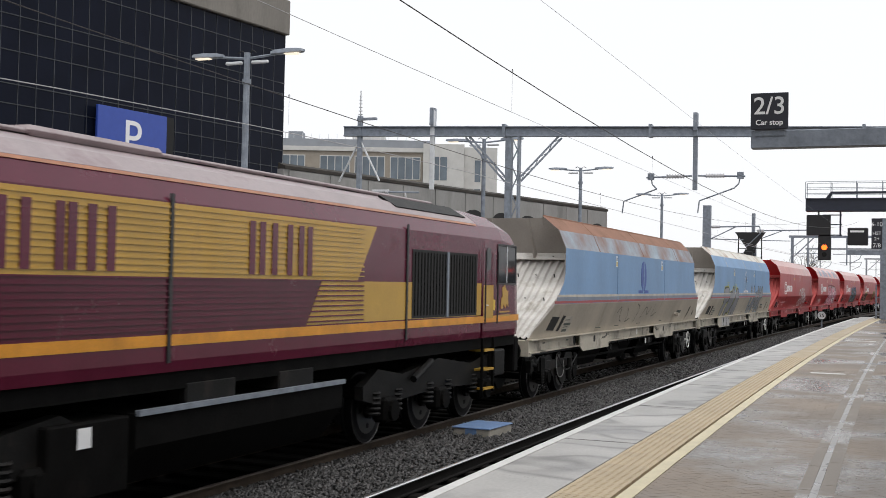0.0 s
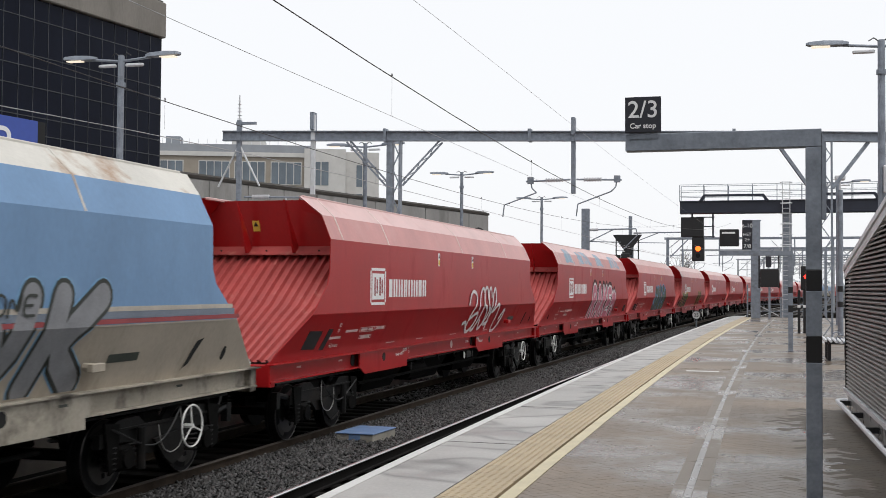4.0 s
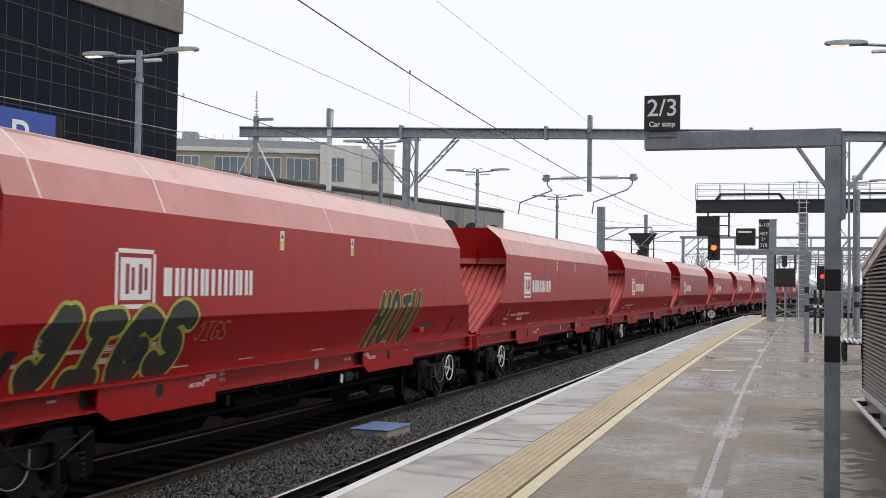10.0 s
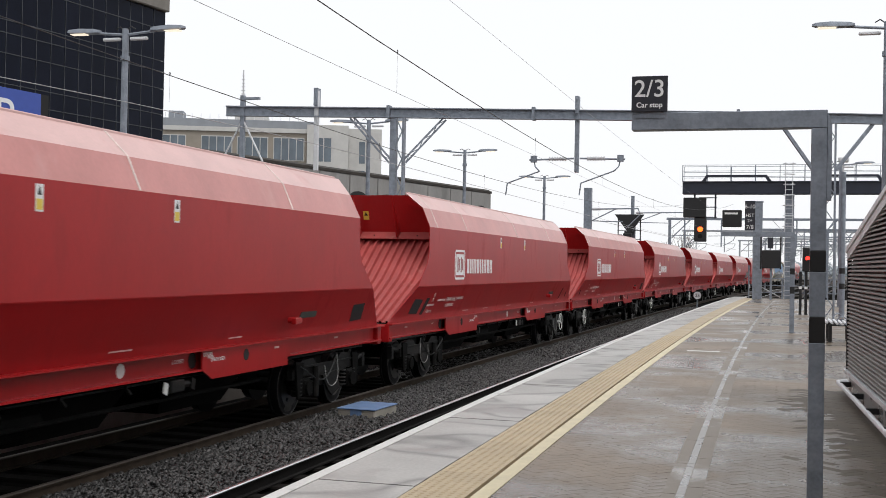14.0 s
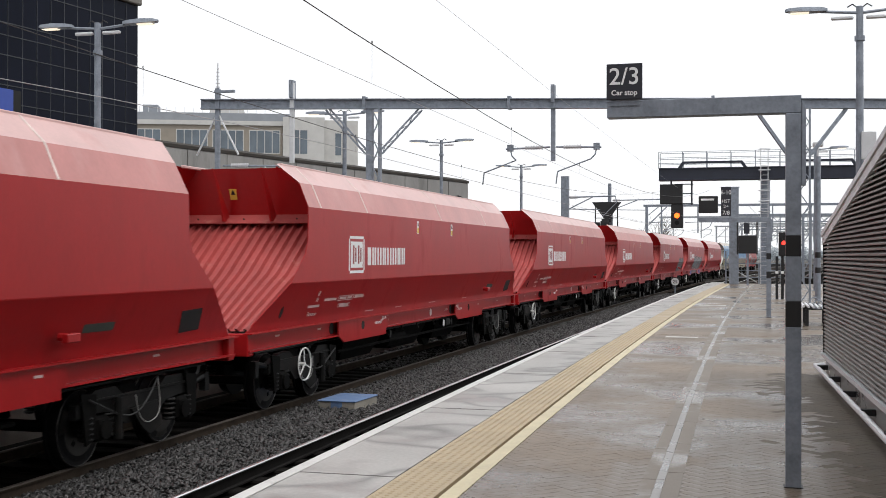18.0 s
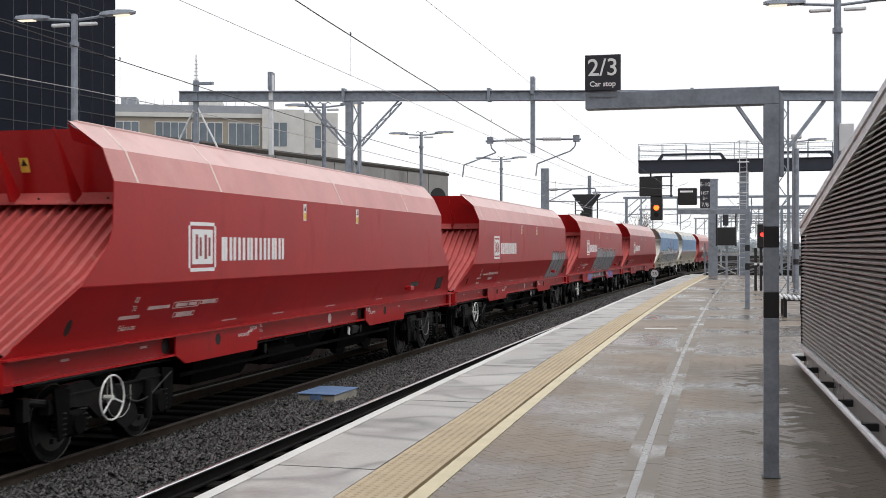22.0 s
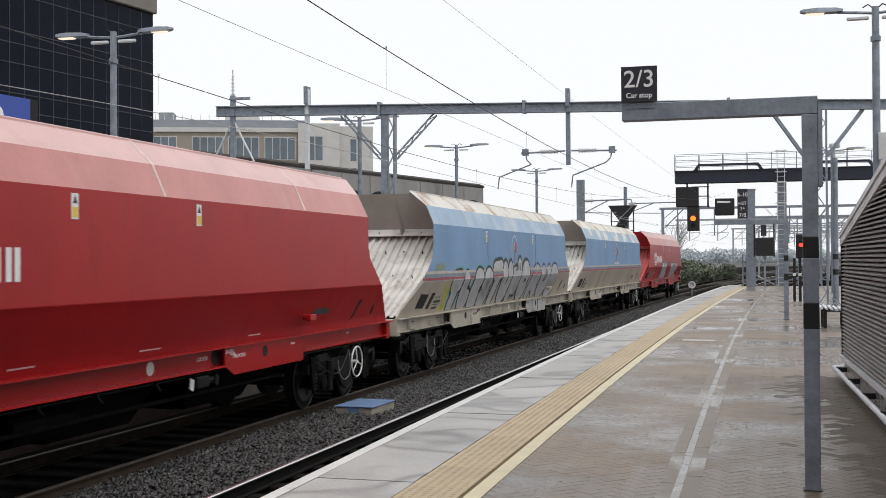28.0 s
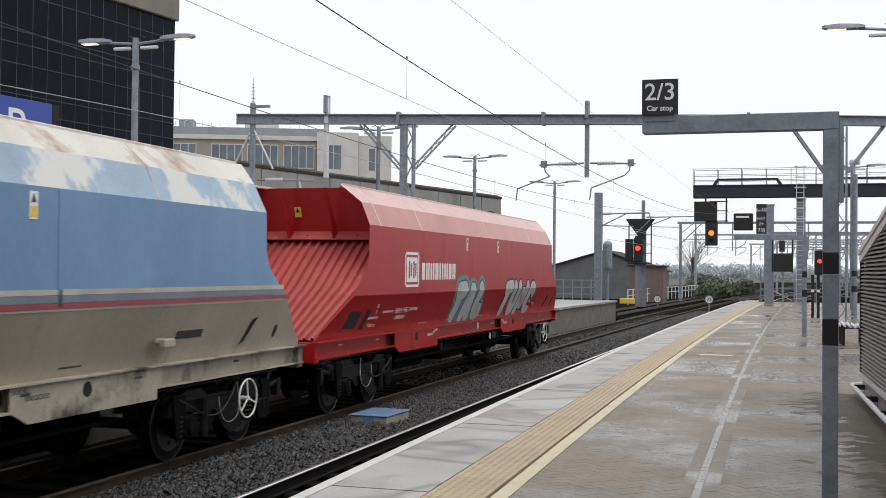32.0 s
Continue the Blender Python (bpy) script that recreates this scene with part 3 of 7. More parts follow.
def bogie(th, yc, brake_side):
    """A two-axle bogie under a wagon: frames, springs, axleboxes, brake gear."""
    d = 1 if yc > 0 else -1
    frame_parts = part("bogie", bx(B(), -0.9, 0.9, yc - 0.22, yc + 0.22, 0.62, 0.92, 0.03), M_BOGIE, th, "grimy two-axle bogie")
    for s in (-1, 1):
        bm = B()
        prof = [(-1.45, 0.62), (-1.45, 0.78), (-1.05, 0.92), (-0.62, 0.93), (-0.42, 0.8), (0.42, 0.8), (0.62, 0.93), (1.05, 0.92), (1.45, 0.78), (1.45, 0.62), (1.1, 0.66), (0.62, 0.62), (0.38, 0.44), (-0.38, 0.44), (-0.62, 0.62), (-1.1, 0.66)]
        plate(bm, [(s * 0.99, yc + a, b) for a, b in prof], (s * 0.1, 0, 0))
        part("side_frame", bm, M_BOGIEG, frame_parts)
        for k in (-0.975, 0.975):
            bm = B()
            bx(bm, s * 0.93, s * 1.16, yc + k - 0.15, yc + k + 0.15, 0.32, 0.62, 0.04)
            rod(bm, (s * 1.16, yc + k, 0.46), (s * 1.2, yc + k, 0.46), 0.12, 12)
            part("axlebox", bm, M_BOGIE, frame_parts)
            for j in (-0.22, 0.22):
                bm = B()
                for i in range(5):
                    torus(bm, (s * 1.05, yc + k + j, 0.36 + i * 0.062), (0, 0, 1), 0.075, 0.02, 12, 5)
                part("coil_spring", bm, M_BOGIEG, frame_parts)
        bm = B()
        plate(bm, [(s * 1.12, yc + a, b) for a, b in ((-0.35, 0.62), (0.3, 0.66), (0.42, 0.34), (0.1, 0.24), (-0.1, 0.36))], (s * 0.04, 0, 0))
        part("brake_lever", bm, M_BOGIEG, frame_parts)
        bm = B()
        pipe(bm, hose([(s * 1.15, yc + d * 0.3, 0.95), (s * 1.17, yc + d * 0.36, 0.5), (s * 1.17, yc + d * 0.05, 0.38), (s * 1.17, yc - d * 0.2, 0.5), (s * 1.15, yc - d * 0.24, 0.78)]), 0.007, 5)
        part("brake_hose", bm, M_LEAD, frame_parts)
        bm = pipe(B(), hose([(s * 1.16, yc - d * 1.3, 0.84), (s * 1.17, yc - d * 0.95, 0.7), (s * 1.18, yc - d * 0.6, 0.56), (s * 1.18, yc - d * 0.25, 0.55), (s * 1.17, yc + d * 0.05, 0.72), (s * 1.15, yc + d * 0.3, 0.95)]), 0.012, 5)
        part("brake_hose", bm, M_HOSE, frame_parts)
        part("damper", rod(B(), (s * 1.16, yc - d * 0.66, 0.3), (s * 1.16, yc - d * 0.66, 0.8), 0.055, 10), M_BOGIEG, frame_parts)
        part("frame_rib", bx(B(), s * 1.09, s * 1.115, yc - 1.4, yc + 1.4, 0.79, 0.82, 0.006), M_BOGIEG, frame_parts)
        for k in (-1.25, 1.25):
            part("end_plate", plate(B(), [(s * 1.1, yc + k - 0.16, 0.92), (s * 1.1, yc + k + 0.16, 0.88), (s * 1.1, yc + k + 0.14, 0.36), (s * 1.1, yc + k - 0.05, 0.3), (s * 1.1, yc + k - 0.1, 0.6)], (s * 0.03, 0, 0)), M_BOGIE, frame_parts)
        bm = B()
        rod(bm, (s * 1.02, yc + d * 1.42, 0.74), (s * 1.02, yc + d * 1.85, 0.82), 0.05, 8)
        bx(bm, s * 0.97, s * 1.07, yc + d * 1.78, yc + d * 1.9, 0.6, 0.86)
        part("end_bracket", bm, M_BOGIEG, frame_parts)
    ws = []
    for k in (-0.975, 0.975):
        w = part("wheelset", WHEELS, None, th)
        w.matrix_basis = pose(0, yc + k, 0.46)
        ws.append(w)
    return ws


def handwheel(th, yc, s=1):
    bm = torus(B(), (s * 1.27, yc, 0.7), (1, 0, 0), 0.27, 0.013, 24, 6)
    for a in (100, 220, 340):
        q = radians(a)
        bar(bm, (s * 1.27, yc, 0.7), (s * 1.27, yc + 0.26 * math.cos(q), 0.7 + 0.26 * math.sin(q)), 0.016, 0.018)
    rod(bm, (s * 1.16, yc, 0.7), (s * 1.285, yc, 0.7), 0.03, 8)
    part("brake_handwheel", bm, M_RING, th, "white-painted spoked brake handwheel")


def hopper(label, up, low, roof, top, slope, hood, sill, red=True, wheel=1):
    """A high-sided bogie hopper wagon with open sloping ends. Its own y runs along the line, z from the rail."""
    th = thing("hopper_wagon", pose(0, 0, 0), label, "freight wagon", "hopper wagons")
    for s in (-1, 1):
        lined(part("upper_side", skin(1, 4, s), up, th), hood)
        lined(part("lower_side", skin(0, 1, s), low, th), hood)
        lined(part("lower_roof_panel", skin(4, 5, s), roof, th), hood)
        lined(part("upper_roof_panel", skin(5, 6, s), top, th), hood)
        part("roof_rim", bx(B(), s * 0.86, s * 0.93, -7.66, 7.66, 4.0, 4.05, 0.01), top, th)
        part("waist_strip", on_side(B(), rect(-8.35, 8.35, 2.055, 2.075), 0.006, s), low, th)
        for y in (-4.75, 0.0, 4.75) if not red else (-7.1, -4.75, 0.4, 4.75):
            bm = B()
            q = SEC[4:7]
            loft(bm, [[(s * (x + 0.001), y - 0.02, z + 0.001) for x, z, _ in q], [(s * (x + 0.006), y - 0.015, z + 0.006) for x, z, _ in q],
                      [(s * (x + 0.006), y + 0.015, z + 0.006) for x, z, _ in q], [(s * (x + 0.001), y + 0.02, z + 0.001) for x, z, _ in q]], closed=False)
            part("weld_seam", bm, M_PALE if red else top, th, "pale weld line over the roof")
        for y in (-2.95, 2.85):
            if not red:
                part("side_post", on_side(B(), rect(y - 0.04, y + 0.04, 2.1, 3.3), 0.008, s), up, th)
        # solebar: top lip, web, bottom flange, deep plates
        part("sill_lip", bx(B(), s * 1.12, s * 1.27, -9.5, 9.5, 1.315, 1.335), sill, th)
        part("solebar", bx(B(), s * 1.08, s * 1.11, -9.48, 9.48, 1.05, 1.314), sill, th)
        part("sill_flange", bx(B(), s * 1.112, s * 1.22, -9.48, 9.48, 1.045, 1.07), sill, th)
        for y0, y1 in ((-5.75, -2.95), (2.35, 5.2)):
            bm = B()
            plate(bm, [(s * 1.2, a, b) for a, b in ((y0, 1.313), (y0, 1.06), (y0 + 0.28, 0.92), (y1 - 0.1, 0.92), (y1 - 0.1, 1.06), (y1, 1.06), (y1, 1.313))], (s * 0.025, 0, 0))
            pl = part("deep_plate", bm, sill, th)
            bm = B()
            hy = y0 + 1.3
            rod(bm, (s * 1.2, hy, 1.18), (s * 1.229, hy, 1.18), 0.085, 14)
            part("plate_hole", bm, M_VOID, pl, "dark round hole")
            bm = B()
            rod(bm, (s * 1.112, y0 - 0.08, 1.19), (s * 1.118, y0 - 0.08, 1.19), 0.11, 14)
            part("sill_notch", bm, M_VOID, pl, "dark notch")
        # slanted openings by the ends
        e = -wheel
        def opening(pts):
            fr = part("opening_frame", on_side(B(), [(a * 1.0 + (0.02 if a > pts[0][0] else -0.02), b + (0.02 if b > 1.6 else -0.02)) for a, b in pts], 0.004, s), low, th)
            part("inspection_opening", on_side(B(), pts, 0.006, s), M_VOID, fr, "dark opening")
        opening([(e * 7.8, 1.48), (e * 8.36, 1.5), (e * 8.26, 1.8), (e * 7.7, 1.78)])
        if e < 0 or not red:
            opening([(e * 7.6, 1.46), (e * 7.4, 1.45), (e * 7.24, 1.8), (e * 7.44, 1.81)])
        if wheel > 0:
            opening([(7.3, 1.45), (7.42, 1.5), (7.62, 1.84), (7.46, 1.8)])
        part("drain_hole", on_side(B(), [(wheel * 8.35 + 0.06 * math.cos(q * 0.785), 1.6 + 0.1 * math.sin(q * 0.785)) for q in range(8)], 0.004, s), M_VOID, th, "small dark oval hole")
        part("round_label", rod(B(), (s * 1.111, 0.55, 1.19), (s * 1.115, 0.55, 1.19), 0.09, 14), M_RING, th, "round white label")
        if not red:
            pl = part("data_placard", on_side(B(), rect(-7.2, -6.62, 1.4, 1.78), 0.008, s), M_PALEST, th, "pale data placard with dark printed lines")
            for a, b in ((1.43, 1.49), (1.53, 1.55), (1.575, 1.63), (1.69, 1.71)):
                part("printed_bar", on_side(B(), rect(-7.16, -6.8 if a != 1.575 else -6.66, a, b), 0.011, s), S_PLATE, pl)
        bm = B()
        rod(bm, (s * 1.3, 4.95, 1.62), (s * 1.42, 4.95, 1.62), 0.05, 8)
        bx(bm, s * 1.36, s * 1.44, 4.9, 5.15, 1.56, 1.66, 0.01)
        part("valve", bm, low, th)
        part("oval_plate", on_side(B(), rect(5.45, 6.1, 1.63, 1.73), 0.006, s), S_PLATE, th)
        # warning labels
        for y in (-1.5, 1.25) if red else (-3.1, 2.4):
            lb = part("warning_label", on_side(B(), rect(y - 0.065, y + 0.065, 2.98, 3.26), 0.005, s), M_WHITE, th, "small white and yellow warning label")
            part("label_panel", on_side(B(), rect(y - 0.052, y + 0.052, 3.0, 3.11), 0.008, s), M_YEL, lb)
            part("label_symbol", on_side(B(), [(y - 0.04, 3.15), (y + 0.04, 3.15), (y, 3.24)], 0.008, s), M_BLACK, lb)
        # operator's mark drawn as plain shapes
        if red:
            bm = B()
            y0, y1, z0, z1, t = -5.76, -4.93, 2.19, 2.87, 0.05
            on_side(bm, rect(y0 + t, y1 - t, z1 - t, z1), 0.005, s)
            on_side(bm, rect(y0 + t, y1 - t, z0, z0 + t), 0.005, s)
            on_side(bm, rect(y0, y0 + t, z0 + t, z1 - t), 0.005, s)
            on_side(bm, rect(y1 - t, y1, z0 + t, z1 - t), 0.005, s)
            mk = part("white_emblem", bm, M_WHITE, th, "white square outline mark")
            part("emblem_panel", on_side(B(), rect(-5.66, -5.03, 2.29, 2.77), 0.005, s), M_WHITE, mk)
            for a in (-5.56, -5.29):
                bm = B()
                on_side(bm, rect(a, a + 0.07, 2.36, 2.7), 0.009, s)
                on_side(bm, rect(a + 0.12, a + 0.18, 2.4, 2.66), 0.009, s)
                part("emblem_bar", bm, M_STRIPE, mk)
            wd = [0.18, 0.22, 0.24, 0.2, 0.26, 0.24, 0.19, 0.22]
            y = -4.74
            for i, w in enumerate(wd):
                bm = B()
                on_side(bm, rect(y, y + 0.085, 2.33, 2.67), 0.005, s)
                on_side(bm, rect(y + w - 0.085, y + w, 2.33, 2.67), 0.005, s)
                part("white_mark", bm, M_WHITE, th, "white painted mark")
                y += w + 0.08
            for y0, y1, z in ((-7.28, -6.78, 1.645), (-6.62, -6.05, 1.74), (-5.88, -5.55, 1.745), (-5.5, -5.27, 1.745), (-5.1, -4.68, 1.755), (-5.78, -5.32, 1.61)):
                part("painted_data", on_side(B(), rect(y0, y1, z - 0.022, z + 0.022), 0.004, s), M_FADED, th, "small worn white data line")
            for y0, y1, z0, z1 in ((-5.95, -5.2, 1.7, 1.79), (-5.17, -4.62, 1.725, 1.785), (-5.86, -5.25, 1.575, 1.645)):
                bm = B()
                for a, b, c, d in ((y0, y1, z0, z0 + 0.012), (y0, y1, z1 - 0.012, z1), (y0, y0 + 0.012, z0 + 0.012, z1 - 0.012), (y1 - 0.012, y1, z0 + 0.012, z1 - 0.012)):
                    on_side(bm, rect(a, b, c, d), 0.004, s)
                part("data_frame", bm, M_FADED, th, "thin white frame round a data line")
        else:
            part("red_stripe", on_side(B(), rect(-8.45, 8.45, 2.085, 2.14), 0.008, s), M_STRIPE, th)
            part("slate_stripe", on_side(B(), rect(-8.3, 8.3, 2.145, 2.22), 0.008, s), M_STRIPE2, th)
            part("pale_stripe", on_side(B(), rect(-8.25, 8.25, 2.224, 2.28), 0.008, s), M_PALEST, th)
        for y0, y1 in ((-2.3, -1.85), (0.2, 0.7), (3.2, 3.6), (-4.2, -3.7)):
            part("painted_data", on_side(B(), rect(y0, y1, 1.425, 1.445), 0.004, s), M_FADED if red else S_PLATE, th)
        for y0 in (-8.3, -6.5, -3.4, 2.5, 4.6, 7.3):
            part("painted_data", bx(B(), s * (1.226 if abs(y0) < 5 else 1.112), s * (1.23 if abs(y0) < 5 else 1.116), y0, y0 + 0.16, 1.205, 1.235), M_FADED if red else S_PLATE, th)
    # ends: hood wall, gussets, lip, corrugated slope
    for e in (-1, 1):
        bm = B()
        plate(bm, [(-1.405, e * 6.75, 3.05), (1.405, e * 6.75, 3.05), (1.405, e * 6.84, 3.32), (1.23, e * 6.97, 3.72), (0.91, e * 7.07, 4.02), (-0.91, e * 7.07, 4.02), (-1.23, e * 6.97, 3.72), (-1.405, e * 6.84, 3.32)], (0, -e * 0.015, 0))
        part("end_hood", bm, hood, th)
        for x in (-0.45, 0.45):
            bm = B()
            plate(bm, [(x, e * 6.76, 3.1), (x, e * 7.05, 3.1), (x, e * 7.46, 4.0)], (0.03, 0, 0))
            part("gusset", bm, hood, th)
        part("hood_lip", plate(B(), [(-1.4, e * 6.79, 3.24), (1.4, e * 6.79, 3.24), (1.4, e * 7.0, 3.08), (-1.4, e * 7.0, 3.08)], (0, -e * 0.004, -0.015)), slope, th)
        for x in (-0.98, -0.1, 0.9):
            part("lip_bolt", rod(B(), (x, e * 6.92, 3.135), (x, e * 6.935, 3.155), 0.014, 6), M_VOID, th)
        for i in range(0 if red else 12):
            x = -1.08 + (i % 6) * 0.43
            y, z = (7.35, 2.66) if i < 6 else (8.1, 2.14)
            part("sheet_bolt", rod(B(), (x, e * y, z), (x, e * (y + 0.05), z + 0.07), 0.013, 6), M_VOID, th)
        rings = []
        nc = 16
        us = [k + f for k in range(nc) for f in (0.0, 0.56, 0.62, 0.86)] + [nc]
        for i, u in enumerate(us):
            x = -1 + 2 * u / nc
            dz = (0, 0, 0.06, 0.06)[i % 4] if i < len(us) - 1 else 0
            rings.append([(x * 1.40, e * (6.78 + 0.7 * dz), 3.055 + 0.7 * dz), (x * 1.38, e * (8.0 + 0.7 * dz), 2.19 + 0.7 * dz), (x * 1.15, e * (9.4 + 0.7 * dz), 1.36 + 0.7 * dz)])
        part("slope_sheet", loft(B(), rings, closed=False), slope, th, "corrugated sloping end sheet")
        for x in (-0.3,) if red else ():
            lb = part("warning_label", plate(B(), [(x - 0.065, e * 6.9, 3.49), (x + 0.065, e * 6.9, 3.49), (x + 0.065, e * 6.962, 3.675), (x - 0.065, e * 6.962, 3.675)], (0, e * 0.006, 0)), M_YEL, th, "small yellow warning label")
            part("label_panel", plate(B(), [(x - 0.045, e * 6.935, 3.575), (x + 0.045, e * 6.935, 3.575), (x, e * 6.962, 3.655)], (0, e * 0.008, 0)), M_BLACK, lb)
        for x in (-1, 1):
            part("hood_wing", plate(B(), [(x * 0.9, e * 7.83, 4.0), (x * 1.225, e * 7.6, 3.7), (x * 0.9, e * 7.72, 3.8)], (0, -e * 0.015, 0)), hood, th)
        part("headstock", bx(B(), -1.2, 1.2, e * 9.3, e * 9.5, 0.98, 1.33, 0.015), sill, th)
        bm = B()
        bx(bm, -0.35, 0.35, e * 9.2, e * 9.56, 0.85, 1.16, 0.03)
        bx(bm, -0.14, 0.14, e * 9.56, e * 9.725, 0.9, 1.12, 0.03)
        part("coupler", bm, M_BOGIE, th)
        for x in (-0.75, 0.75):
            bm = B()
            rod(bm, (x, e * 9.45, 1.1), (x, e * 9.66, 1.1), 0.11, 12)
            bx(bm, x - 0.25, x + 0.25, e * 9.66, e * 9.72, 0.92, 1.28, 0.02)
            part("buffer", bm, M_BOGIE, th)
        for x in (-0.5, 0.4):
            bm = pipe(B(), [(x, e * 9.45, 0.98), (x, e * 9.55, 0.75), (x, e * 9.66, 0.62), (x, e * 9.72, 0.7)], 0.025)
            part("air_hose", bm, M_HOSE, th)
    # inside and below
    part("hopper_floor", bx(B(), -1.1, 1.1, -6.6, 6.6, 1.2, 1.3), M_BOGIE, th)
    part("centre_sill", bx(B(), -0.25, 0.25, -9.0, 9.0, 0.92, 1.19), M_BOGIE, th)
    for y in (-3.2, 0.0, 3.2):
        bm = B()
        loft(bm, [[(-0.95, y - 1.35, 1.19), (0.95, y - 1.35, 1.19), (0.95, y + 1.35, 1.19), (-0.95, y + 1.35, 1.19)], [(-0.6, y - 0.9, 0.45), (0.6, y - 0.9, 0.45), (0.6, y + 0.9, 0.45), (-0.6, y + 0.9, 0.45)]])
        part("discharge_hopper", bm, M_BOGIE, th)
    for s in (-1, 1):
        part("door_rod", rod(B(), (s * 0.98, -5.2, 0.72), (s * 0.98, 4.6, 0.72), 0.03, 6), M_BOGIE, th)
        part("air_pipe", rod(B(), (s * 1.02, -8.9, 0.98), (s * 1.02, 8.9, 0.98), 0.022, 6), M_BOGIEG, th)
        bm = B()
        bx(bm, s * 1.02, s * 1.2, 1.6, 1.95, 0.82, 0.98, 0.015)
        rod(bm, (s * 1.1, 1.95, 0.9), (s * 1.1, 2.2, 0.9), 0.05, 8)
        part("lever_box", bm, M_BOGIEG, th)
        for y in (-2.6, 1.5, 2.2):
            bm = B()
            plate(bm, [(s * 1.14, y, 0.98), (s * 1.14, y + 0.1, 0.94), (s * 1.14, y + 0.07, 0.8), (s * 1.14, y - 0.02, 0.84)], (s * 0.02, 0, 0))
            part("lever_handle", bm, M_RING if y == 1.5 else M_BOGIEG, th)
        for y in (-1.8, -0.7, 0.6):
            bm = B()
            rod(bm, (s * 1.15, y, 1.0), (s * 1.15, y + 0.12, 0.9), 0.02, 6)
            part("lock_pin", bm, M_BOGIEG, th)
        if s > 0:
            # stencilled words on the sill
            for word, y, z, x in (("DOORS", -3.19, 1.235, 1.227), ("UNLOCKED", -3.55, 1.155, 1.227), ("DOORS", -2.72, 1.235, 1.112), ("LOCKED", -2.72, 1.155, 1.112),
                                  ("DOORS", 2.5, 1.235, 1.227), ("UNLOCKED", 2.78, 1.155, 1.227), ("LOCKED", 1.9, 1.175, 1.112)):
                letters("stencilled_word", word, 0.075, pose(x, y, z, 90, 0, 90), M_WHITE if red else M_BLACK, th, "stencilled word", 0.001)
            tilt = math.degrees(math.atan2(0.29, 0.73))
            for word, y, z in (("82", -6.98, 1.83), ("70", -6.98, 1.72), ("Fabnooss", -7.0, 1.48)) if red else ():
                letters("stencilled_word", word, 0.11, pose(side_x(z) + 0.005, y, z, 90 + tilt, 0, 90), M_PALE, th, "pale stencilled marking", 0.001)
        part("air_tank", rod(B(), (s * 0.72, -1.2 * s - 0.6, 0.7), (s * 0.72, -1.2 * s + 0.6, 0.7), 0.17, 14), M_BOGIE, th)
    for y in (-7.05, 7.05):
        bogie(th, y, 1)
    for s in (-1, 1):
        handwheel(th, 7.45 * wheel, s)
    return th


RED_LABEL = "tall red steel hopper wagon with corrugated sloping ends"
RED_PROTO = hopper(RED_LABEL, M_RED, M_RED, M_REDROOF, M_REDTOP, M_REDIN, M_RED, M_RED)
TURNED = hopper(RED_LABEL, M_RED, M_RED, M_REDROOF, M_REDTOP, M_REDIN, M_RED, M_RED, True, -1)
BLUE = ("weathered blue and beige hopper wagon with %s", M_SKY, M_BEIGE)
WAGONS = []
for k in range(19):
    if k == 0:
        WAGONS.append(hopper(BLUE[0] % "brown rusted roof", M_SKY, M_BEIGE, M_RUSTROOF, M_BROWNTOP, M_ZINC, M_GREYIN, M_SILLB, False))
    elif k == 1:
        WAGONS.append(hopper(BLUE[0] % "faded roof and grey graffiti", M_SKY, M_BEIGE, M_SKY, M_RUSTTOP, M_ZINC, M_GREYIN, M_SILLB, False))
    elif k == 16:
        WAGONS.append(hopper(BLUE[0] % "grey outlined graffiti", M_SKY, M_BEIGE, M_CLOUDROOF, M_RUSTTOP, M_ZINC, M_GREYIN, M_SILLB, False))
    elif k == 17:
        WAGONS.append(hopper(BLUE[0] % "rust-streaked white roof", M_SKY, M_BEIGE, M_PATCHROOF, M_RUSTTOP, M_ZINC, M_GREYIN, M_SILLB, False))
    elif k == 2:
        WAGONS.append(RED_PROTO)
    elif k == 3:
        WAGONS.append(TURNED)
    else:
        WAGONS.append(copy_thing(RED_PROTO if k in (4, 5, 8, 15, 18) else TURNED, pose(0, 0, 0)))

S_GREY = mat("grey spray paint", (0.23, 0.235, 0.25), 0.6)
S_DARK = mat("dark spray paint", (0.03, 0.035, 0.03), 0.6)
S_WHITE = mat("white spray paint", (0.65, 0.62, 0.62), 0.6)
S_PINK = mat("pink spray paint", (0.5, 0.14, 0.2), 0.6)
S_TEAL = mat("teal spray paint", (0.08, 0.26, 0.26), 0.6)
S_OLIVE = mat("olive spray paint", (0.075, 0.085, 0.045), 0.6)
S_CYAN = mat("pale blue spray paint", (0.18, 0.36, 0.55), 0.6)
S_YELL = mat("yellow-green spray line", (0.42, 0.42, 0.06), 0.6)
S_NAVY = mat("dark blue spray paint", (0.03, 0.06, 0.14), 0.6)
S_SILV = mat("silver spray paint", (0.42, 0.42, 0.43), 0.5)
S_FADE = mat("faded blue mural paint", (0.27, 0.36, 0.45), 0.6, 0, 3, 0.2, 0.0, 30, (0.58, 0.33, 0.31), 0.5, 2.0, None, 0.15)
S_MIDBLUE = mat("mid blue spray paint", (0.05, 0.14, 0.4), 0.6)
S_TAN = mat("faint tan spray paint", (0.35, 0.2, 0.1), 0.6)
S_PURP = mat("purple spray paint", (0.17, 0.14, 0.36), 0.6)
S_BLUE = mat("deep blue emblem paint", (0.03, 0.07, 0.28), 0.5)

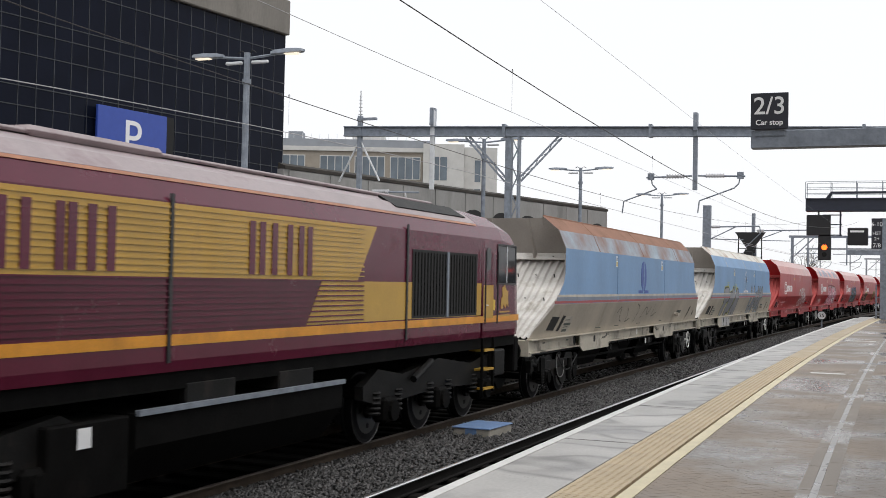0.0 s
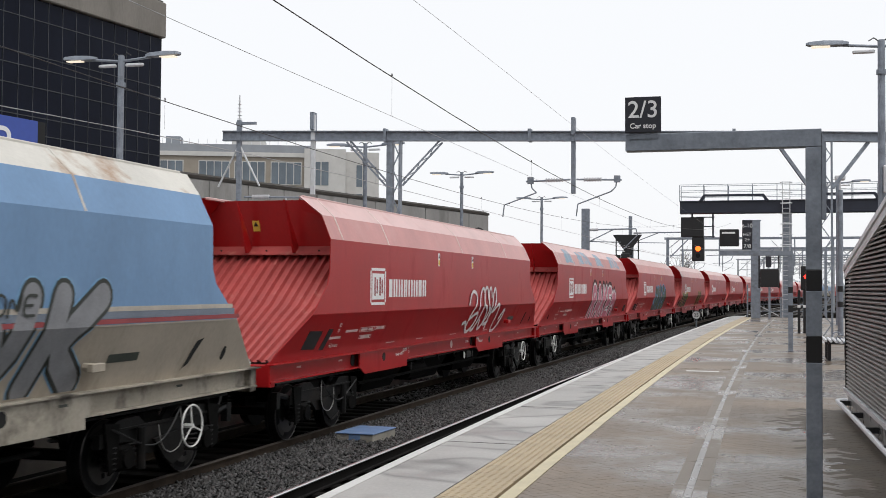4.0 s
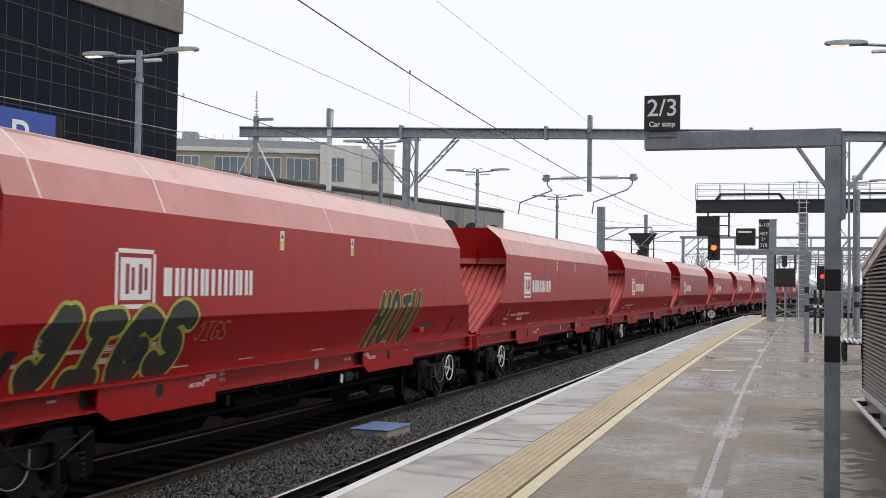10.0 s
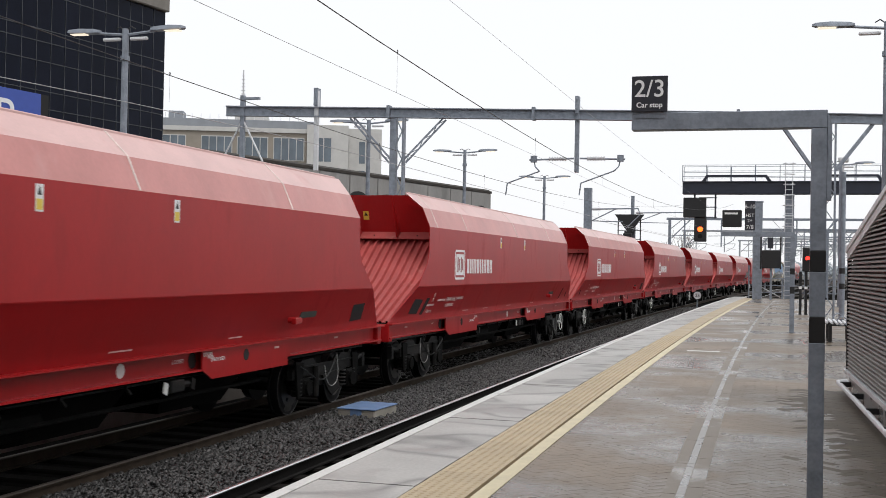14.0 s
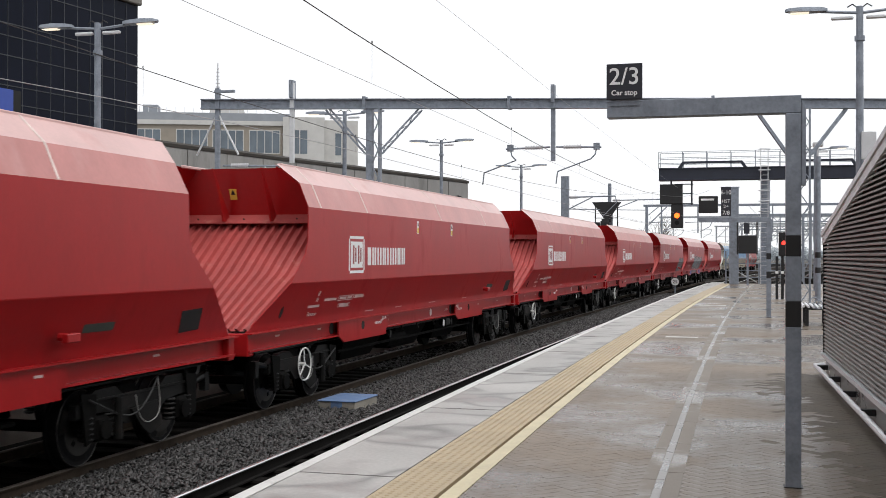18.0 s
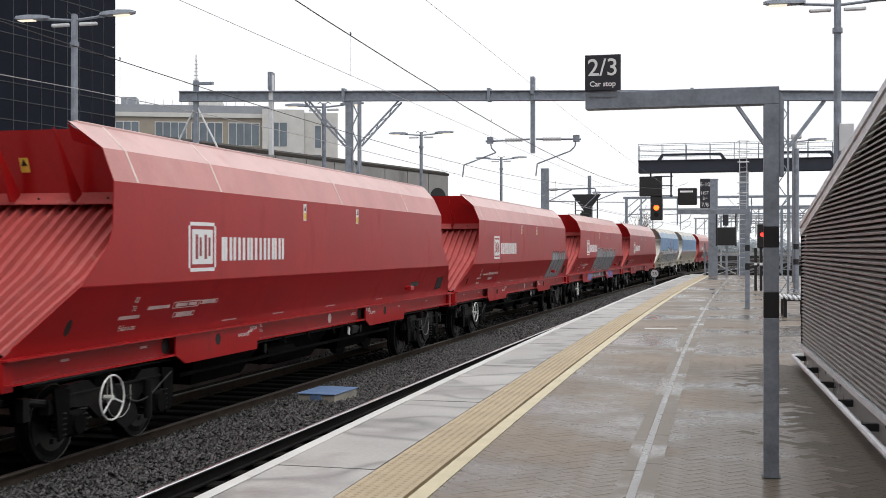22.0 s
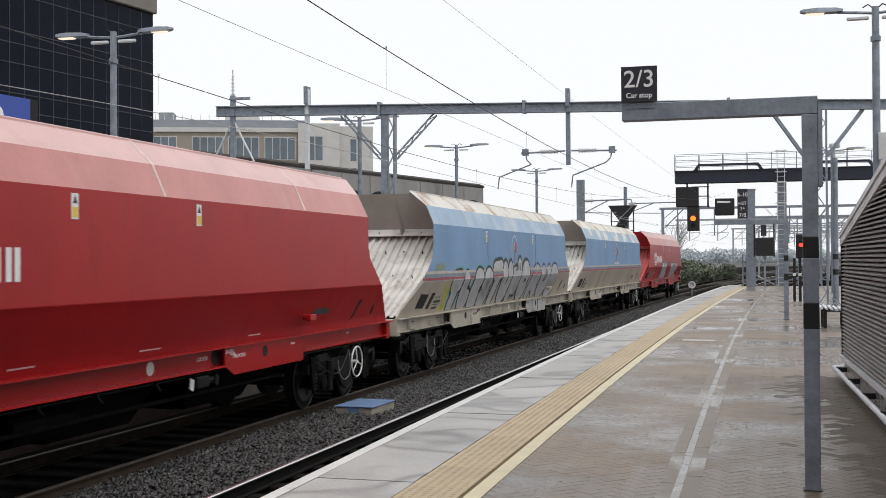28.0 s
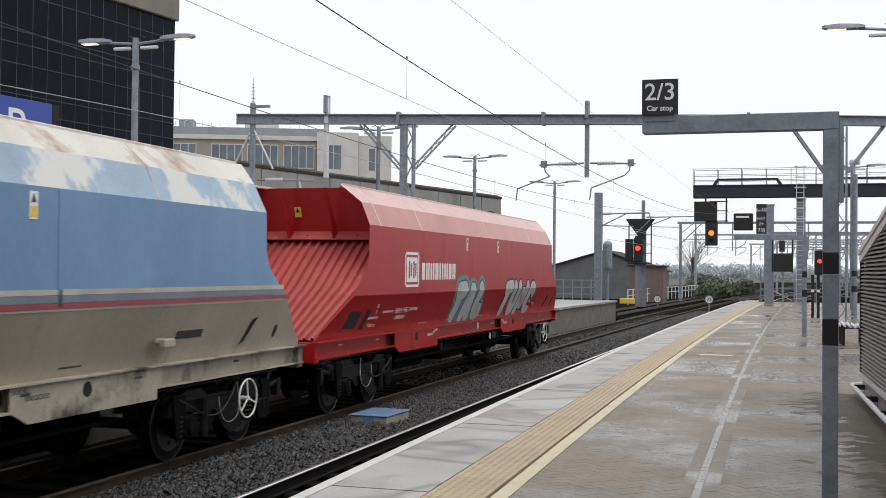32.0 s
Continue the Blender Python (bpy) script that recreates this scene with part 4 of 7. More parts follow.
S_HALO = mat("soft black overspray", (0.05, 0.018, 0.02), 0.7, 0, 2, 0.4, 0.0, 20, (0.25, 0.02, 0.022), 0.52, 3.0, None, 0.2)
S_AQUA = mat("turquoise overspray", (0.12, 0.36, 0.38), 0.6, 0, 2, 0.3, 0.0, 20, (0.2, 0.3, 0.42), 0.5, 3.0, None, 0.2)
S_LOW = mat("silver sill paint", (0.36, 0.35, 0.35), 0.5, 0, 2, 0.2, 0.0)

# first wagons: thin loops, then two outlined pieces in grey
tag(WAGONS[0], [[(-2.6, 1.8), (-2.3, 2.0), (-2.2, 1.6), (-1.9, 1.55)], [(-1.6, 1.9), (-1.3, 1.7), (-1.5, 1.5), (-1.0, 1.6)], [(-0.6, 2.0), (-0.1, 1.9), (-0.4, 1.5)],
                [(0.3, 1.6), (0.7, 2.0), (1.0, 1.6), (1.3, 1.9)], [(1.7, 1.95), (1.6, 1.55), (2.2, 1.75)]], 0.028, S_DARK)
graffiti(WAGONS[1], "TNA", -5.65, -1.75, 1.3, 2.5, 0.56, 0.07, S_GREY, S_DARK, S_YELL, 0.25, 0.03, 0.04, 4)
sill_paint(WAGONS[1], -4.9, -3.1, 0.95, 1.3, 1.2255, S_LOW)
for y in (-4.6, -3.75):
    sill_paint(WAGONS[1], y, y + 0.09, 0.95, 1.3, 1.229, S_DARK, "sprayed_line")
scrawl(WAGONS[1], "SEL", -4.95, -4.35, 2.52, 2.72, 0.022, S_YELL)
scrawl(WAGONS[1], "LAMB", -3.3, -2.6, 2.46, 2.66, 0.022, S_YELL)
graffiti(WAGONS[1], "UNK", 1.45, 5.2, 1.3, 2.66, 0.3, 0.05, S_GREY, S_DARK, S_CYAN, 0.3, 0.02, 0.08, 5)
scrawl(WAGONS[1], "ONE", 3.2, 3.9, 2.2, 2.42, 0.03, S_DARK)
# white script on the next
tag(WAGONS[2], [[(0.9, 1.66), (1.15, 1.72), (1.4, 1.42), (1.75, 1.5), (2.05, 1.75), (1.95, 1.95), (1.35, 1.75)], [(0.98, 2.12), (1.2, 2.45), (1.6, 2.4), (1.72, 2.2), (1.35, 1.85), (1.3, 1.6)],
                [(1.95, 2.0), (2.0, 2.4), (2.3, 2.55), (2.45, 2.3), (2.3, 1.8), (2.0, 1.45), (1.8, 1.5)], [(2.75, 2.25), (2.7, 2.55), (2.4, 2.5), (2.35, 2.1), (2.8, 2.0), (2.8, 1.6), (2.4, 1.45), (2.4, 1.7)],
                [(3.1, 2.3), (3.05, 2.55), (2.8, 2.45), (2.85, 2.05), (3.1, 1.95), (2.75, 1.55), (3.2, 1.65)], [(3.15, 1.5), (3.2, 2.3), (3.45, 2.58), (3.6, 2.2), (3.2, 1.8)],
                [(3.4, 1.9), (3.9, 2.15), (4.0, 1.9), (3.75, 1.4), (4.2, 1.38), (4.7, 1.8), (4.65, 2.0), (4.3, 1.7)]], 0.085, S_WHITE)
# pink letters with a white edge and black overspray
graffiti(WAGONS[3], "RAKEM", -1.2, 4.6, 1.3, 2.68, 0.3, 0.085, S_PINK, S_WHITE, S_HALO, 0.12, 0.13, 0.02, 7)
for ya, yb, m in ((-6.0, -4.6, S_FADE), (-3.6, -1.0, S_FADE), (0.2, 1.6, S_FADE), (3.6, 5.8, S_FADE)):
    for k in range(3):
        tag(WAGONS[3], [[(ya + 0.1 * k, 3.45 + 0.16 * k), ((ya + yb) / 2, 3.52 + 0.15 * k), (yb - 0.15 * k, 3.44 + 0.17 * k)]], 0.15, m, 0.004)
# olive letters over blue
for k, (ya, yb) in enumerate(((-1.4, 0.3), (0.2, 1.9), (1.6, 3.3))):
    tag(WAGONS[4], [[(ya, 1.5), ((ya + yb) / 2, 2.3), (yb - 0.4, 2.6)], [(ya + 0.5, 1.45), (ya + 1.0, 1.9), (yb, 2.35)], [(ya - 0.1, 1.9), (ya + 0.6, 1.75), (yb - 0.2, 1.5)]], 0.3, (S_CYAN, S_NAVY, S_MIDBLUE)[k], 0.0035 + 0.002 * k)
graffiti(WAGONS[4], "SALEM", -1.45, 3.35, 1.3, 2.76, 0.32, 0.05, S_OLIVE, S_NAVY, S_CYAN, 0.3, 0.05, 0.02, 8, 0.008)
# black letters with a yellow edge
graffiti(WAGONS[5], "JIGS", -7.15, -4.0, 1.28, 2.3, 0.3, 0.045, S_DARK, S_YELL, None, 0.3, 0.1, -0.02, 9)
scrawl(WAGONS[5], "JIGS", -3.85, -3.0, 1.75, 2.0, 0.02, S_TAN)
graffiti(WAGONS[5], "HOTU", 2.5, 4.8, 1.34, 2.42, 0.17, 0.03, S_DARK, S_YELL, None, 0.45, 0.1, 0.05, 10)
# grey pieces towards the end of the train
graffiti(WAGONS[13], "KHAU", 4.3, 7.35, 1.3, 2.42, 0.32, 0.05, S_GREY, S_DARK, None, 0.4, 0.1, 0.0, 11)
graffiti(WAGONS[14], "FUNKEN", -2.7, 4.4, 1.3, 2.5, 0.44, 0.06, S_GREY, S_DARK, S_SILV, 0.35, 0.04, 0.02, 12)
sill_paint(WAGONS[14], -2.9, 2.3, 1.075, 1.31, 1.1105, S_GREY)
for y in (-2.4, -1.5, -0.6, 0.4, 1.4):
    sill_paint(WAGONS[14], y, y + 0.08, 1.08, 1.3, 1.1138, S_DARK, "sprayed_line")
for y0, y1 in ((-4.0, -2.97), (3.1, 4.9)):
    sill_paint(WAGONS[14], y0, y1, 0.97, 1.3, 1.2255, S_PURP)
graffiti(WAGONS[16], "TLES", -6.2, -2.5, 1.3, 2.36, 0.5, 0.07, S_SILV, S_DARK, S_AQUA, 0.03, 0.05, -0.04, 13)
graffiti(WAGONS[16], "TUNC", -2.5, 1.9, 1.3, 2.6, 0.5, 0.08, S_SILV, S_DARK, S_NAVY, 0.15, 0.02, -0.04, 14)
graffiti(WAGONS[16], "RUB", 2.25, 6.4, 1.3, 2.38, 0.5, 0.06, S_SILV, S_DARK, S_PURP, 0.3, 0.02, 0.02, 15)
letters("sprayed_number", "2016", 0.3, pose(1.452, 0.35, 2.22, 90, 0, 90), S_DARK, WAGONS[16], "sprayed number 2016", 0.001)
sill_paint(WAGONS[16], 2.45, 5.0, 0.96, 1.3, 1.2255, S_LOW)
for y in (3.1, 3.9):
    sill_paint(WAGONS[16], y, y + 0.07, 0.97, 1.3, 1.229, S_DARK, "sprayed_line")
scrawl(WAGONS[16], "LAMBO", -7.7, -6.8, 2.3, 2.45, 0.02, S_YELL, 0.1)
tag(WAGONS[16], [[(-6.6, 1.95), (-6.4, 1.55), (-6.25, 1.4)], [(-6.5, 1.45), (-6.3, 1.8), (-6.2, 2.0)]], 0.16, S_YELL, 0.003)
graffiti(WAGONS[18], "TAL", -2.3, 0.3, 1.3, 2.3, 0.42, 0.03, S_SILV, S_DARK, S_TEAL, 0.2, 0.1, 0.0, 15)
graffiti(WAGONS[18], "TUNC", 2.0, 5.5, 1.3, 2.36, 0.36, 0.05, S_SILV, S_DARK, None, 0.25, 0.1, 0.0, 16)
for k in (0, 1, 16, 17):
    ring = [(0.34 * math.cos(a * math.pi / 12), 2.78 + 0.42 * math.sin(a * math.pi / 12)) for a in range(25)]
    if k == 0:
        part("oval_emblem", on_side(B(), ring[:24], 0.006), S_BLUE, WAGONS[k], "deep blue oval emblem")
        tag(WAGONS[k], [[(-0.02, 2.4), (0.06, 2.8), (0.0, 3.16)]], 0.07, M_SKY, 0.008)
    else:
        bm = B()
        flat_stroke(bm, ring[2:19] if k == 16 else ring[:-1], 0.03, 0.006)
        em = part("faded_emblem", wrap(bm), S_WHITE, WAGONS[k], "faded pale oval emblem")
        part("emblem_bar", on_side(B(), rect(0.12, 0.26, 2.72, 3.0), 0.007), M_REDSIGN if k > 1 else M_STRIPE2, em)
        bm = B()
        flat_stroke(bm, [(-0.22, 2.75), (-0.16, 2.95), (-0.08, 2.78), (-0.02, 2.98)], 0.035, 0.007)
        part("emblem_stroke", wrap(bm), S_WHITE, em)
        part("emblem_post", on_side(B(), rect(-0.06, 0.08, 2.3, 3.05), 0.004), M_STRIPE2, em)
    for y0, y1 in ((-0.6, -0.1), (0.12, 0.6)):
        part("painted_bar", on_side(B(), rect(y0, y1, 2.3, 2.38), 0.006), S_BLUE if k == 0 else S_WHITE, WAGONS[k])

# ---------------------------------------------------------------- locomotive
M_MAROON = mat("maroon locomotive paint", (0.1, 0.012, 0.03), 0.25, 0, 1.5, 0.14, 0.03, 25, (0.085, 0.016, 0.027), 0.62, 1.5, 0.5, 0.2, coat=0.08, spec=0.35)
M_LROOF = mat("weathered dusty roof", (0.3, 0.245, 0.25), 0.4, 0, 1.5, 0.2, 0.05, 25, (0.19, 0.13, 0.14), 0.55, 1.5, 0.5, 0.2)
M_GOLD = mat("gold locomotive paint", (0.46, 0.27, 0.035), 0.4, 0, 1.5, 0.12, 0.03, 25, (0.3, 0.18, 0.04), 0.62, 1.5, 0.5, 0.2, coat=0.2)
M_FADEOR = mat("faded orange line", (0.42, 0.19, 0.11), 0.4)
M_ORANGE = mat("orange stripe paint", (0.62, 0.26, 0.02), 0.4)
M_GLASS = mat("dark cab glass", (0.01, 0.011, 0.013), 0.06, 0, 1, 0.1, 0.0, spec=0.15)


def locomotive():
    th = thing("locomotive", pose(0, 0, 0), "maroon and gold six-axle diesel locomotive with ribbed sides", "locomotive")
    prof = [(1.3, 1.5), (1.32, 1.62), (1.32, 3.32), (1.2, 3.56), (0.95, 3.75), (0.5, 3.88), (0.0, 3.92)]
    ring = [(x, z) for x, z in prof] + [(-x, z) for x, z in prof[::-1][1:]]
    for name, ya, yb, m in (("body", -9.0, 7.45, M_MAROON),):
        bm = B()
        loft(bm, [[(x, y, z) for x, z in ring] for y in (ya, -6, -2, 2, 5, yb)])
        part(name, bm, m, th)
    for e in (-1, 1):
        bm = B()
        rings = []
        for y, k, zt in ((7.455, 1.0, 0.0), (8.6, 1.0, 0.0), (9.35, 0.985, -0.12), (9.62, 0.95, -0.42)):
            rings.append([(x * k, e * (y + (0.12 if z < 2.4 else 0)), min(z, 3.92) + zt * max(0, (z - 2.4) / 1.5)) for x, z in ring])
        cab = part("cab", loft(bm, rings), M_MAROON, th)
        if e > 0:
            for s in (-1, 1):
                part("side_window", bx(B(), s * 1.315, s * 1.326, 8.33, 9.35, 2.52, 3.22, 0.01), M_GLASS, cab, "dark cab side window")
                part("window_bar", bx(B(), s * 1.32, s * 1.333, 8.82, 8.86, 2.52, 3.22), M_GALVL, cab)
                bm = B()
                for a, b, c, d in ((8.29, 9.39, 2.49, 2.52), (8.29, 9.39, 3.22, 3.25), (8.29, 8.33, 2.52, 3.22), (9.35, 9.39, 2.52, 3.22)):
                    bx(bm, s * 1.31, s * 1.334, a, b, c, d)
                part("window_frame", bm, M_BLACK, cab)
                dr = part("cab_door", bx(B(), s * 1.31, s * 1.325, 7.55, 8.12, 1.62, 3.28, 0.008), M_MAROON, cab)
                part("door_lower_panel", bx(B(), s * 1.326, s * 1.329, 7.57, 8.1, 1.86, 2.47), M_GOLD, dr)
                part("door_handle", rod(B(), (s * 1.345, 7.66, 2.1), (s * 1.345, 7.78, 2.1), 0.012, 6), M_GALVL, dr)
                part("door_window", bx(B(), s * 1.326, s * 1.33, 7.72, 7.95, 2.75, 3.15), M_GLASS, dr)
                for y in (7.5, 8.16):
                    part("grab_rail", rod(B(), (s * 1.39, y, 1.75), (s * 1.39, y, 3.1), 0.016, 8), M_BLACK, cab)
                part("yellow_notice", bx(B(), s * 1.325, s * 1.33, 8.1, 8.2, 2.0, 2.2), M_YEL, cab)
                part("gold_emblem", on_flat(8.75, 2.02, s), M_GOLD, cab, "gold animal-like emblem")
                for z in (1.88, 1.95):
                    part("gold_bar", bx(B(), s * 1.325, s * 1.328, 8.45, 9.05, z, z + 0.03), M_GOLD, cab)
            part("windscreen", plate(B(), [(-1.05, 9.56, 2.62), (1.05, 9.56, 2.62), (0.95, 9.42, 3.3), (-0.95, 9.42, 3.3)], (0, 0.03, 0)), M_GLASS, cab)
            for x in (-0.85, 0.85):
                part("tail_lamp", rod(B(), (x, 9.7, 1.95), (x, 9.76, 1.95), 0.1, 12), M_BLACK, cab)
    # colour bands and ribs on the sides
    for s in (-1, 1):
        def band(name, pts, m, lift=0.004):
            bm = B()
            plate(bm, [(s * 1.321, y, z) for y, z in pts], (s * lift, 0, 0))
            return part(name, bm, m, th)
        band("gold_band", [(-9.0, 2.5), (2.4, 2.5), (3.0, 3.3), (-9.0, 3.3)], M_GOLD)
        band("gold_panel", [(0.95, 1.92), (4.08, 1.92), (4.08, 2.5), (1.35, 2.5)], M_GOLD)
        band("gold_panel", [(7.45, 1.92), (4.14, 1.92), (4.14, 2.5), (7.45, 2.5)], M_GOLD)
        band("orange_stripe", [(-9.0, 1.78), (9.6, 1.78), (9.6, 1.9), (-9.0, 1.9)], M_ORANGE, 0.006)
        part("roof_stripe", plate(B(), [(s * 1.215, -9.0, 3.54), (s * 1.215, 7.4, 3.54), (s * 1.2, 7.4, 3.575), (s * 1.2, -9.0, 3.575)], (s * 0.006, 0, 0.003)), M_FADEOR, th, "thin faded orange line along the roof curve")
        gr = band("radiator_grille", [(4.32, 1.93), (7.2, 1.93), (7.2, 3.02), (4.32, 3.02)], M_VOID, 0.012)
        for i in range(22):
            bm = B()
            y = 4.4 + i * 0.127
            bx(bm, s * 1.333, s * 1.343, y, y + 0.02, 1.97, 2.98)
            part("grille_slat", bm, M_BOGIE, gr)
        part("grille_post", bx(B(), s * 1.333, s * 1.35, 5.74, 5.82, 1.93, 3.02), M_GALV, gr)
        for i in range(20):
            z = 1.95 + i * 0.068
            bm = B()
            bx(bm, s * 1.3255, s * 1.336, -8.9, 2.6, z, z + 0.018)
            part("side_rib", bm, M_MAROON if z < 2.5 else M_GOLD, th)
        for y in (-2.05, 4.11):
            part("panel_joint", bx(B(), s * 1.325, s * 1.342, y - 0.03, y + 0.03, 1.6, 3.4), M_BLACK, th)
        # painted numbers and letters as plain blocks
        for y, w in ((-5.35, 0.38), (-4.85, 0.38), (-4.3, 0.14), (-3.85, 0.3), (-3.4, 0.42), (-0.5, 0.36), (0.02, 0.5), (0.68, 0.36)):
            for a in (0.0, w - 0.13) if w > 0.2 else (0.0,):
                part("maroon_bar", bx(B(), s * 1.337, s * 1.341, y + a, y + a + 0.13, 2.56, 3.2), M_MAROON, th, "maroon painted bar")
    # roof
    sky_side = [(1.19, 3.585), (0.955, 3.758), (0.505, 3.888), (0.0, 3.928)]
    over = sky_side + [(-x, z) for x, z in sky_side[::-1][1:]]
    under = [(x, z - 0.006) for x, z in over[::-1]]
    part("roof_skin", loft(B(), [[(x, y, z) for x, z in over + under] for y in (-9.0, -3.0, 3.0, 7.44)]), M_LROOF, th, "dusty faded maroon roof")
    part("roof_walkway", bx(B(), -0.55, 0.55, -8.0, 6.9, 3.9, 3.95, 0.02), M_LROOF, th)
    part("exhaust_silencer", bx(B(), -0.6, 0.6, -3.4, -1.2, 3.88, 3.99, 0.05), M_LROOF, th)
    for y in (0.6, 2.4, 4.6, 6.0):
        bm = B()
        bx(bm, -0.5, 0.5, y - 0.6, y + 0.6, 3.85, 3.955, 0.04)
        part("roof_hatch", bm, M_LROOF, th)
    for s in (-1, 1):
        bm = B()
        plate(bm, [(s * 1.06, 4.2, 3.66), (s * 0.75, 4.2, 3.84), (s * 0.75, 7.2, 3.84), (s * 1.06, 7.2, 3.66)], (s * 0.02, 0, 0.03))
        part("roof_vent", bm, M_BOGIEG, th, "dark radiator vent in the roof")
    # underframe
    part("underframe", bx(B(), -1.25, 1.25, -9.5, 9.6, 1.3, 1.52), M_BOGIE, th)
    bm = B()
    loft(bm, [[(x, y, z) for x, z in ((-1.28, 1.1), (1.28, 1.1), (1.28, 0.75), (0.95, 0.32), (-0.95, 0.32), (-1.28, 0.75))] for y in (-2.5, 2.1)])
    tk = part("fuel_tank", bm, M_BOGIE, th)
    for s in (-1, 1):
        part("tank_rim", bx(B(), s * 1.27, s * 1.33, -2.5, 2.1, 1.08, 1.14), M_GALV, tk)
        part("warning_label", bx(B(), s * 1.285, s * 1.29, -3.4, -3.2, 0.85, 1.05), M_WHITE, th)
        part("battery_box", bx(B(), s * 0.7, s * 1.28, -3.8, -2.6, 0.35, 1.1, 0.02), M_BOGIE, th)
        for y0, y1 in ((-1.6, -0.6), (0.4, 1.3)):
            part("equipment_box", bx(B(), s * 0.8, s * 1.26, y0, y1, 1.12, 1.36, 0.02), M_BOGIEG, th)
        for e in (-1, 1):
            for z in (0.55, 0.9, 1.25):
                part("cab_step", bx(B(), s * 1.05, s * 1.36, e * 7.6, e * 8.1, z, z + 0.04), M_GOLD if s > 0 else M_BOGIE, th)
            for y in (7.56, 8.14):
                part("step_side", bx(B(), s * 1.3, s * 1.35, e * y - 0.02, e * y + 0.02, 0.5, 1.5), M_BOGIE, th)
            part("sand_box", bx(B(), s * 0.9, s * 1.3, e * 8.3, e * 8.9, 0.75, 1.25, 0.03), M_BOGIEG, th)
    for e in (-1, 1):
        bg = part("bogie", bx(B(), -1.0, 1.0, e * 5.9 - 2.6, e * 5.9 + 2.6, 0.72, 1.0, 0.03), M_BOGIE, th)
        for s in (-1, 1):
            bm = B()
            pr = [(-2.9, 0.75), (-2.9, 0.95), (-2.4, 1.18), (-1.5, 1.05), (0, 1.22), (1.5, 1.05), (2.4, 1.18), (2.9, 0.95), (2.9, 0.75), (2.3, 0.62), (0, 0.72), (-2.3, 0.62)]
            plate(bm, [(s * 1.02, e * 5.9 + a, b) for a, b in pr], (s * 0.14, 0, 0))
            part("side_frame", bm, M_BOGIEG, bg)
            for k in (-2.07, 0, 2.07):
                bm = bx(B(), s * 1.0, s * 1.26, e * 5.9 + k - 0.22, e * 5.9 + k + 0.22, 0.36, 0.74, 0.05)
                rod(bm, (s * 1.26, e * 5.9 + k, 0.54), (s * 1.31, e * 5.9 + k, 0.54), 0.16, 12)
                part("axlebox", bm, M_BOGIE, bg)
                for j in (-0.4, 0.4):
                    bm = B()
                    for i in range(5):
                        torus(bm, (s * 1.12, e * 5.9 + k + j, 0.52 + i * 0.075), (0, 0, 1), 0.09, 0.026, 12, 5)
                    part("coil_spring", bm, M_BOGIEG, bg)
            part("damper", rod(B(), (s * 1.22, e * 5.9 - 1.2, 0.95), (s * 1.22, e * 5.9 - 0.5, 1.2), 0.06, 8), M_BOGIEG, bg)
        for k in (-2.07, 0, 2.07):
            w = part("wheelset", WHEELS, None, th)
            w.matrix_basis = pose(0, e * 5.9 + k, 0.535) @ Matrix.Diagonal((1, 1.16, 1.16, 1))
        part("buffer_beam", bx(B(), -1.25, 1.25, e * 9.6, e * 9.85, 0.75, 1.45, 0.03), M_BOGIE, th)
        for x in (-0.87, 0.87):
            bm = rod(B(), (x, e * 9.85, 1.1), (x, e * 10.35, 1.1), 0.14, 14)
            rod(bm, (x, e * 10.35, 1.1), (x, e * 10.42, 1.1), 0.25, 18)
            part("buffer", bm, M_BOGIE, th)
        bm = bx(B(), -0.15, 0.15, e * 9.85, e * 10.6, 0.92, 1.14, 0.03)
        part("coupler", bm, M_BOGIE, th)
    return th


def on_flat(y, z, s):
    """A small prancing emblem outline."""
    pts = [(-0.22, 0), (-0.2, 0.2), (-0.12, 0.24), (-0.16, 0.4), (0.0, 0.46), (0.08, 0.36), (0.2, 0.34), (0.18, 0.22), (0.22, 0.02), (0.12, 0.1), (0.04, 0.0), (-0.06, 0.1), (-0.12, 0)]
    return plate(B(), [(s * 1.325, y + a, z + b) for a, b in pts], (s * 0.004, 0, 0))


LOCO = locomotive()

# the train's run: seconds, and by how much the first wagon's front leads an even speed
RUN = [(0, 22.7), (2, 21.7), (4, 21.3), (6, 21.02), (8, 20.75), (13, 20.88), (19, 20.9), (23, 20.97), (25.5, 21.03), (29, 21.5), (32, 21.9)]
SPEED = 11.1


def run_at(t):
    return float(np.interp(t, [r[0] for r in RUN], [r[1] for r in RUN])) - SPEED * t


def motions():
    """The train rolls along its line; the wheels turn while they pass near."""
    ts = [i * 1.0 for i in range(33)]
    for k, w in enumerate([LOCO] + WAGONS):
        off = 9.83 + (k - 1) * PITCH if k else 9.83 - PITCH / 2 - 10.45
        rows = []
        for t in ts:
            s = run_at(t) + off
            rows.append((t, pose(TR2 + cx(s), s, RAIL, 0, 0, -math.degrees(math.atan(BEND * s)))))
        walk(w, rows)
        rad = 0.46 if k else 0.535
        for o in [c for c in w.children if c.name.split(".")[0] == "wheelset"]:
            base = o.matrix_basis.copy()
            ts_in = [i * 0.06 for i in range(534) if -4 < run_at(i * 0.06) + off + o.location.y < 42]
            wr = [(0.0, base)]
            if ts_in:
                s0 = run_at(ts_in[0])
                for t in ts_in:
                    a = -math.degrees((s0 - run_at(t)) / rad)
                    if t > 0:
                        wr.append((t, Matrix.Translation(base.translation) @ pose(0, 0, 0, -a)))
            if wr[-1][0] < 31.9:
                wr.append((32.0, wr[-1][1]))
            walk(o, wr)

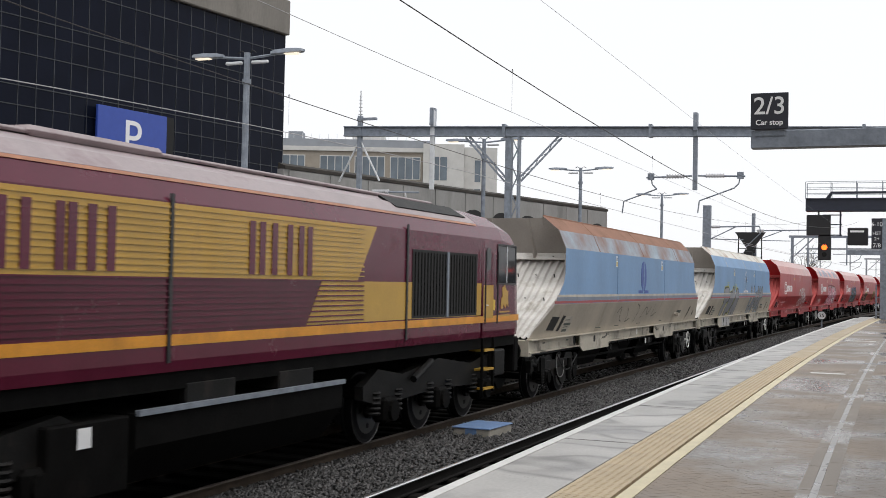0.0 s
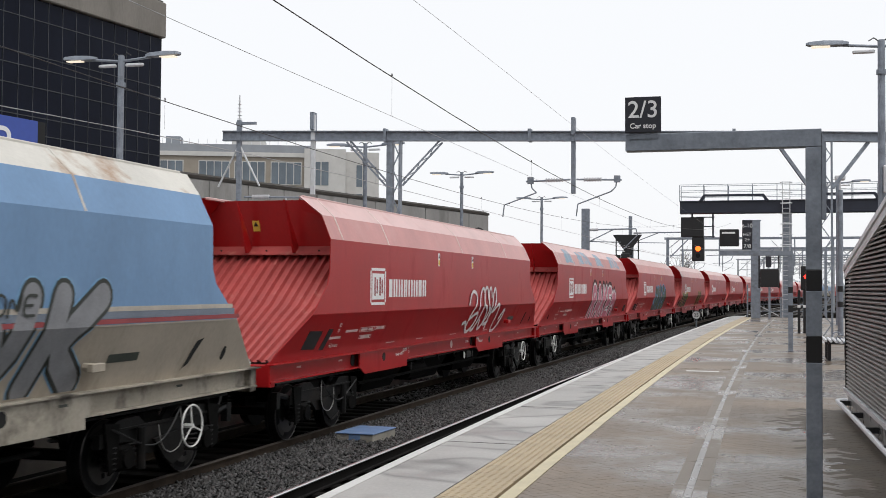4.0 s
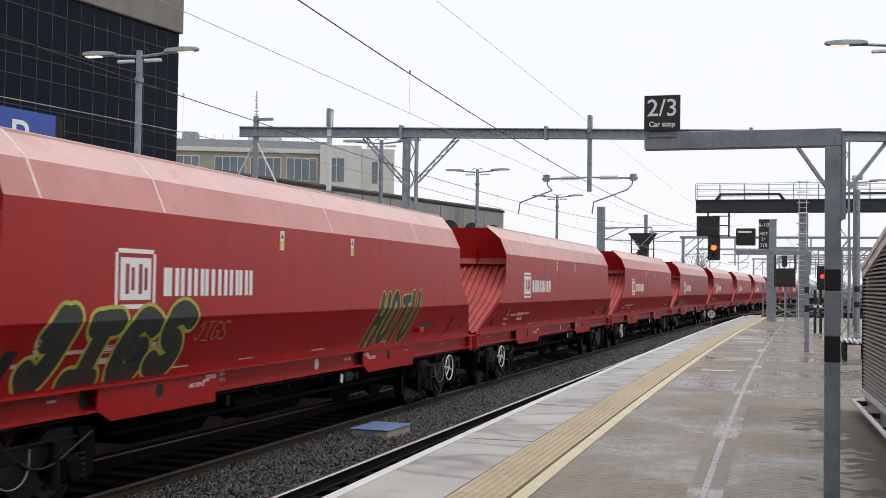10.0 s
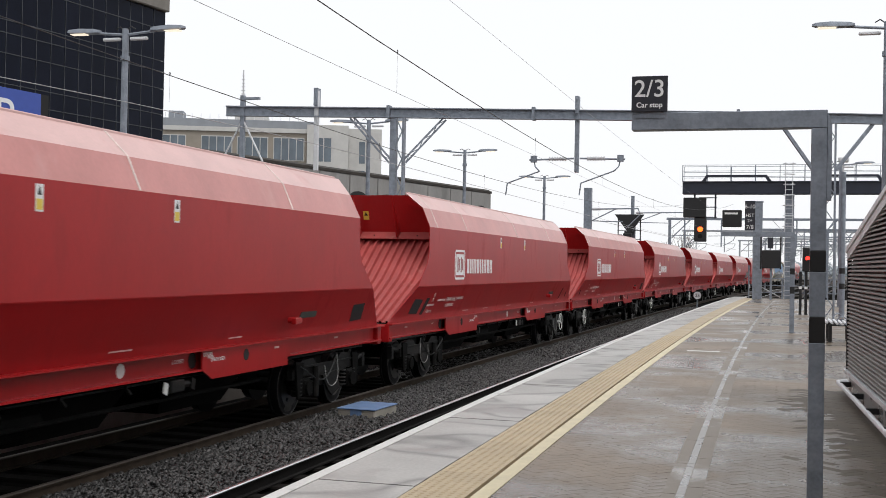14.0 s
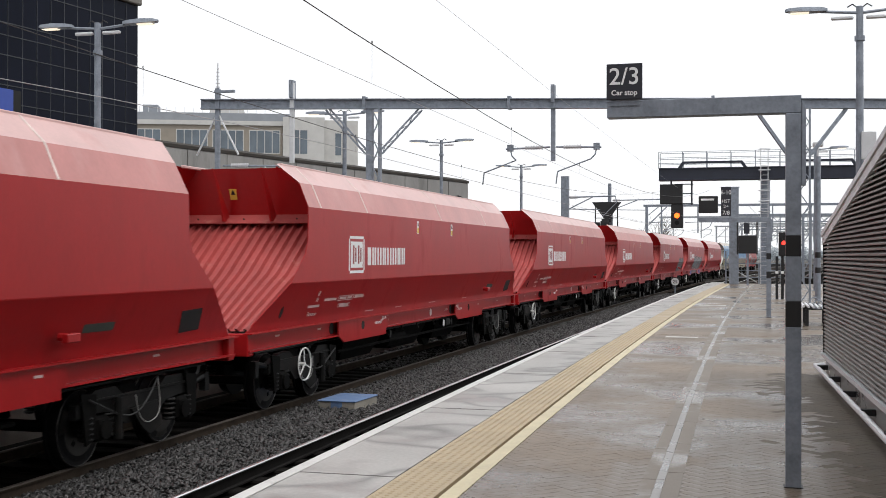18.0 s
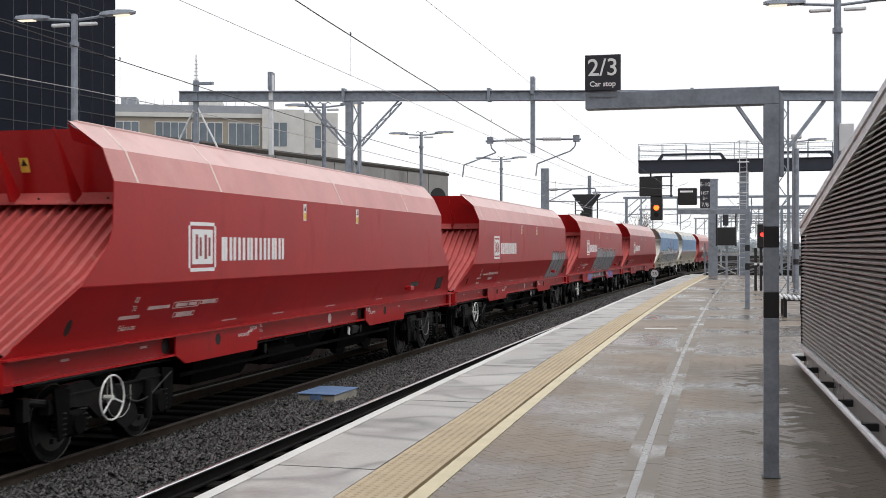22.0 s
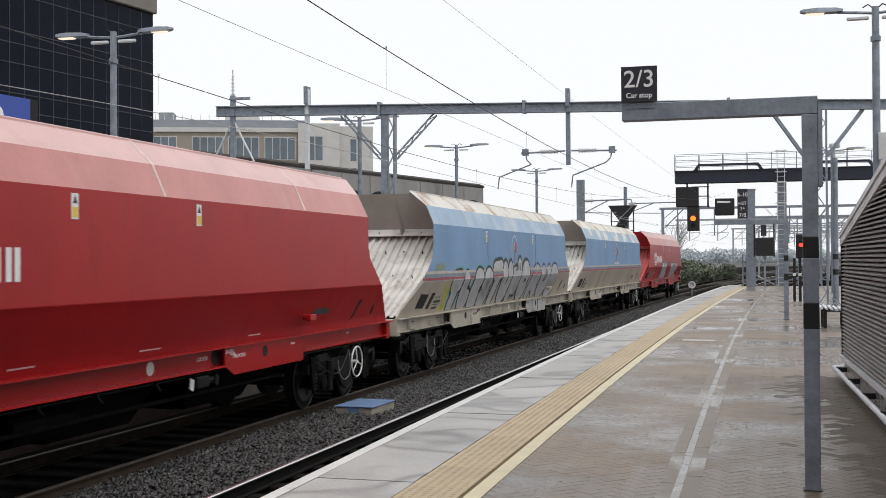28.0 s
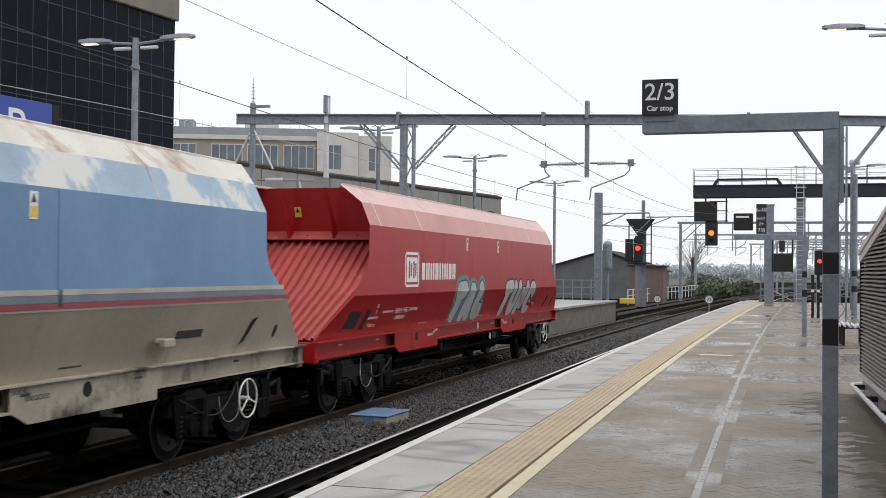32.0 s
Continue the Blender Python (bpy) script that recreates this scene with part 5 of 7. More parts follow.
# ---------------------------------------------------------------- platform furniture
def car_stop_post(x, y, label, bands, arm_left, z_arm, w=0.105):
    """A square galvanised post with an arm over the platform edge."""
    th = thing("car_stop_post", pose(x, y, 0), label, "sign post", "car stop posts")
    zs = [0.0] + [b for ab in bands for b in ab] + [z_arm]
    for i, (a, b) in enumerate(zip(zs[:-1], zs[1:])):
        part("black_band" if i % 2 else "post_shaft", bx(B(), -w / 2, w / 2, -w / 2, w / 2, a, b, 0.004), M_BLACK if i % 2 else M_GALV, th, "black painted band" if i % 2 else "")
    part("arm", bx(B(), arm_left - x, w / 2, -w / 2, w / 2, z_arm + 0.002, z_arm + 0.125, 0.004), M_GALV, th)
    part("corner_weld", plate(B(), [(w / 2 + 0.001, -w / 2, z_arm + 0.1), (w / 2 + 0.03, -w / 2, z_arm + 0.02), (w / 2 + 0.03, -w / 2, z_arm - 0.5), (w / 2 + 0.001, -w / 2, z_arm - 0.5)], (0, w * 0.9, 0)), M_GALV, th)
    part("footing_seal", bx(B(), -w / 2 - 0.012, w / 2 + 0.012, -w / 2 - 0.012, w / 2 + 0.012, 0.0, 0.004), M_BLACK, th)
    return th


def furniture():
    p = car_stop_post(0.245, 8.4, "grey galvanised post with black bands and a black number sign", [(1.11, 1.29), (1.60, 1.745)], -1.045, 2.593)
    face = part("sign_panel", bx(B(), -1.29, -1.035, -0.075, -0.06, 2.725, 2.98, 0.002), M_SIGN, p, "black square car stop sign")
    letters("sign_number", "2/3", 0.172, pose(-1.1625, -0.0765, 2.832, 90, 0, 0), M_WHITE, face, "white number 2/3", 0.001, "CENTER", 0.0012)
    letters("sign_words", "Car stop", 0.052, pose(-1.1625, -0.0765, 2.755, 90, 0, 0), M_WHITE, face, "white words", 0.001, "CENTER", 0.001)
    part("sign_bracket", bx(B(), -1.26, -1.06, -0.059, -0.05, 2.68, 2.9), M_GALV, p)
    # the second post, with stacked signs and a screen
    q = car_stop_post(0.3, 31.6, "far galvanised post with stacked car stop signs and a dark screen", [(1.02, 1.2), (1.52, 1.68)], -1.5, 2.5, 0.12)
    sp = part("sign_panel", bx(B(), -1.22, -0.96, -0.09, -0.07, 2.66, 3.44), M_SIGN, q, "black stacked car stop sign")
    for z, tx, sz in ((3.24, "6-10", 0.15), (3.02, "HST", 0.12), (2.88, "2+", 0.12), (2.7, "7/8", 0.15)):
        letters("sign_text", tx, sz, pose(-1.09, -0.093, z, 90, 0, 0), M_WHITE, sp, "", 0.001)
    sc = part("information_screen", bx(B(), -1.8, -1.3, -0.1, 0.12, 2.75, 3.2, 0.02), M_BLACK, q, "dark platform information screen")
    part("screen_bar", bx(B(), -1.74, -1.4, -0.104, -0.1, 3.08, 3.13), M_WHITE, sc)
    # bench
    th = thing("bench", pose(1.35, 28.6, 0), "grey slatted metal bench on dark legs beside the wall", "bench")
    for i in range(6):
        part("seat_slat", rod(B(), (-0.32 + i * 0.11, -1.0, 0.46 - 0.01 * i), (-0.32 + i * 0.11, 1.0, 0.46 - 0.01 * i), 0.03, 8), M_GALVL, th)
    for y in (-0.7, 0.1, 0.7):
        bm = B()
        for a in (-0.24, 0.2):
            bx(bm, a - 0.04, a + 0.04, y - 0.03, y + 0.03, 0.0, 0.375)
        bx(bm, -0.26, 0.26, y - 0.03, y + 0.03, 0.37, 0.41)
        part("leg", bm, M_BLACK, th)
    for y in (-0.95, 0.95):
        part("arm_loop", torus(B(), (0.0, y, 0.5), (0, 1, 0), 0.1, 0.012, 16, 6), M_GALV, th)
    # painted patches, drain
    for a, b, y in ((-1.75, -1.12, 23.3), (-1.84, -0.97, 38.6)):
        solo("painted_mark", bx(B(), a, b, y - 0.12, y + 0.12, -0.002, 0.003), M_EDGE, "worn white painted mark on the platform paving", "road marking", "structure")
    # tall lamp columns of both platforms
    lamps = [(2.0, 24.7, 0, 6.6), (-13.85, 22.3, 0, 6.62), (-13.95, 38.2, 0, 6.55), (-13.3, 48.7, 0, 6.6), (-12.65, 63.2, 0, 6.6), (2.6, 56.0, 0, 6.4), (-24.0, 90.0, -1.1, 7.3)]
    first = None
    for i, (x, y, z, h) in enumerate(lamps):
        if first is None:
            first = th = thing("lamp_column", pose(x, y, z), "grey twin-armed platform lamp column with flat lantern heads", "street lamp", "platform lamps")
            part("column", rod(B(), (0, 0, 0), (0, 0, 6.65), 0.085, 12, 0.07), M_GALV, th)
            part("collar", rod(B(), (0, 0, 5.95), (0, 0, 6.05), 0.1, 12), M_GALV, th)
            part("base_plate", bx(B(), -0.16, 0.16, -0.16, 0.16, 0, 0.02), M_GALV, th)
            for s in (-1, 1):
                part("arm", rod(B(), (s * 0.05, 0, 6.52), (s * 0.75, 0, 6.58), 0.03, 8), M_GALV, th)
                bm = B()
                loft(bm, [[(s * a, -w, 6.6 - d), (s * a, w, 6.6 - d), (s * a, w * 0.8, 6.62 + u), (s * a, -w * 0.8, 6.62 + u)] for a, w, d, u in ((0.62, 0.05, 0.01, 0.02), (0.75, 0.12, 0.025, 0.04), (1.1, 0.15, 0.02, 0.055), (1.38, 0.11, 0.0, 0.045), (1.45, 0.04, -0.01, 0.03))])
                hd0 = part("lantern", bm, M_GALV, th, "flat grey lantern head")
                part("lens", bx(B(), s * 0.98, s * 1.34, -0.08, 0.08, 6.556, 6.572), M_LENS, hd0, "lit warm white lens")
                bm = B()
                bx(bm, s * 0.12, s * 0.55, -0.045, 0.045, 6.39, 6.46, 0.02)
                part("flood_tube", bm, M_GALVL, th)
                part("cable", pipe(B(), [(s * 0.04, 0, 6.62), (s * 0.14, 0, 6.7), (s * 0.24, 0, 6.64)], 0.012), M_BLACK, th)
        else:
            copy_thing(first, pose(x, y, z, 0, 0, 0))
    part("control_box", bx(B(), 0.02, 0.3, -0.2, -0.09, 3.55, 4.1, 0.01), M_GALVL, first)
    # blue-lidded cable box in the ballast
    th = thing("cable_box", pose(-6.70, 18.55, -1.13, 0, 0, -3), "low concrete cable box with a faded blue lid in the ballast", "cable box")
    part("box_body", bx(B(), -0.33, 0.33, -0.5, 0.5, 0, 0.3, 0.015), M_BOXC, th)
    part("lid", bx(B(), -0.345, 0.345, -0.52, 0.52, 0.301, 0.325, 0.01), M_BOXB, th, "faded blue lid")
    part("blue_patch", bx(B(), -0.1, 0.1, -0.506, -0.5, 0.06, 0.3), M_BOXB, th)
    # flat covers in the four-foot further off
    for y in (41.0, 52.0):
        solo("cable_cover", bx(B(), -6.9, -6.2, y, y + 0.6, -1.13, -1.02, 0.01), M_SLEEP, "flat concrete cover bedded in the ballast", "cover")
    # camera pole
    th = thing("camera_pole", pose(2.12, 43.8, 0), "grey pole with a small camera on top", "camera pole")
    part("pole", rod(B(), (0, 0, 0), (0, 0, 5.2), 0.1, 12), M_GALV, th)
    part("mast_head", rod(B(), (0, 0, 5.2), (0, 0, 5.55), 0.03, 8), M_GALVL, th)
    part("security_camera", bx(B(), -0.18, 0.18, -0.25, 0.15, 5.55, 5.72, 0.03), M_GALVL, th)
    for a, b in ((1.0, 1.2), (1.55, 1.75)):
        part("black_band", rod(B(), (0, 0, a), (0, 0, b), 0.103, 12), M_BLACK, th)
    # ground signal with red light by the platform end
    th = thing("platform_signal", pose(0.88, 45.0, 0), "black platform signal with a lit red light", "signal")
    for x in (-0.16, 0.04):
        part("post", bx(B(), x - 0.05, x + 0.05, -0.05, 0.05, 0, 1.6), M_BLACK, th)
        part("white_band", bx(B(), x - 0.053, x + 0.053, -0.053, 0.053, 0.95, 1.05), M_WHITE, th)
    part("signal_head", bx(B(), -0.1, 0.22, -0.12, 0.2, 1.6, 2.5, 0.03), M_BLACK, th)
    part("lit_aspect", rod(B(), (0.08, -0.14, 2.1), (0.08, -0.121, 2.1), 0.075, 14), M_LITRED, th, "lit red aspect")
    part("hood", rod(B(), (0.08, -0.3, 2.23), (0.08, -0.12, 2.23), 0.05, 8), M_BLACK, th)


M_LENS = mat("warm lamp lens", (1.0, 0.86, 0.68), 0.3, 0, 3, 0.0, 0.0, emit=0.9)
M_LITRED = mat("lit red signal", (1.0, 0.03, 0.02), 0.3, 0, 3, 0.0, 0.0, emit=3.5)
M_LITAMB = mat("lit orange signal", (1.0, 0.1, 0.01), 0.3, 0, 3, 0.0, 0.0, emit=4.0)
M_BOXC = mat("stained box concrete", (0.3, 0.28, 0.24), 0.8, 0, 3, 0.25, 0.2)
M_BOXB = mat("faded blue lid paint", (0.12, 0.2, 0.36), 0.55, 0, 3, 0.2, 0.1, 30, (0.2, 0.25, 0.33), 0.55, 4)
furniture()


def drain():
    th = thing("drain_channel", pose(0, 0, 0), "pale worn drainage channel along the platform", "drain")
    tagged(th, kind="structure")
    for i in range(48):
        y = 3.0 + i * 1.35
        part("channel_slab", strip(B(), -0.8, -0.702, -0.02, 0.0012, y, y + 1.338, 2, line=pcx), M_SLAB, th)
        part("channel_slab", strip(B(), -0.636, -0.52, -0.02, 0.0014, y + 0.3, y + 1.638, 2, line=pcx), M_SLAB, th)
        part("channel_slot", strip(B(), -0.698, -0.64, -0.02, 0.0022, y, y + 1.342, 2, line=pcx), M_DRAIN, th)
    for i in range(14):
        part("grate_bar", bx(B(), -1.02 + i * 0.046, -0.995 + i * 0.046, 26.75, 27.05, -0.002, 0.006), M_GALV, th)


drain()

M_LOUV = mat("grey louvre metal", (0.2, 0.185, 0.175), 0.45, 0.2, 2, 0.15, 0.05)
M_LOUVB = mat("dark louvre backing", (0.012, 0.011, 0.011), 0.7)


def louvre_house():
    """The louvred wall that closes a stair, its top edge rising towards the camera."""
    th = thing("louvre_enclosure", pose(0, 0, 0), "grey louvred metal enclosure with a sloping top and bump rail", "enclosure")

    def fx(y):
        return 0.86 + (16.3 - y) * 0.038

    def top(y):
        return 1.86 + (16.3 - y) * 0.135
    y0, y1 = 3.0, 16.3
    # near-black block whose colour gives the shade in the slat gaps
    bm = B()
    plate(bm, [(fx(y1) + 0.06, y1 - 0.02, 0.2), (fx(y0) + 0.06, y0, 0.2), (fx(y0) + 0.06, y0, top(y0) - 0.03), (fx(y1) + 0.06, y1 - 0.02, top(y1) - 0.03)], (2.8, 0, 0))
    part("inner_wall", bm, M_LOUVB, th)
    n = 62
    for i in range(n):
        z = 0.335 + i * 0.049
        ya = y1 if z < top(y1) - 0.04 else y1 - (z + 0.04 - top(y1)) / 0.135
        if ya < y0 + 0.3:
            break
        bm = B()
        loft(bm, [[(fx(y) + 0.05, y, z + 0.045), (fx(y) + 0.05, y, z + 0.037), (fx(y) - 0.0, y, z), (fx(y), y, z + 0.016)] for y in (y0, ya)])
        part("louvre_slat", bm, M_LOUV, th)
    bm = B()
    loft(bm, [[(fx(y) - 0.03, y, top(y)), (fx(y) + 0.14, y, top(y)), (fx(y) + 0.14, y, top(y) + 0.06), (fx(y) - 0.03, y, top(y) + 0.06)] for y in (y0, y1 + 0.02)])
    part("sloping_cap", bm, M_GALVL, th, "pale metal capping")
    bm = B()
    loft(bm, [[(fx(y) - 0.012, y, top(y) - 0.1), (fx(y) + 0.05, y, top(y) - 0.1), (fx(y) + 0.05, y, top(y) - 0.002), (fx(y) - 0.012, y, top(y) - 0.002)] for y in (y0, y1 + 0.02)])
    part("edge_trim", bm, M_GALVL, th)
    part("corner_trim", bx(B(), fx(y1) - 0.005, fx(y1) + 0.05, y1 - 0.02, y1 + 0.025, 0.3, top(y1) - 0.1), M_LOUVB, th)
    bm = B()
    loft(bm, [[(fx(y) - 0.03, y, 0.265), (fx(y) + 0.1, y, 0.265), (fx(y) + 0.1, y, 0.315), (fx(y) - 0.03, y, 0.315)] for y in (y0, y1 + 0.05)])
    part("sill_rail", bm, M_GALVL, th)
    bm = B()
    loft(bm, [[(fx(y) + 0.03, y, 0.0), (fx(y) + 0.3, y, 0.0), (fx(y) + 0.3, y, 0.262), (fx(y) + 0.03, y, 0.262)] for y in (y0, y1)])
    part("plinth", bm, M_DRAIN, th)
    bm = B()
    rr = random.Random(8)
    rings = []
    for i in range(67):
        y = y0 + i * 0.2
        rings.append([(fx(y) - 0.02 - 0.02 * rr.random(), y, 0.0012), (fx(y) + 0.03, y, 0.0016)])
    loft(bm, rings, closed=False)
    solo("mossy_dirt", bm, M_MOSSHADE, "greenish dirt and painted shade along the enclosure foot", "dirt", "structure")
    part("bump_rail", pipe(B(), [(fx(y0) - 0.1, y0, 0.13), (fx(y1) - 0.1, y1 + 0.1, 0.13), (fx(y1) + 0.02, y1 + 0.22, 0.13)], 0.03, 8), M_GALVL, th, "pale tubular bump rail")
    for i in range(9):
        y = 4.0 + i * 1.5
        part("rail_bracket", bx(B(), fx(y) - 0.1, fx(y) + 0.03, y - 0.04, y + 0.04, 0.11, 0.17), M_BLACK, th)


louvre_house()


# ---------------------------------------------------------------- overhead line
def lattice(bm, a, b, w, n, r=0.02):
    """Two chords with zigzag lacing."""
    a, b = Vector(a), Vector(b)
    d = (b - a).normalized()
    side = d.cross(Vector((0, 1, 0)))
    side = side.normalized() * w / 2 if side.length > 0.1 else Vector((w / 2, 0, 0))
    for s in (-1, 1):
        bar(bm, a + s * side, b + s * side, 0.06, 0.06)
    for i in range(n):
        p, q = a + (b - a) * i / n, a + (b - a) * (i + 1) / n
        s = 1 if i % 2 else -1
        bar(bm, p + s * side, q - s * side, r * 2, r)


def ribbed(bm, P, step, n, r0):
    """A turned insulator along x with sheds."""
    rings = []
    for i in range(n):
        for a, k in ((0.0, 0.045), (0.08, r0), (0.4, r0), (0.5, 0.045)):
            rings.append([P + Vector((step * (i + a), k * math.cos(j * 0.628), k * math.sin(j * 0.628))) for j in range(10)])
    return loft(bm, rings)


def portal():
    A, C = Vector((-17.7, 34.7, 0)), Vector((14.0, 44.2, 0))
    d = (C - A).normalized()
    th = thing("overhead_line_portal", pose(0, 0, 0), "grey steel portal frame carrying the overhead wires", "gantry")
    z0, z1 = 6.55, 6.88
    dip = 0.14                     # the boom hangs this much lower at its far end

    def drop(u):
        return -dip * max(0.0, 1 - u / 18.0)
    q = Vector((-d.y, d.x, 0))
    half = [(-0.13, z0), (0.13, z0), (0.13, z0 + 0.03), (0.015, z0 + 0.03), (0.015, z1 - 0.03), (0.13, z1 - 0.03), (0.13, z1), (-0.13, z1), (-0.13, z1 - 0.03), (-0.015, z1 - 0.03), (-0.015, z0 + 0.03), (-0.13, z0 + 0.03)]
    part("boom", loft(B(), [[A + d * u + q * a + Vector((0, 0, z + drop(u))) for a, z in half] for u in (0.0, 18.0, (C - A).length)]), M_GALV, th)
    for u in (5.4, 10.2, 17.0, 22.0):
        P = A + d * u
        part("splice_plate", bx(B(), P.x - 0.05, P.x + 0.05, P.y - 0.15, P.y + 0.15, z0 - 0.03 + drop(u), z1 + 0.07 + drop(u)), M_GALV, th)

    def column(P, w0, w1, laced):
        bm = B()
        zc = z0 + drop((P - A).length)
        bx(bm, P.x - w0, P.x - 0.04, P.y - 0.12, P.y + 0.12, 0, zc)
        bx(bm, P.x + w1 - 0.06, P.x + w1, P.y - 0.12, P.y + 0.12, 0, zc)
        for i in range(14):
            za, zb = i * zc / 14, (i + 1) * zc / 14
            s = 1 if i % 2 else -1
            c, k = (w1 - 0.1) / 2, (w1 - 0.02) / 2
            bar(bm, (P.x + c + s * k, P.y - 0.1, za), (P.x + c - s * k, P.y - 0.1, zb), 0.05, 0.03)
        part("column", bm, M_GALV, th, "laced steel column")
        for s in (-1, 1):
            Q = P + d * s * 1.55
            bm = B()
            foot = (P.x + (w1 if s > 0 else -w0), P.y, 5.0)
            if laced:
                lattice(bm, foot, (Q.x, Q.y, zc), 0.12, 6)
            else:
                bar(bm, foot, (Q.x, Q.y, zc), 0.09, 0.11)
            part("knee_brace", bm, M_GALV, th)
    column(A + d * 5.7, 0.24, 0.24, True)
    column(Vector((1.4, 40.45, 0)), 0.4, 0.33, False)
    # drop tubes with insulators and registration arms
    for P, zt, zb in ((A + d * 11.65, 7.2, 4.75), (A + d * 3.0, 7.3, 4.65)):
        dt = part("drop_tube", bx(B(), P.x - 0.07, P.x + 0.07, P.y - 0.07, P.y + 0.07, zb, zt, 0.01), M_GALV if zb > 4.7 else M_GALVL, th)
        part("tube_cap", bx(B(), P.x - 0.06, P.x + 0.06, P.y - 0.16, P.y + 0.16, zt - 0.5, zt + 0.08), M_GALV, dt)
        for s in (-1, 1) if zb > 4.7 else ():
            bm = B()
            rod(bm, (P.x + s * 0.1, P.y, 5.22), (P.x + s * 1.6, P.y, 5.18), 0.03, 8)
            part("cantilever_tube", bm, M_GALV, dt)
            bm = B()
            ribbed(bm, P + Vector((s * 0.35, 0, 5.21)), s * 0.09, 7, 0.075)
            part("insulator", bm, M_INSUL, dt, "ribbed insulator")
            bm = pipe(B(), [(P.x + s * 1.45, P.y, 5.2), (P.x + s * 1.4, P.y, 4.95), (P.x + s * 1.25, P.y, 4.8), (P.x + s * 1.25 - 1.1, P.y, 4.4), (P.x + s * 1.25 - 1.15, P.y, 4.0)], 0.022)
            part("registration_arm", bm, M_GALV, dt)
            part("clamp", bx(B(), P.x + s * 1.45 - 0.1, P.x + s * 1.45 + 0.1, P.y - 0.06, P.y + 0.06, 5.1, 5.32), M_GALV, dt)
    # mast on the boom's far end
    P = A + d * 0.55
    bm = B()
    bx(bm, P.x - 0.07, P.x + 0.07, P.y - 0.07, P.y + 0.07, 4.3, 7.1)
    part("end_mast", bm, M_GALV, th)
    for s in (-1, 1):
        part("mast_stay", rod(B(), (P.x, P.y, 6.3), (P.x + s * 0.75, P.y, 4.9), 0.035, 6), M_GALVL, th)
    bm = B()
    for i in range(6):
        torus(bm, (P.x, P.y, 7.15 + i * 0.12), (0, 0, 1), 0.07 - 0.006 * i, 0.012, 8, 4)
    rod(bm, (P.x, P.y, 7.1), (P.x, P.y, 7.95), 0.02, 6)
    part("mast_tip", bm, M_GALVL, th)
    part("end_bracket", bx(B(), P.x - 0.1, P.x + 0.6, P.y - 0.06, P.y + 0.06, 6.95, 7.03), M_GALV, th)
    bm = rod(B(), (P.x + 0.2, P.y, 4.55), (P.x + 2.2, P.y, 4.5), 0.03, 8)
    part("cantilever_tube", bm, M_GALV, th)
    bm = B()
    ribbed(bm, P + Vector((0.5, 0, 4.54)), 0.08, 8, 0.08)
    part("insulator", bm, M_INSUL, th)
    bm = pipe(B(), [(P.x + 1.7, P.y, 4.52), (P.x + 1.75, P.y, 4.2), (P.x + 1.4, P.y, 3.95), (P.x + 0.6, P.y, 3.75)], 0.03)
    part("registration_arm", bm, M_GALVL, th)


M_INSUL = mat("grey insulator", (0.5, 0.5, 0.52), 0.4, 0, 4, 0.15, 0.0)
M_WIRE = mat("dark copper wire", (0.05, 0.045, 0.045), 0.5, 0.5, 4, 0.1, 0.0)
M_WIREG = mat("pale far wire", (0.42, 0.42, 0.43), 0.5, 0.2, 4, 0.1, 0.0)
portal()


def wire(off, zf, r, label, m, ya=-14.0, yb=90.0, n=26, name="overhead_wire"):
    pts = []
    for i in range(n + 1):
        y = ya + (yb - ya) * i / n
        pts.append((cx(y) + off, y, zf(y)))
    rings = [[(x + r * math.cos(k * math.pi / 3), y, z + r * math.sin(k * math.pi / 3)) for k in range(6)] for x, y, z in pts]
    solo(name, loft(B(), rings), m, label, "overhead wire", "", "overhead wires")
    return pts


def sag(y, z0, y0, k):
    return z0 + k * (y - y0) ** 2


wire(-5.13, lambda y: sag(y, 4.17, 35.0, 0.0008), 0.0072, "dark sagging messenger wire over the platform track", M_WIRE)
wire(-5.13, lambda y: 3.95, 0.003, "thin contact wire over the platform track", M_WIREG)
wire(-5.13, lambda y: 5.78 - 0.008 * max(0, y - 20), 0.0032, "thin return wire above the platform track", M_WIREG)
wire(-8.62, lambda y: sag(y, 4.2, 27.0, 0.0006), 0.0065, "dark messenger wire over the freight track", M_WIRE)
wire(-8.62, lambda y: 3.89 - (0.0012 * (25 - y) ** 2 if y < 25 else 0), 0.006, "contact wire over the freight track", M_WIREG)


def droppers():
    for off, zm, ym, k, zc in ((-5.13, 4.17, 35.0, 0.0008, 3.95), (-8.62, 4.2, 27.0, 0.0006, 3.89)):
        for y in (15.0, 24.0, 33.0, 45.0, 53.0, 61.0):
            bm = rod(B(), (cx(y) + off, y, zc), (cx(y) + off, y, sag(y, zm, ym, k)), 0.0016, 5)
            torus(bm, (cx(y) + off, y, sag(y, zm, ym, k) + 0.03), (1, 0, 0), 0.02, 0.005, 8, 4)
            solo("dropper", bm, M_WIRE, "thin wire dropper between messenger and contact wires", "dropper", "", "droppers")


droppers()


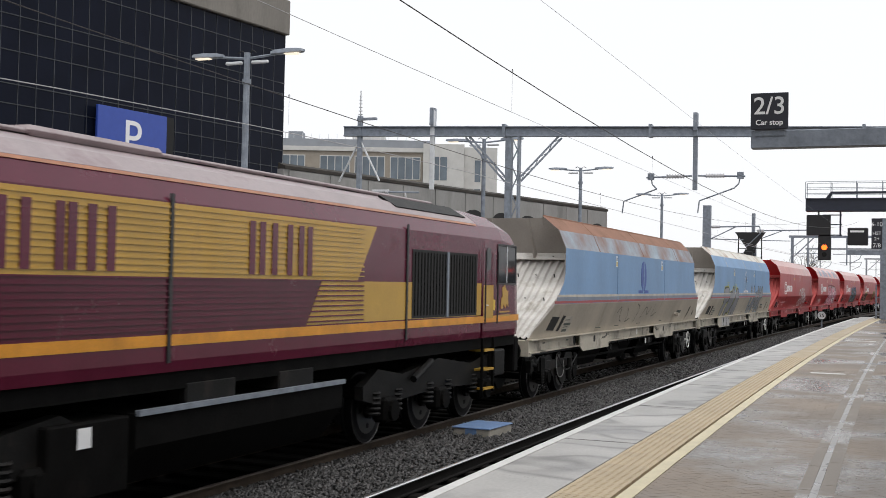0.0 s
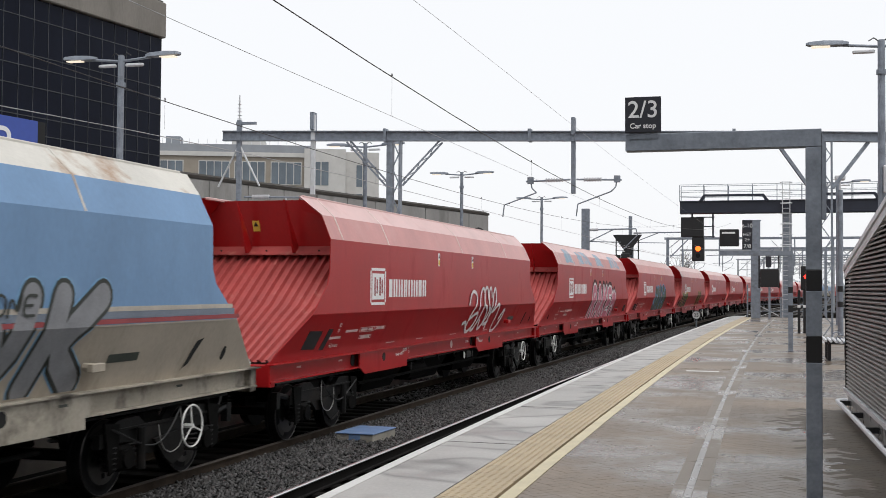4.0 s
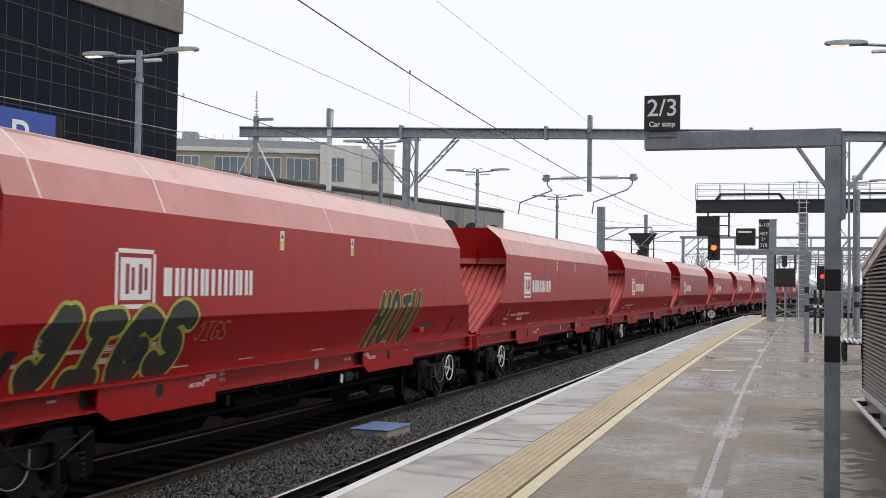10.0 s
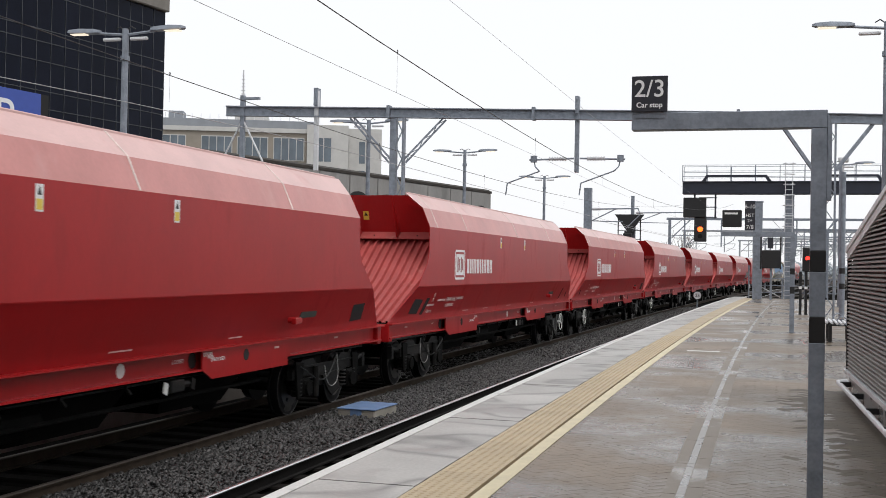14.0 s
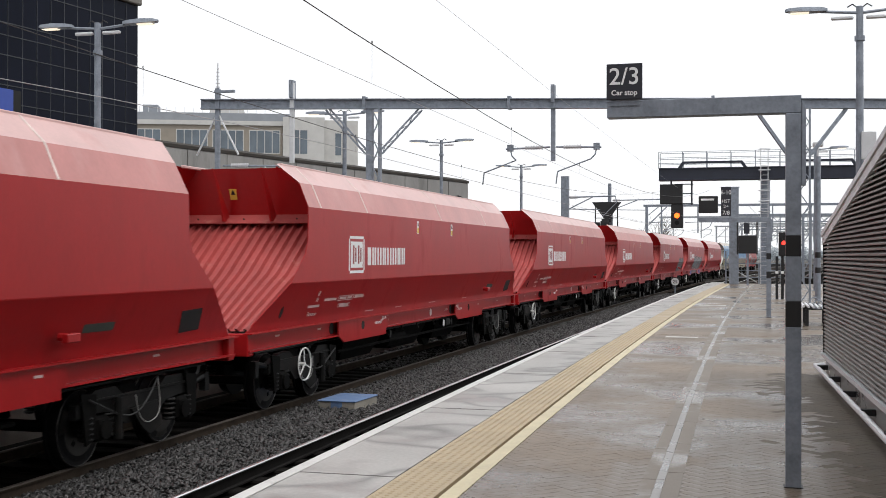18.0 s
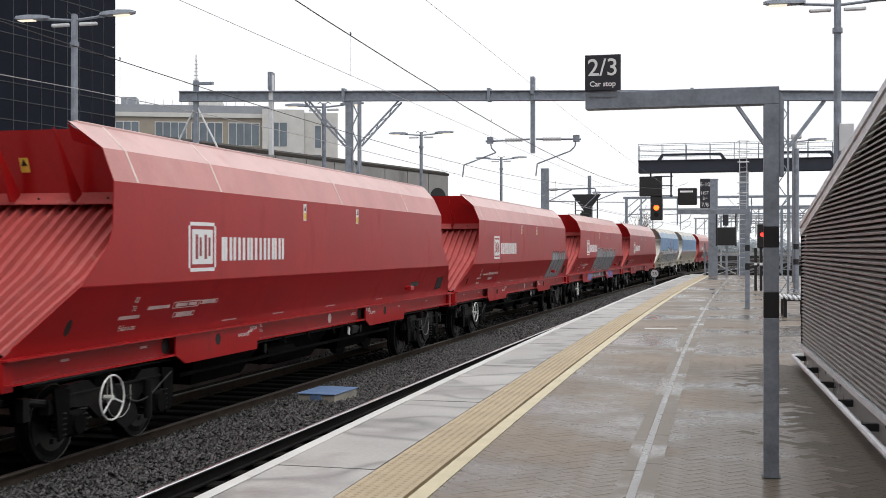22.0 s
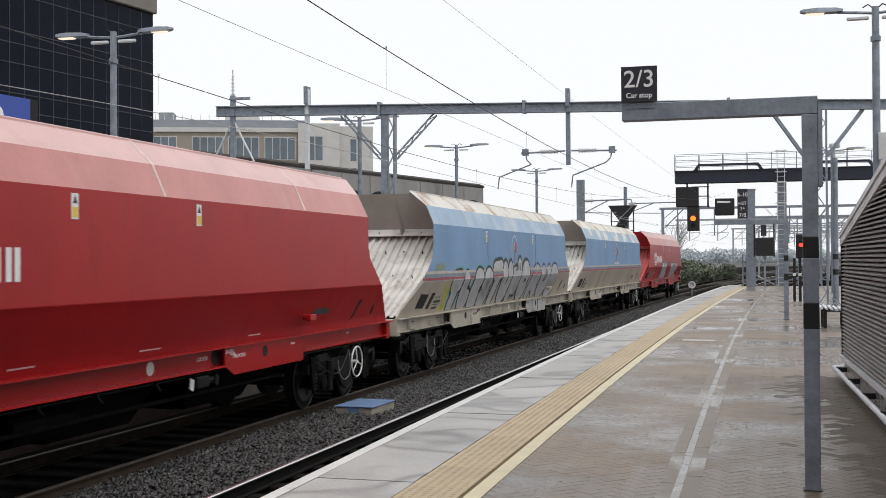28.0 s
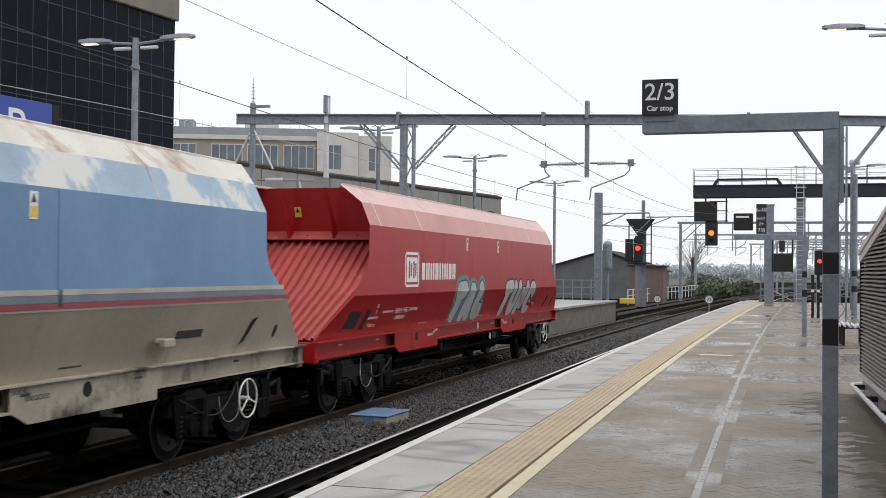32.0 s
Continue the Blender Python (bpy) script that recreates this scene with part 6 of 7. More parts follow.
def signal_gantry():
    """The dark plate-girder gantry over the tracks, with rails, a ladder and signal heads."""
    th = thing("signal_gantry", pose(0, 76.0, 0), "dark steel signal gantry with pale handrails and a ladder", "gantry")
    x0, x1, z0, z1 = -6.1, 12.0, 6.5, 7.2
    part("girder", bx(B(), x0, x1, -0.5, -0.44, z0, z1), M_NAVY, th)
    part("girder", bx(B(), x0, x1, 0.44, 0.5, z0, z1), M_NAVY, th)
    part("deck", bx(B(), x0, x1, -0.6, 0.6, z1 + 0.002, z1 + 0.05), M_NAVY, th)
    part("bottom_plate", bx(B(), x0, x1, -0.6, 0.6, z0 - 0.04, z0 - 0.002), M_NAVY, th)
    for y in (-0.58, 0.58):
        for z in (7.55, 7.9, 8.28):
            part("handrail", rod(B(), (x0, y, z), (x1, y, z), 0.015, 6), M_GALV, th)
        for i in range(13):
            x = x0 + i * 1.5
            part("rail_post", rod(B(), (x, y, z1), (x, y, 8.28), 0.025, 6), M_GALV, th)
    for a, b in ((-3.4 - 1.5, -0.6), (2.0, 6.0)):
        bm = plate(B(), [(a, -0.62, 7.25), (a + 0.25, -0.62, 7.25), (a + 0.4, -0.62, 7.5), (b - 0.4, -0.62, 7.5), (b - 0.25, -0.62, 7.25), (b, -0.62, 7.25), (b - 0.3, -0.62, 7.65), (a + 0.3, -0.62, 7.65)], (0, 0.08, 0))
        part("cable_trough", bm, M_NAVY, th)
    # column with ladder
    for x in (0.5, 9.0):
        bm = bx(B(), x - 0.28, x + 0.28, -0.3, 0.3, -1.2, z0 - 0.05)
        cl = part("column", bm, M_GALV, th, "grey box column")
        for s in (-1, 1) if x > 1 else ():
            part("haunch", plate(B(), [(x + s * 0.36, -0.2, 6.45), (x + s * 0.9, -0.2, 6.45), (x + s * 0.36, -0.2, 5.7)], (0, 0.4, 0)), M_NAVY, cl)
    for s in (-0.22, 0.22):
        part("ladder_rail", bx(B(), 0.45 + s - 0.025, 0.45 + s + 0.025, -0.72, -0.66, -1.1, 8.4), M_GALVL, th)
    for i in range(28):
        part("ladder_rung", rod(B(), (0.23, -0.69, -0.8 + i * 0.3), (0.67, -0.69, -0.8 + i * 0.3), 0.015, 6), M_GALVL, th)
    for i in range(7):
        part("ladder_hoop", torus(B(), (0.45, -1.0, 4.4 + i * 0.65), (0, 0, 1), 0.36, 0.02, 14, 4), M_GALVL, th)
    # hangers and signal heads
    for x, zl in ((-5.35, 5.2), (-4.05, 4.9)):
        part("hanger", bx(B(), x - 0.05, x + 0.05, -0.1, 0.1, zl, z0 - 0.05), M_NAVY, th)
    for z in (4.95, 5.6, 6.2):
        part("hanger_bar", bx(B(), -5.1, -3.95, -0.04, 0.04, z, z + 0.06), M_NAVY, th)
    part("route_indicator", bx(B(), -6.05, -4.62, -0.35, 0.1, 4.95, 6.22, 0.03), M_BLACK, th, "black junction indicator plate")
    hd0 = part("signal_head", bx(B(), -5.35, -4.58, -0.3, 0.1, 3.4, 4.95, 0.04), M_BLACK, th, "black signal head")
    part("lit_aspect", rod(B(), (-4.97, -0.34, 4.2), (-4.97, -0.302, 4.2), 0.17, 16), M_LITAMB, hd0, "lit orange-red aspect")
    part("signal_hood", rod(B(), (-4.97, -0.6, 4.42), (-4.97, -0.3, 4.42), 0.08, 8), M_BLACK, hd0)
    part("lower_lens", rod(B(), (-4.97, -0.32, 3.75), (-4.97, -0.301, 3.75), 0.15, 14), M_GLASSD, hd0)
    part("hanger", bx(B(), 11.2, 11.4, -0.1, 0.1, 5.4, 6.45), M_NAVY, th)
    part("signal_head", bx(B(), 10.9, 11.7, -0.3, 0.1, 4.6, 5.7, 0.04), M_BLACK, th)


M_GLASSD = mat("dark lens glass", (0.02, 0.02, 0.02), 0.1, 0, 2, 0.1, 0.0)
signal_gantry()


def left_signal():
    th = thing("junction_signal", pose(-11.35, 89.4, -1.1), "black junction signal with a lit red light on a grey post", "signal")
    part("post", bx(B(), -0.2, 0.2, -0.12, 0.12, 0, 4.2), M_GALV, th)
    part("ladder", bx(B(), 0.25, 0.6, 0.2, 0.26, 0, 6.6), M_GALV, th)
    bm = plate(B(), [(-0.95, -0.2, 6.85), (1.3, -0.2, 6.85), (0.35, -0.2, 5.55), (0.0, -0.2, 5.55)], (0, 0.2, 0))
    part("indicator_plate", bm, M_BLACK, th, "black funnel-shaped indicator")
    hd0 = part("signal_head", bx(B(), -0.28, 0.38, -0.4, 0.0, 3.55, 5.4, 0.04), M_BLACK, th)
    part("lit_aspect", rod(B(), (0.04, -0.45, 4.6), (0.04, -0.402, 4.6), 0.19, 16), M_LITRED, hd0, "lit red aspect")
    part("signal_hood", rod(B(), (0.04, -0.7, 4.83), (0.04, -0.4, 4.83), 0.08, 8), M_BLACK, hd0)
    for x in (-0.7, 1.0):
        part("cage_post", bx(B(), x - 0.04, x + 0.04, -0.05, 0.05, 3.5, 6.8), M_BLACK, th)
    part("cage_base", bx(B(), -0.75, 1.05, -0.3, 0.3, 3.4, 3.5), M_BLACK, th)
    part("neck_plate", bx(B(), -0.2, 0.55, -0.25, -0.05, 5.3, 5.56), M_BLACK, th)
    part("side_housing", bx(B(), -0.95, -0.35, -0.3, 0.1, 3.6, 5.3, 0.03), M_BLACK, th)
    for z in (4.2, 4.9, 5.6):
        part("cage_rail", bx(B(), -0.75, 1.05, -0.04, 0.04, z, z + 0.05), M_BLACK, th)
    part("yellow_box", bx(B(), -1.3, -0.2, -0.6, 0.0, 0.35, 0.75, 0.02), M_YEL, th, "yellow equipment box")
    part("foundation", bx(B(), -0.9, 1.2, -0.6, 0.6, -0.2, 0.12, 0.03), M_SLEEP, th)


left_signal()

# ---------------------------------------------------------------- buildings
M_BGLASS = mat("black curtain-wall glass", (0.007, 0.009, 0.018), 0.06, 0, 0.5, 0.3, 0.0, spec=0.06)
M_MULL = mat("dark mullion", (0.045, 0.05, 0.06), 0.4, 0.2, 2, 0.1, 0.0)
M_CONC = mat("brown-grey stained concrete", (0.2, 0.185, 0.165), 0.8, 0, 0.6, 0.2, 0.2, 12, (0.12, 0.11, 0.095), 0.55, 0.5, None, 0.2, streak=0.3)
M_CONCL = mat("mid grey concrete", (0.26, 0.255, 0.245), 0.8, 0, 0.6, 0.18, 0.2, 12, (0.14, 0.137, 0.13), 0.55, 0.4, None, 0.2, streak=0.3)
M_DROOF = mat("dark mossy roof edge", (0.035, 0.03, 0.025), 0.9, 0, 1, 0.3, 0.3)
M_FARBR = mat("far buff brick", (0.3, 0.265, 0.22), 0.8, 0, 1, 0.12, 0.0)
M_FARW = mat("far pale stone", (0.55, 0.54, 0.52), 0.8, 0, 1, 0.1, 0.0)
M_FARR = mat("far slate roof", (0.26, 0.28, 0.31), 0.7, 0, 1, 0.1, 0.0)
M_FARG = mat("far window glass", (0.12, 0.15, 0.18), 0.15, 0, 0.3, 0.4, 0.0)


def black_building():
    """The dark glass office block; its own x runs along the front, towards the far corner at 0."""
    th = thing("office_building", pose(-31.7, 55, 0, 0, 0, 82), "black glass office block with a stained concrete parapet", "building")
    tagged(th, kind="")
    L = 34.0
    # local x = along the front (far corner at 0, towards the camera negative), local y into the building
    part("core", bx(B(), -L, -0.05, 0.25, 18, -1.3, 14.8), M_VOID, th)
    part("parapet", bx(B(), -L, 0.12, -0.15, 18, 14.85, 16.75, 0.05), M_CONC, th, "stained concrete parapet")
    part("roof", bx(B(), -L, 0, 0, 18, 16.752, 16.85), M_DROOF, th)
    part("side_wall", bx(B(), -0.049, 0.0, 0.25, 18, -1.3, 14.84), M_BGLASS, th)
    zs = [14.84, 13.87, 12.2, 11.63, 10.72, 9.35, 8.53, 7.6, 6.9, 5.3, 4.4, 2.8, 1.9, 0.0, -1.3]
    nx = 30
    w = 0.93
    for i in range(nx):
        for j, (zt, zb) in enumerate(zip(zs[:-1], zs[1:])):
            if j > 9:
                continue
            x1 = -0.02 - i * w
            bm = bx(B(), x1 - w + 0.03, x1 - 0.03, 0.08, 0.11, zb + 0.03, zt - 0.03)
            part("pane", bm, M_BGLASS, th)
    for i in range(nx + 1):
        x = -0.02 - i * w
        part("mullion", bx(B(), x - 0.014, x + 0.014, 0.06, 0.1, -1.3, 14.84), M_MULL, th)
    for z in zs[1:-1]:
        part("transom", bx(B(), -0.02 - nx * w, -0.0, 0.058, 0.1, z - 0.018, z + 0.018), M_MULL, th)
    # sign
    sg = thing("parking_sign", pose(-31.7, 55, 0, 0, 0, 82), "blue parking sign with a white letter on the office front", "sign")
    part("panel", bx(B(), -13.7, -9.38, -0.35, -0.2, 6.95, 9.1, 0.02), M_BLUE, sg)
    letters("letter", "P", 2.3, pose(-11.6, -0.36, 7.05, 90, 0, 0), M_WHITE, sg, "white letter P", 0.01)
    part("red_panel", bx(B(), -13.7, -9.38, -0.34, -0.21, 5.3, 6.93, 0.02), M_REDSIGN, sg, "red lower panel with a white swoosh")
    part("white_swoosh", plate(B(), [(-12.9, -0.341, 5.5), (-12.2, -0.341, 5.5), (-10.3, -0.341, 6.35), (-10.6, -0.341, 6.5)], (0, -0.006, 0)), M_WHITE, sg)
    part("dark_jamb", bx(B(), -9.34, -8.6, -0.05, 0.05, -1.3, 9.15), M_VOID, sg)
    part("bracket", bx(B(), -12.5, -10.0, -0.2, 0.0, 7.4, 7.6), M_GALV, sg)


black_building()


def low_building():
    th = thing("station_building", pose(-19.9, 80, 0, 0, 0, 77), "long low grey concrete building with a dark sloping roof edge", "building")
    L = 33.3
    foot = [(-L, 0), (0, 0), (0, 9), (-21, 9), (-L, 0.4)]
    part("wall", plate(B(), [(a, b, -1.3) for a, b in foot], (0, 0, 8.05)), M_CONCL, th)
    bm = B()
    loft(bm, [[(x, -0.08, 6.752), (x, -0.08, 6.9), (x, 0.35, 7.05), (x, 0.38, 6.752)] for x in (-L, 0.05)])
    part("roof_edge", bm, M_DROOF, th, "dark mossy roof edge")
    part("roof", plate(B(), [(a, max(b, 0.385), 6.752) for a, b in [(-L + 0.1, 0.385), (0, 0.385), (0, 9), (-21, 9)]], (0, 0, 0.3)), M_DROOF, th)
    for i in range(11):
        part("wall_panel", bx(B(), -0.06 - i * 3 - 2.9, -0.06 - i * 3, -0.06, -0.002, 5.0, 6.7, 0.015), M_CONCL, th)
    for i in range(10):
        x = -1.6 - i * 3.1
        bm = B()
        pts = [(x - 1.15, 3.0), (x + 1.15, 3.0)] + [(x + 1.15 * math.cos(a), 5.2 + 0.62 * math.sin(a)) for a in [k * math.pi / 8 for k in range(9)]]
        plate(bm, [(a, -0.09, b) for a, b in pts], (0, 0.028, 0))
        part("arched_opening", bm, M_VOID, th, "dark arched opening")


low_building()


def far_block():
    th = thing("office_building", pose(-53.1, 150, 0, 0, 0, 22), "distant buff brick office block with long window bands", "building")
    part("brick_wing", bx(B(), -46, -10.0, 0, 14, -1.3, 19.75), M_FARBR, th)
    part("parapet_band", bx(B(), -46, -9.9, -0.25, 0.0, 19.2, 19.8), M_FARW, th)
    part("roof_storey", bx(B(), -46, -9.0, 1.2, 13, 19.8, 21.0), M_FARR, th)
    part("stone_stair_tower", bx(B(), -9.95, -4.3, -0.6, 14, -1.3, 20.4), M_FARW, th)
    part("stone_wing", bx(B(), -4.25, 0.3, 1.0, 12, -1.3, 20.2), M_FARW, th)
    part("rooftop_plant", bx(B(), -20, -15.5, 3, 8, 21.0, 22.0), M_FARW, th)
    part("rooftop_plant", bx(B(), -29, -27, 3, 6, 21.0, 22.2), M_FARR, th)
    for i in range(30):
        part("roof_rail", rod(B(), (-46 + i * 1.2, 1.3, 21.0), (-46 + i * 1.2, 1.3, 21.7), 0.03, 4), M_GALVL, th)
    for z in (3.0, 7.2, 11.4, 15.4):
        for x0 in (-42.6, -36.6, -30.4, -24.2, -19.4, -14.5):
            w = part("window", bx(B(), x0, x0 + 4.2, -0.06, 0.05, z, z + 3.2), M_FARW, th, "white-framed window band")
            for k in range(4):
                part("pane", bx(B(), x0 + 0.12 + k * 1.02, x0 + 1.02 + k * 1.02, -0.09, -0.062, z + 0.12, z + 3.08), M_FARG, w)
        for x0 in (-8.7, -7.6):
            part("stair_window", bx(B(), x0, x0 + 0.95, -0.64, -0.602, z, z + 3.2), M_FARG, th)
        part("end_window", bx(B(), -2.8, -2.0, 0.96, 0.998, z, z + 3.0), M_FARG, th)


far_block()


# ---------------------------------------------------------------- the line beyond the platforms
def mast(x, y, h, label="grey overhead line mast with a cantilever arm", arm=3.2, d=1, w=0.24):
    th = thing("overhead_line_mast", pose(x, y, -1.2), label, "mast", "overhead line masts")
    bm = bx(B(), -w, w, -0.2, 0.2, 0, h)
    part("mast_column", bm, M_GALV, th)
    part("top_arm", rod(B(), (0.24 * d, 0, h - 1.35), (d * arm, 0, h - 1.3), 0.045, 6), M_GALV, th)
    part("strut", rod(B(), (0.24 * d, 0, h - 2.1), (d * arm * 0.55, 0, h - 1.35), 0.035, 6), M_GALV, th)
    part("lower_arm", rod(B(), (0.24 * d, 0, h - 2.1), (d * arm * 0.7, 0, h - 2.15), 0.03, 6), M_GALV, th)
    part("insulator", rod(B(), (0.3 * d, 0, h - 1.35), (0.8 * d, 0, h - 1.34), 0.09, 8), M_INSUL, th)
    part("registration_arm", pipe(B(), [(d * arm, 0, h - 1.3), (d * (arm + 0.1), 0, h - 1.7), (d * arm * 0.75, 0, h - 2.6)], 0.03), M_GALV, th)
    return th


mast(-11.87, 73.6, 7.9)
mast(-11.4, 93.0, 8.6, "thin grey overhead line mast carrying a truss arm", 4.0, 1, 0.12)


# paler steel from the third portal on, the distance haze painted in
M_FARGALV = mat("haze-paled grey steel", (0.34, 0.36, 0.38), 0.6, 0.1, 2, 0.1, 0.0)


def far_portals():
    for k, (y, xa, xb, h) in enumerate(((112, -13, 14, 6.6), (128, -6, 16, 6.2), (146, -16, 20, 6.6), (168, -8, 22, 6.3), (192, -14, 26, 6.6), (222, -8, 30, 6.4), (262, -6, 36, 6.6), (310, 0, 48, 6.6))):
        c = cx(y)
        th = thing("overhead_line_portal", pose(c, y, -1.2), "distant grey portal frame over the tracks", "gantry", "distant portals")
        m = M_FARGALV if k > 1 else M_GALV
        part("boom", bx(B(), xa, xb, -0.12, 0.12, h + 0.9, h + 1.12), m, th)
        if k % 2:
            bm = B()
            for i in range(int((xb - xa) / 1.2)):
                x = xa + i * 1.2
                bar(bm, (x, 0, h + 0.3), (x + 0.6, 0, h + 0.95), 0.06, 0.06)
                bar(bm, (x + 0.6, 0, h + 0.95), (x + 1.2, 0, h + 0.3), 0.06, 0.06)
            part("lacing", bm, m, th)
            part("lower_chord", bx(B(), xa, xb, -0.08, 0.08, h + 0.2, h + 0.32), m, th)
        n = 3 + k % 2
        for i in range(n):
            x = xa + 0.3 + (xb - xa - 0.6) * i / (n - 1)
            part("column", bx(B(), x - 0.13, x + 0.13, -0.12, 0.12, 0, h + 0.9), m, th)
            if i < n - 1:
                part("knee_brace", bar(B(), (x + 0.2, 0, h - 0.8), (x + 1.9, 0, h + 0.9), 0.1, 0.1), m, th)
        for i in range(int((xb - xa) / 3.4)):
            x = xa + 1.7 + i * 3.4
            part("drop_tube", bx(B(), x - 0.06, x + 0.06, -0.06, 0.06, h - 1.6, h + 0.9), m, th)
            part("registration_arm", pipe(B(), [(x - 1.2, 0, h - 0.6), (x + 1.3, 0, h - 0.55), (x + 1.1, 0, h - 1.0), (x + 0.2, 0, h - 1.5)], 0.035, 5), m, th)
    for off in (-12.2, -1.5, 2.0, 5.6):
        wire(off, lambda y: 4.6, 0.015, "pale distant messenger wire", M_WIREG, 72, 320, 12)
        wire(off, lambda y: 3.7, 0.012, "pale distant contact wire", M_WIREG, 72, 320, 12)


far_portals()


def far_tracks():
    for off, ya, sl in ((-12.2, 72, 0.0), (-1.6, 74, 0.0), (1.9, 74, 0.0), (-5.1, 92, 0.075), (-8.6, 118, 0.07)):
        for s in (-1, 1):
            rings = []
            for i in range(31):
                y = ya + (410 - ya) * i / 30
                dx = sl * min(y - ya, 50)
                x = cx(y) + off + s * 0.75 + dx
                rings.append([(x - 0.04, y, RAIL - 0.15), (x + 0.04, y, RAIL - 0.15), (x + 0.04, y, RAIL + 0.004), (x - 0.04, y, RAIL + 0.004)])
            solo("rail", loft(B(), rings), M_RUST2, "distant running rail with a dull bright top", "rail", "", "running rails")
    for off in (-12.2, -1.6, 1.9):
        th = thing("sleeper_row", pose(0, 0, 0), "distant row of dark sleepers under the rails", "sleepers")
        bm = B()
        for i in range(130):
            y = 74 + i * 0.9
            bx(bm, cx(y) + off - 1.25, cx(y) + off + 1.25, y, y + 0.26, RAIL - 0.3, RAIL - 0.153)
        tagged(part("sleepers", bm, M_SLEEP, th), kind="stuff")
    # speed boards
    for x, y, z in ((-5.5, 82.0, -1.1), (-10.35, 94.0, -1.4)):
        th = thing("speed_board", pose(x, y, z), "small round speed board on a short post", "sign", "speed boards")
        part("post", bx(B(), -0.05, 0.05, -0.04, 0.04, 0, 0.62), M_GALV, th)
        dsc = part("disc", rod(B(), (0, -0.06, 0.92), (0, -0.03, 0.92), 0.3, 20), M_WHITE, th)
        part("ring", torus(B(), (0, -0.07, 0.92), (0, 1, 0), 0.29, 0.025, 20, 4), M_BLACK, dsc)
        letters("number", "25", 0.32, pose(0, -0.064, 0.81, 90, 0, 0), M_BLACK, dsc, "black number 25", 0.002)
    # platform end barrier, column and cabinet
    th = thing("end_barrier", pose(0, 69.3, 0), "galvanised steel barrier and gate at the platform end", "barrier")
    for i in range(9):
        x = -1.75 + i * 0.62
        part("post", bx(B(), x - 0.04, x + 0.04, -0.04, 0.04, 0, 1.9 if i in (0, 4, 5) else 1.2), M_GALV, th)
    for z in (0.35, 0.75, 1.15):
        part("rail", bx(B(), -1.75, 3.2, -0.03, 0.03, z, z + 0.05), M_GALV, th)
    part("stay", bar(B(), (0.0, 0.1, 0.1), (-1.1, 0.1, 0.7), 0.05, 0.05), M_GALVL, th)
    th = thing("steel_column", pose(-1.27, 68.2, 0), "wide grey steel column at the platform end", "column")
    part("shaft", bx(B(), -0.26, 0.26, -0.2, 0.2, 0, 5.5), M_GALV, th)
    part("cap", bx(B(), -0.3, 0.3, -0.24, 0.24, 5.5, 5.56), M_GALV, th)
    th = thing("caged_signal", pose(-0.5, 66.5, 0), "dark rear of a caged signal and screen on posts", "signal")
    part("cabinet", bx(B(), -0.5, 0.5, -0.2, 0.2, 1.75, 2.75, 0.03), M_BLACK, th)
    for x in (-0.55, 0.5):
        part("cage_post", bx(B(), x - 0.04, x + 0.04, -0.05, 0.05, 1.7, 3.6), M_BLACK, th)
    part("cage_top", bx(B(), -0.6, 0.55, -0.05, 0.05, 3.6, 3.7), M_BLACK, th)
    part("post", bx(B(), -0.06, 0.06, -0.06, 0.06, 0, 1.75), M_GALV, th)
    part("small_sign", bx(B(), -0.2, 0.1, -0.05, 0.0, 2.85, 3.45), M_SIGN, th)


far_tracks()


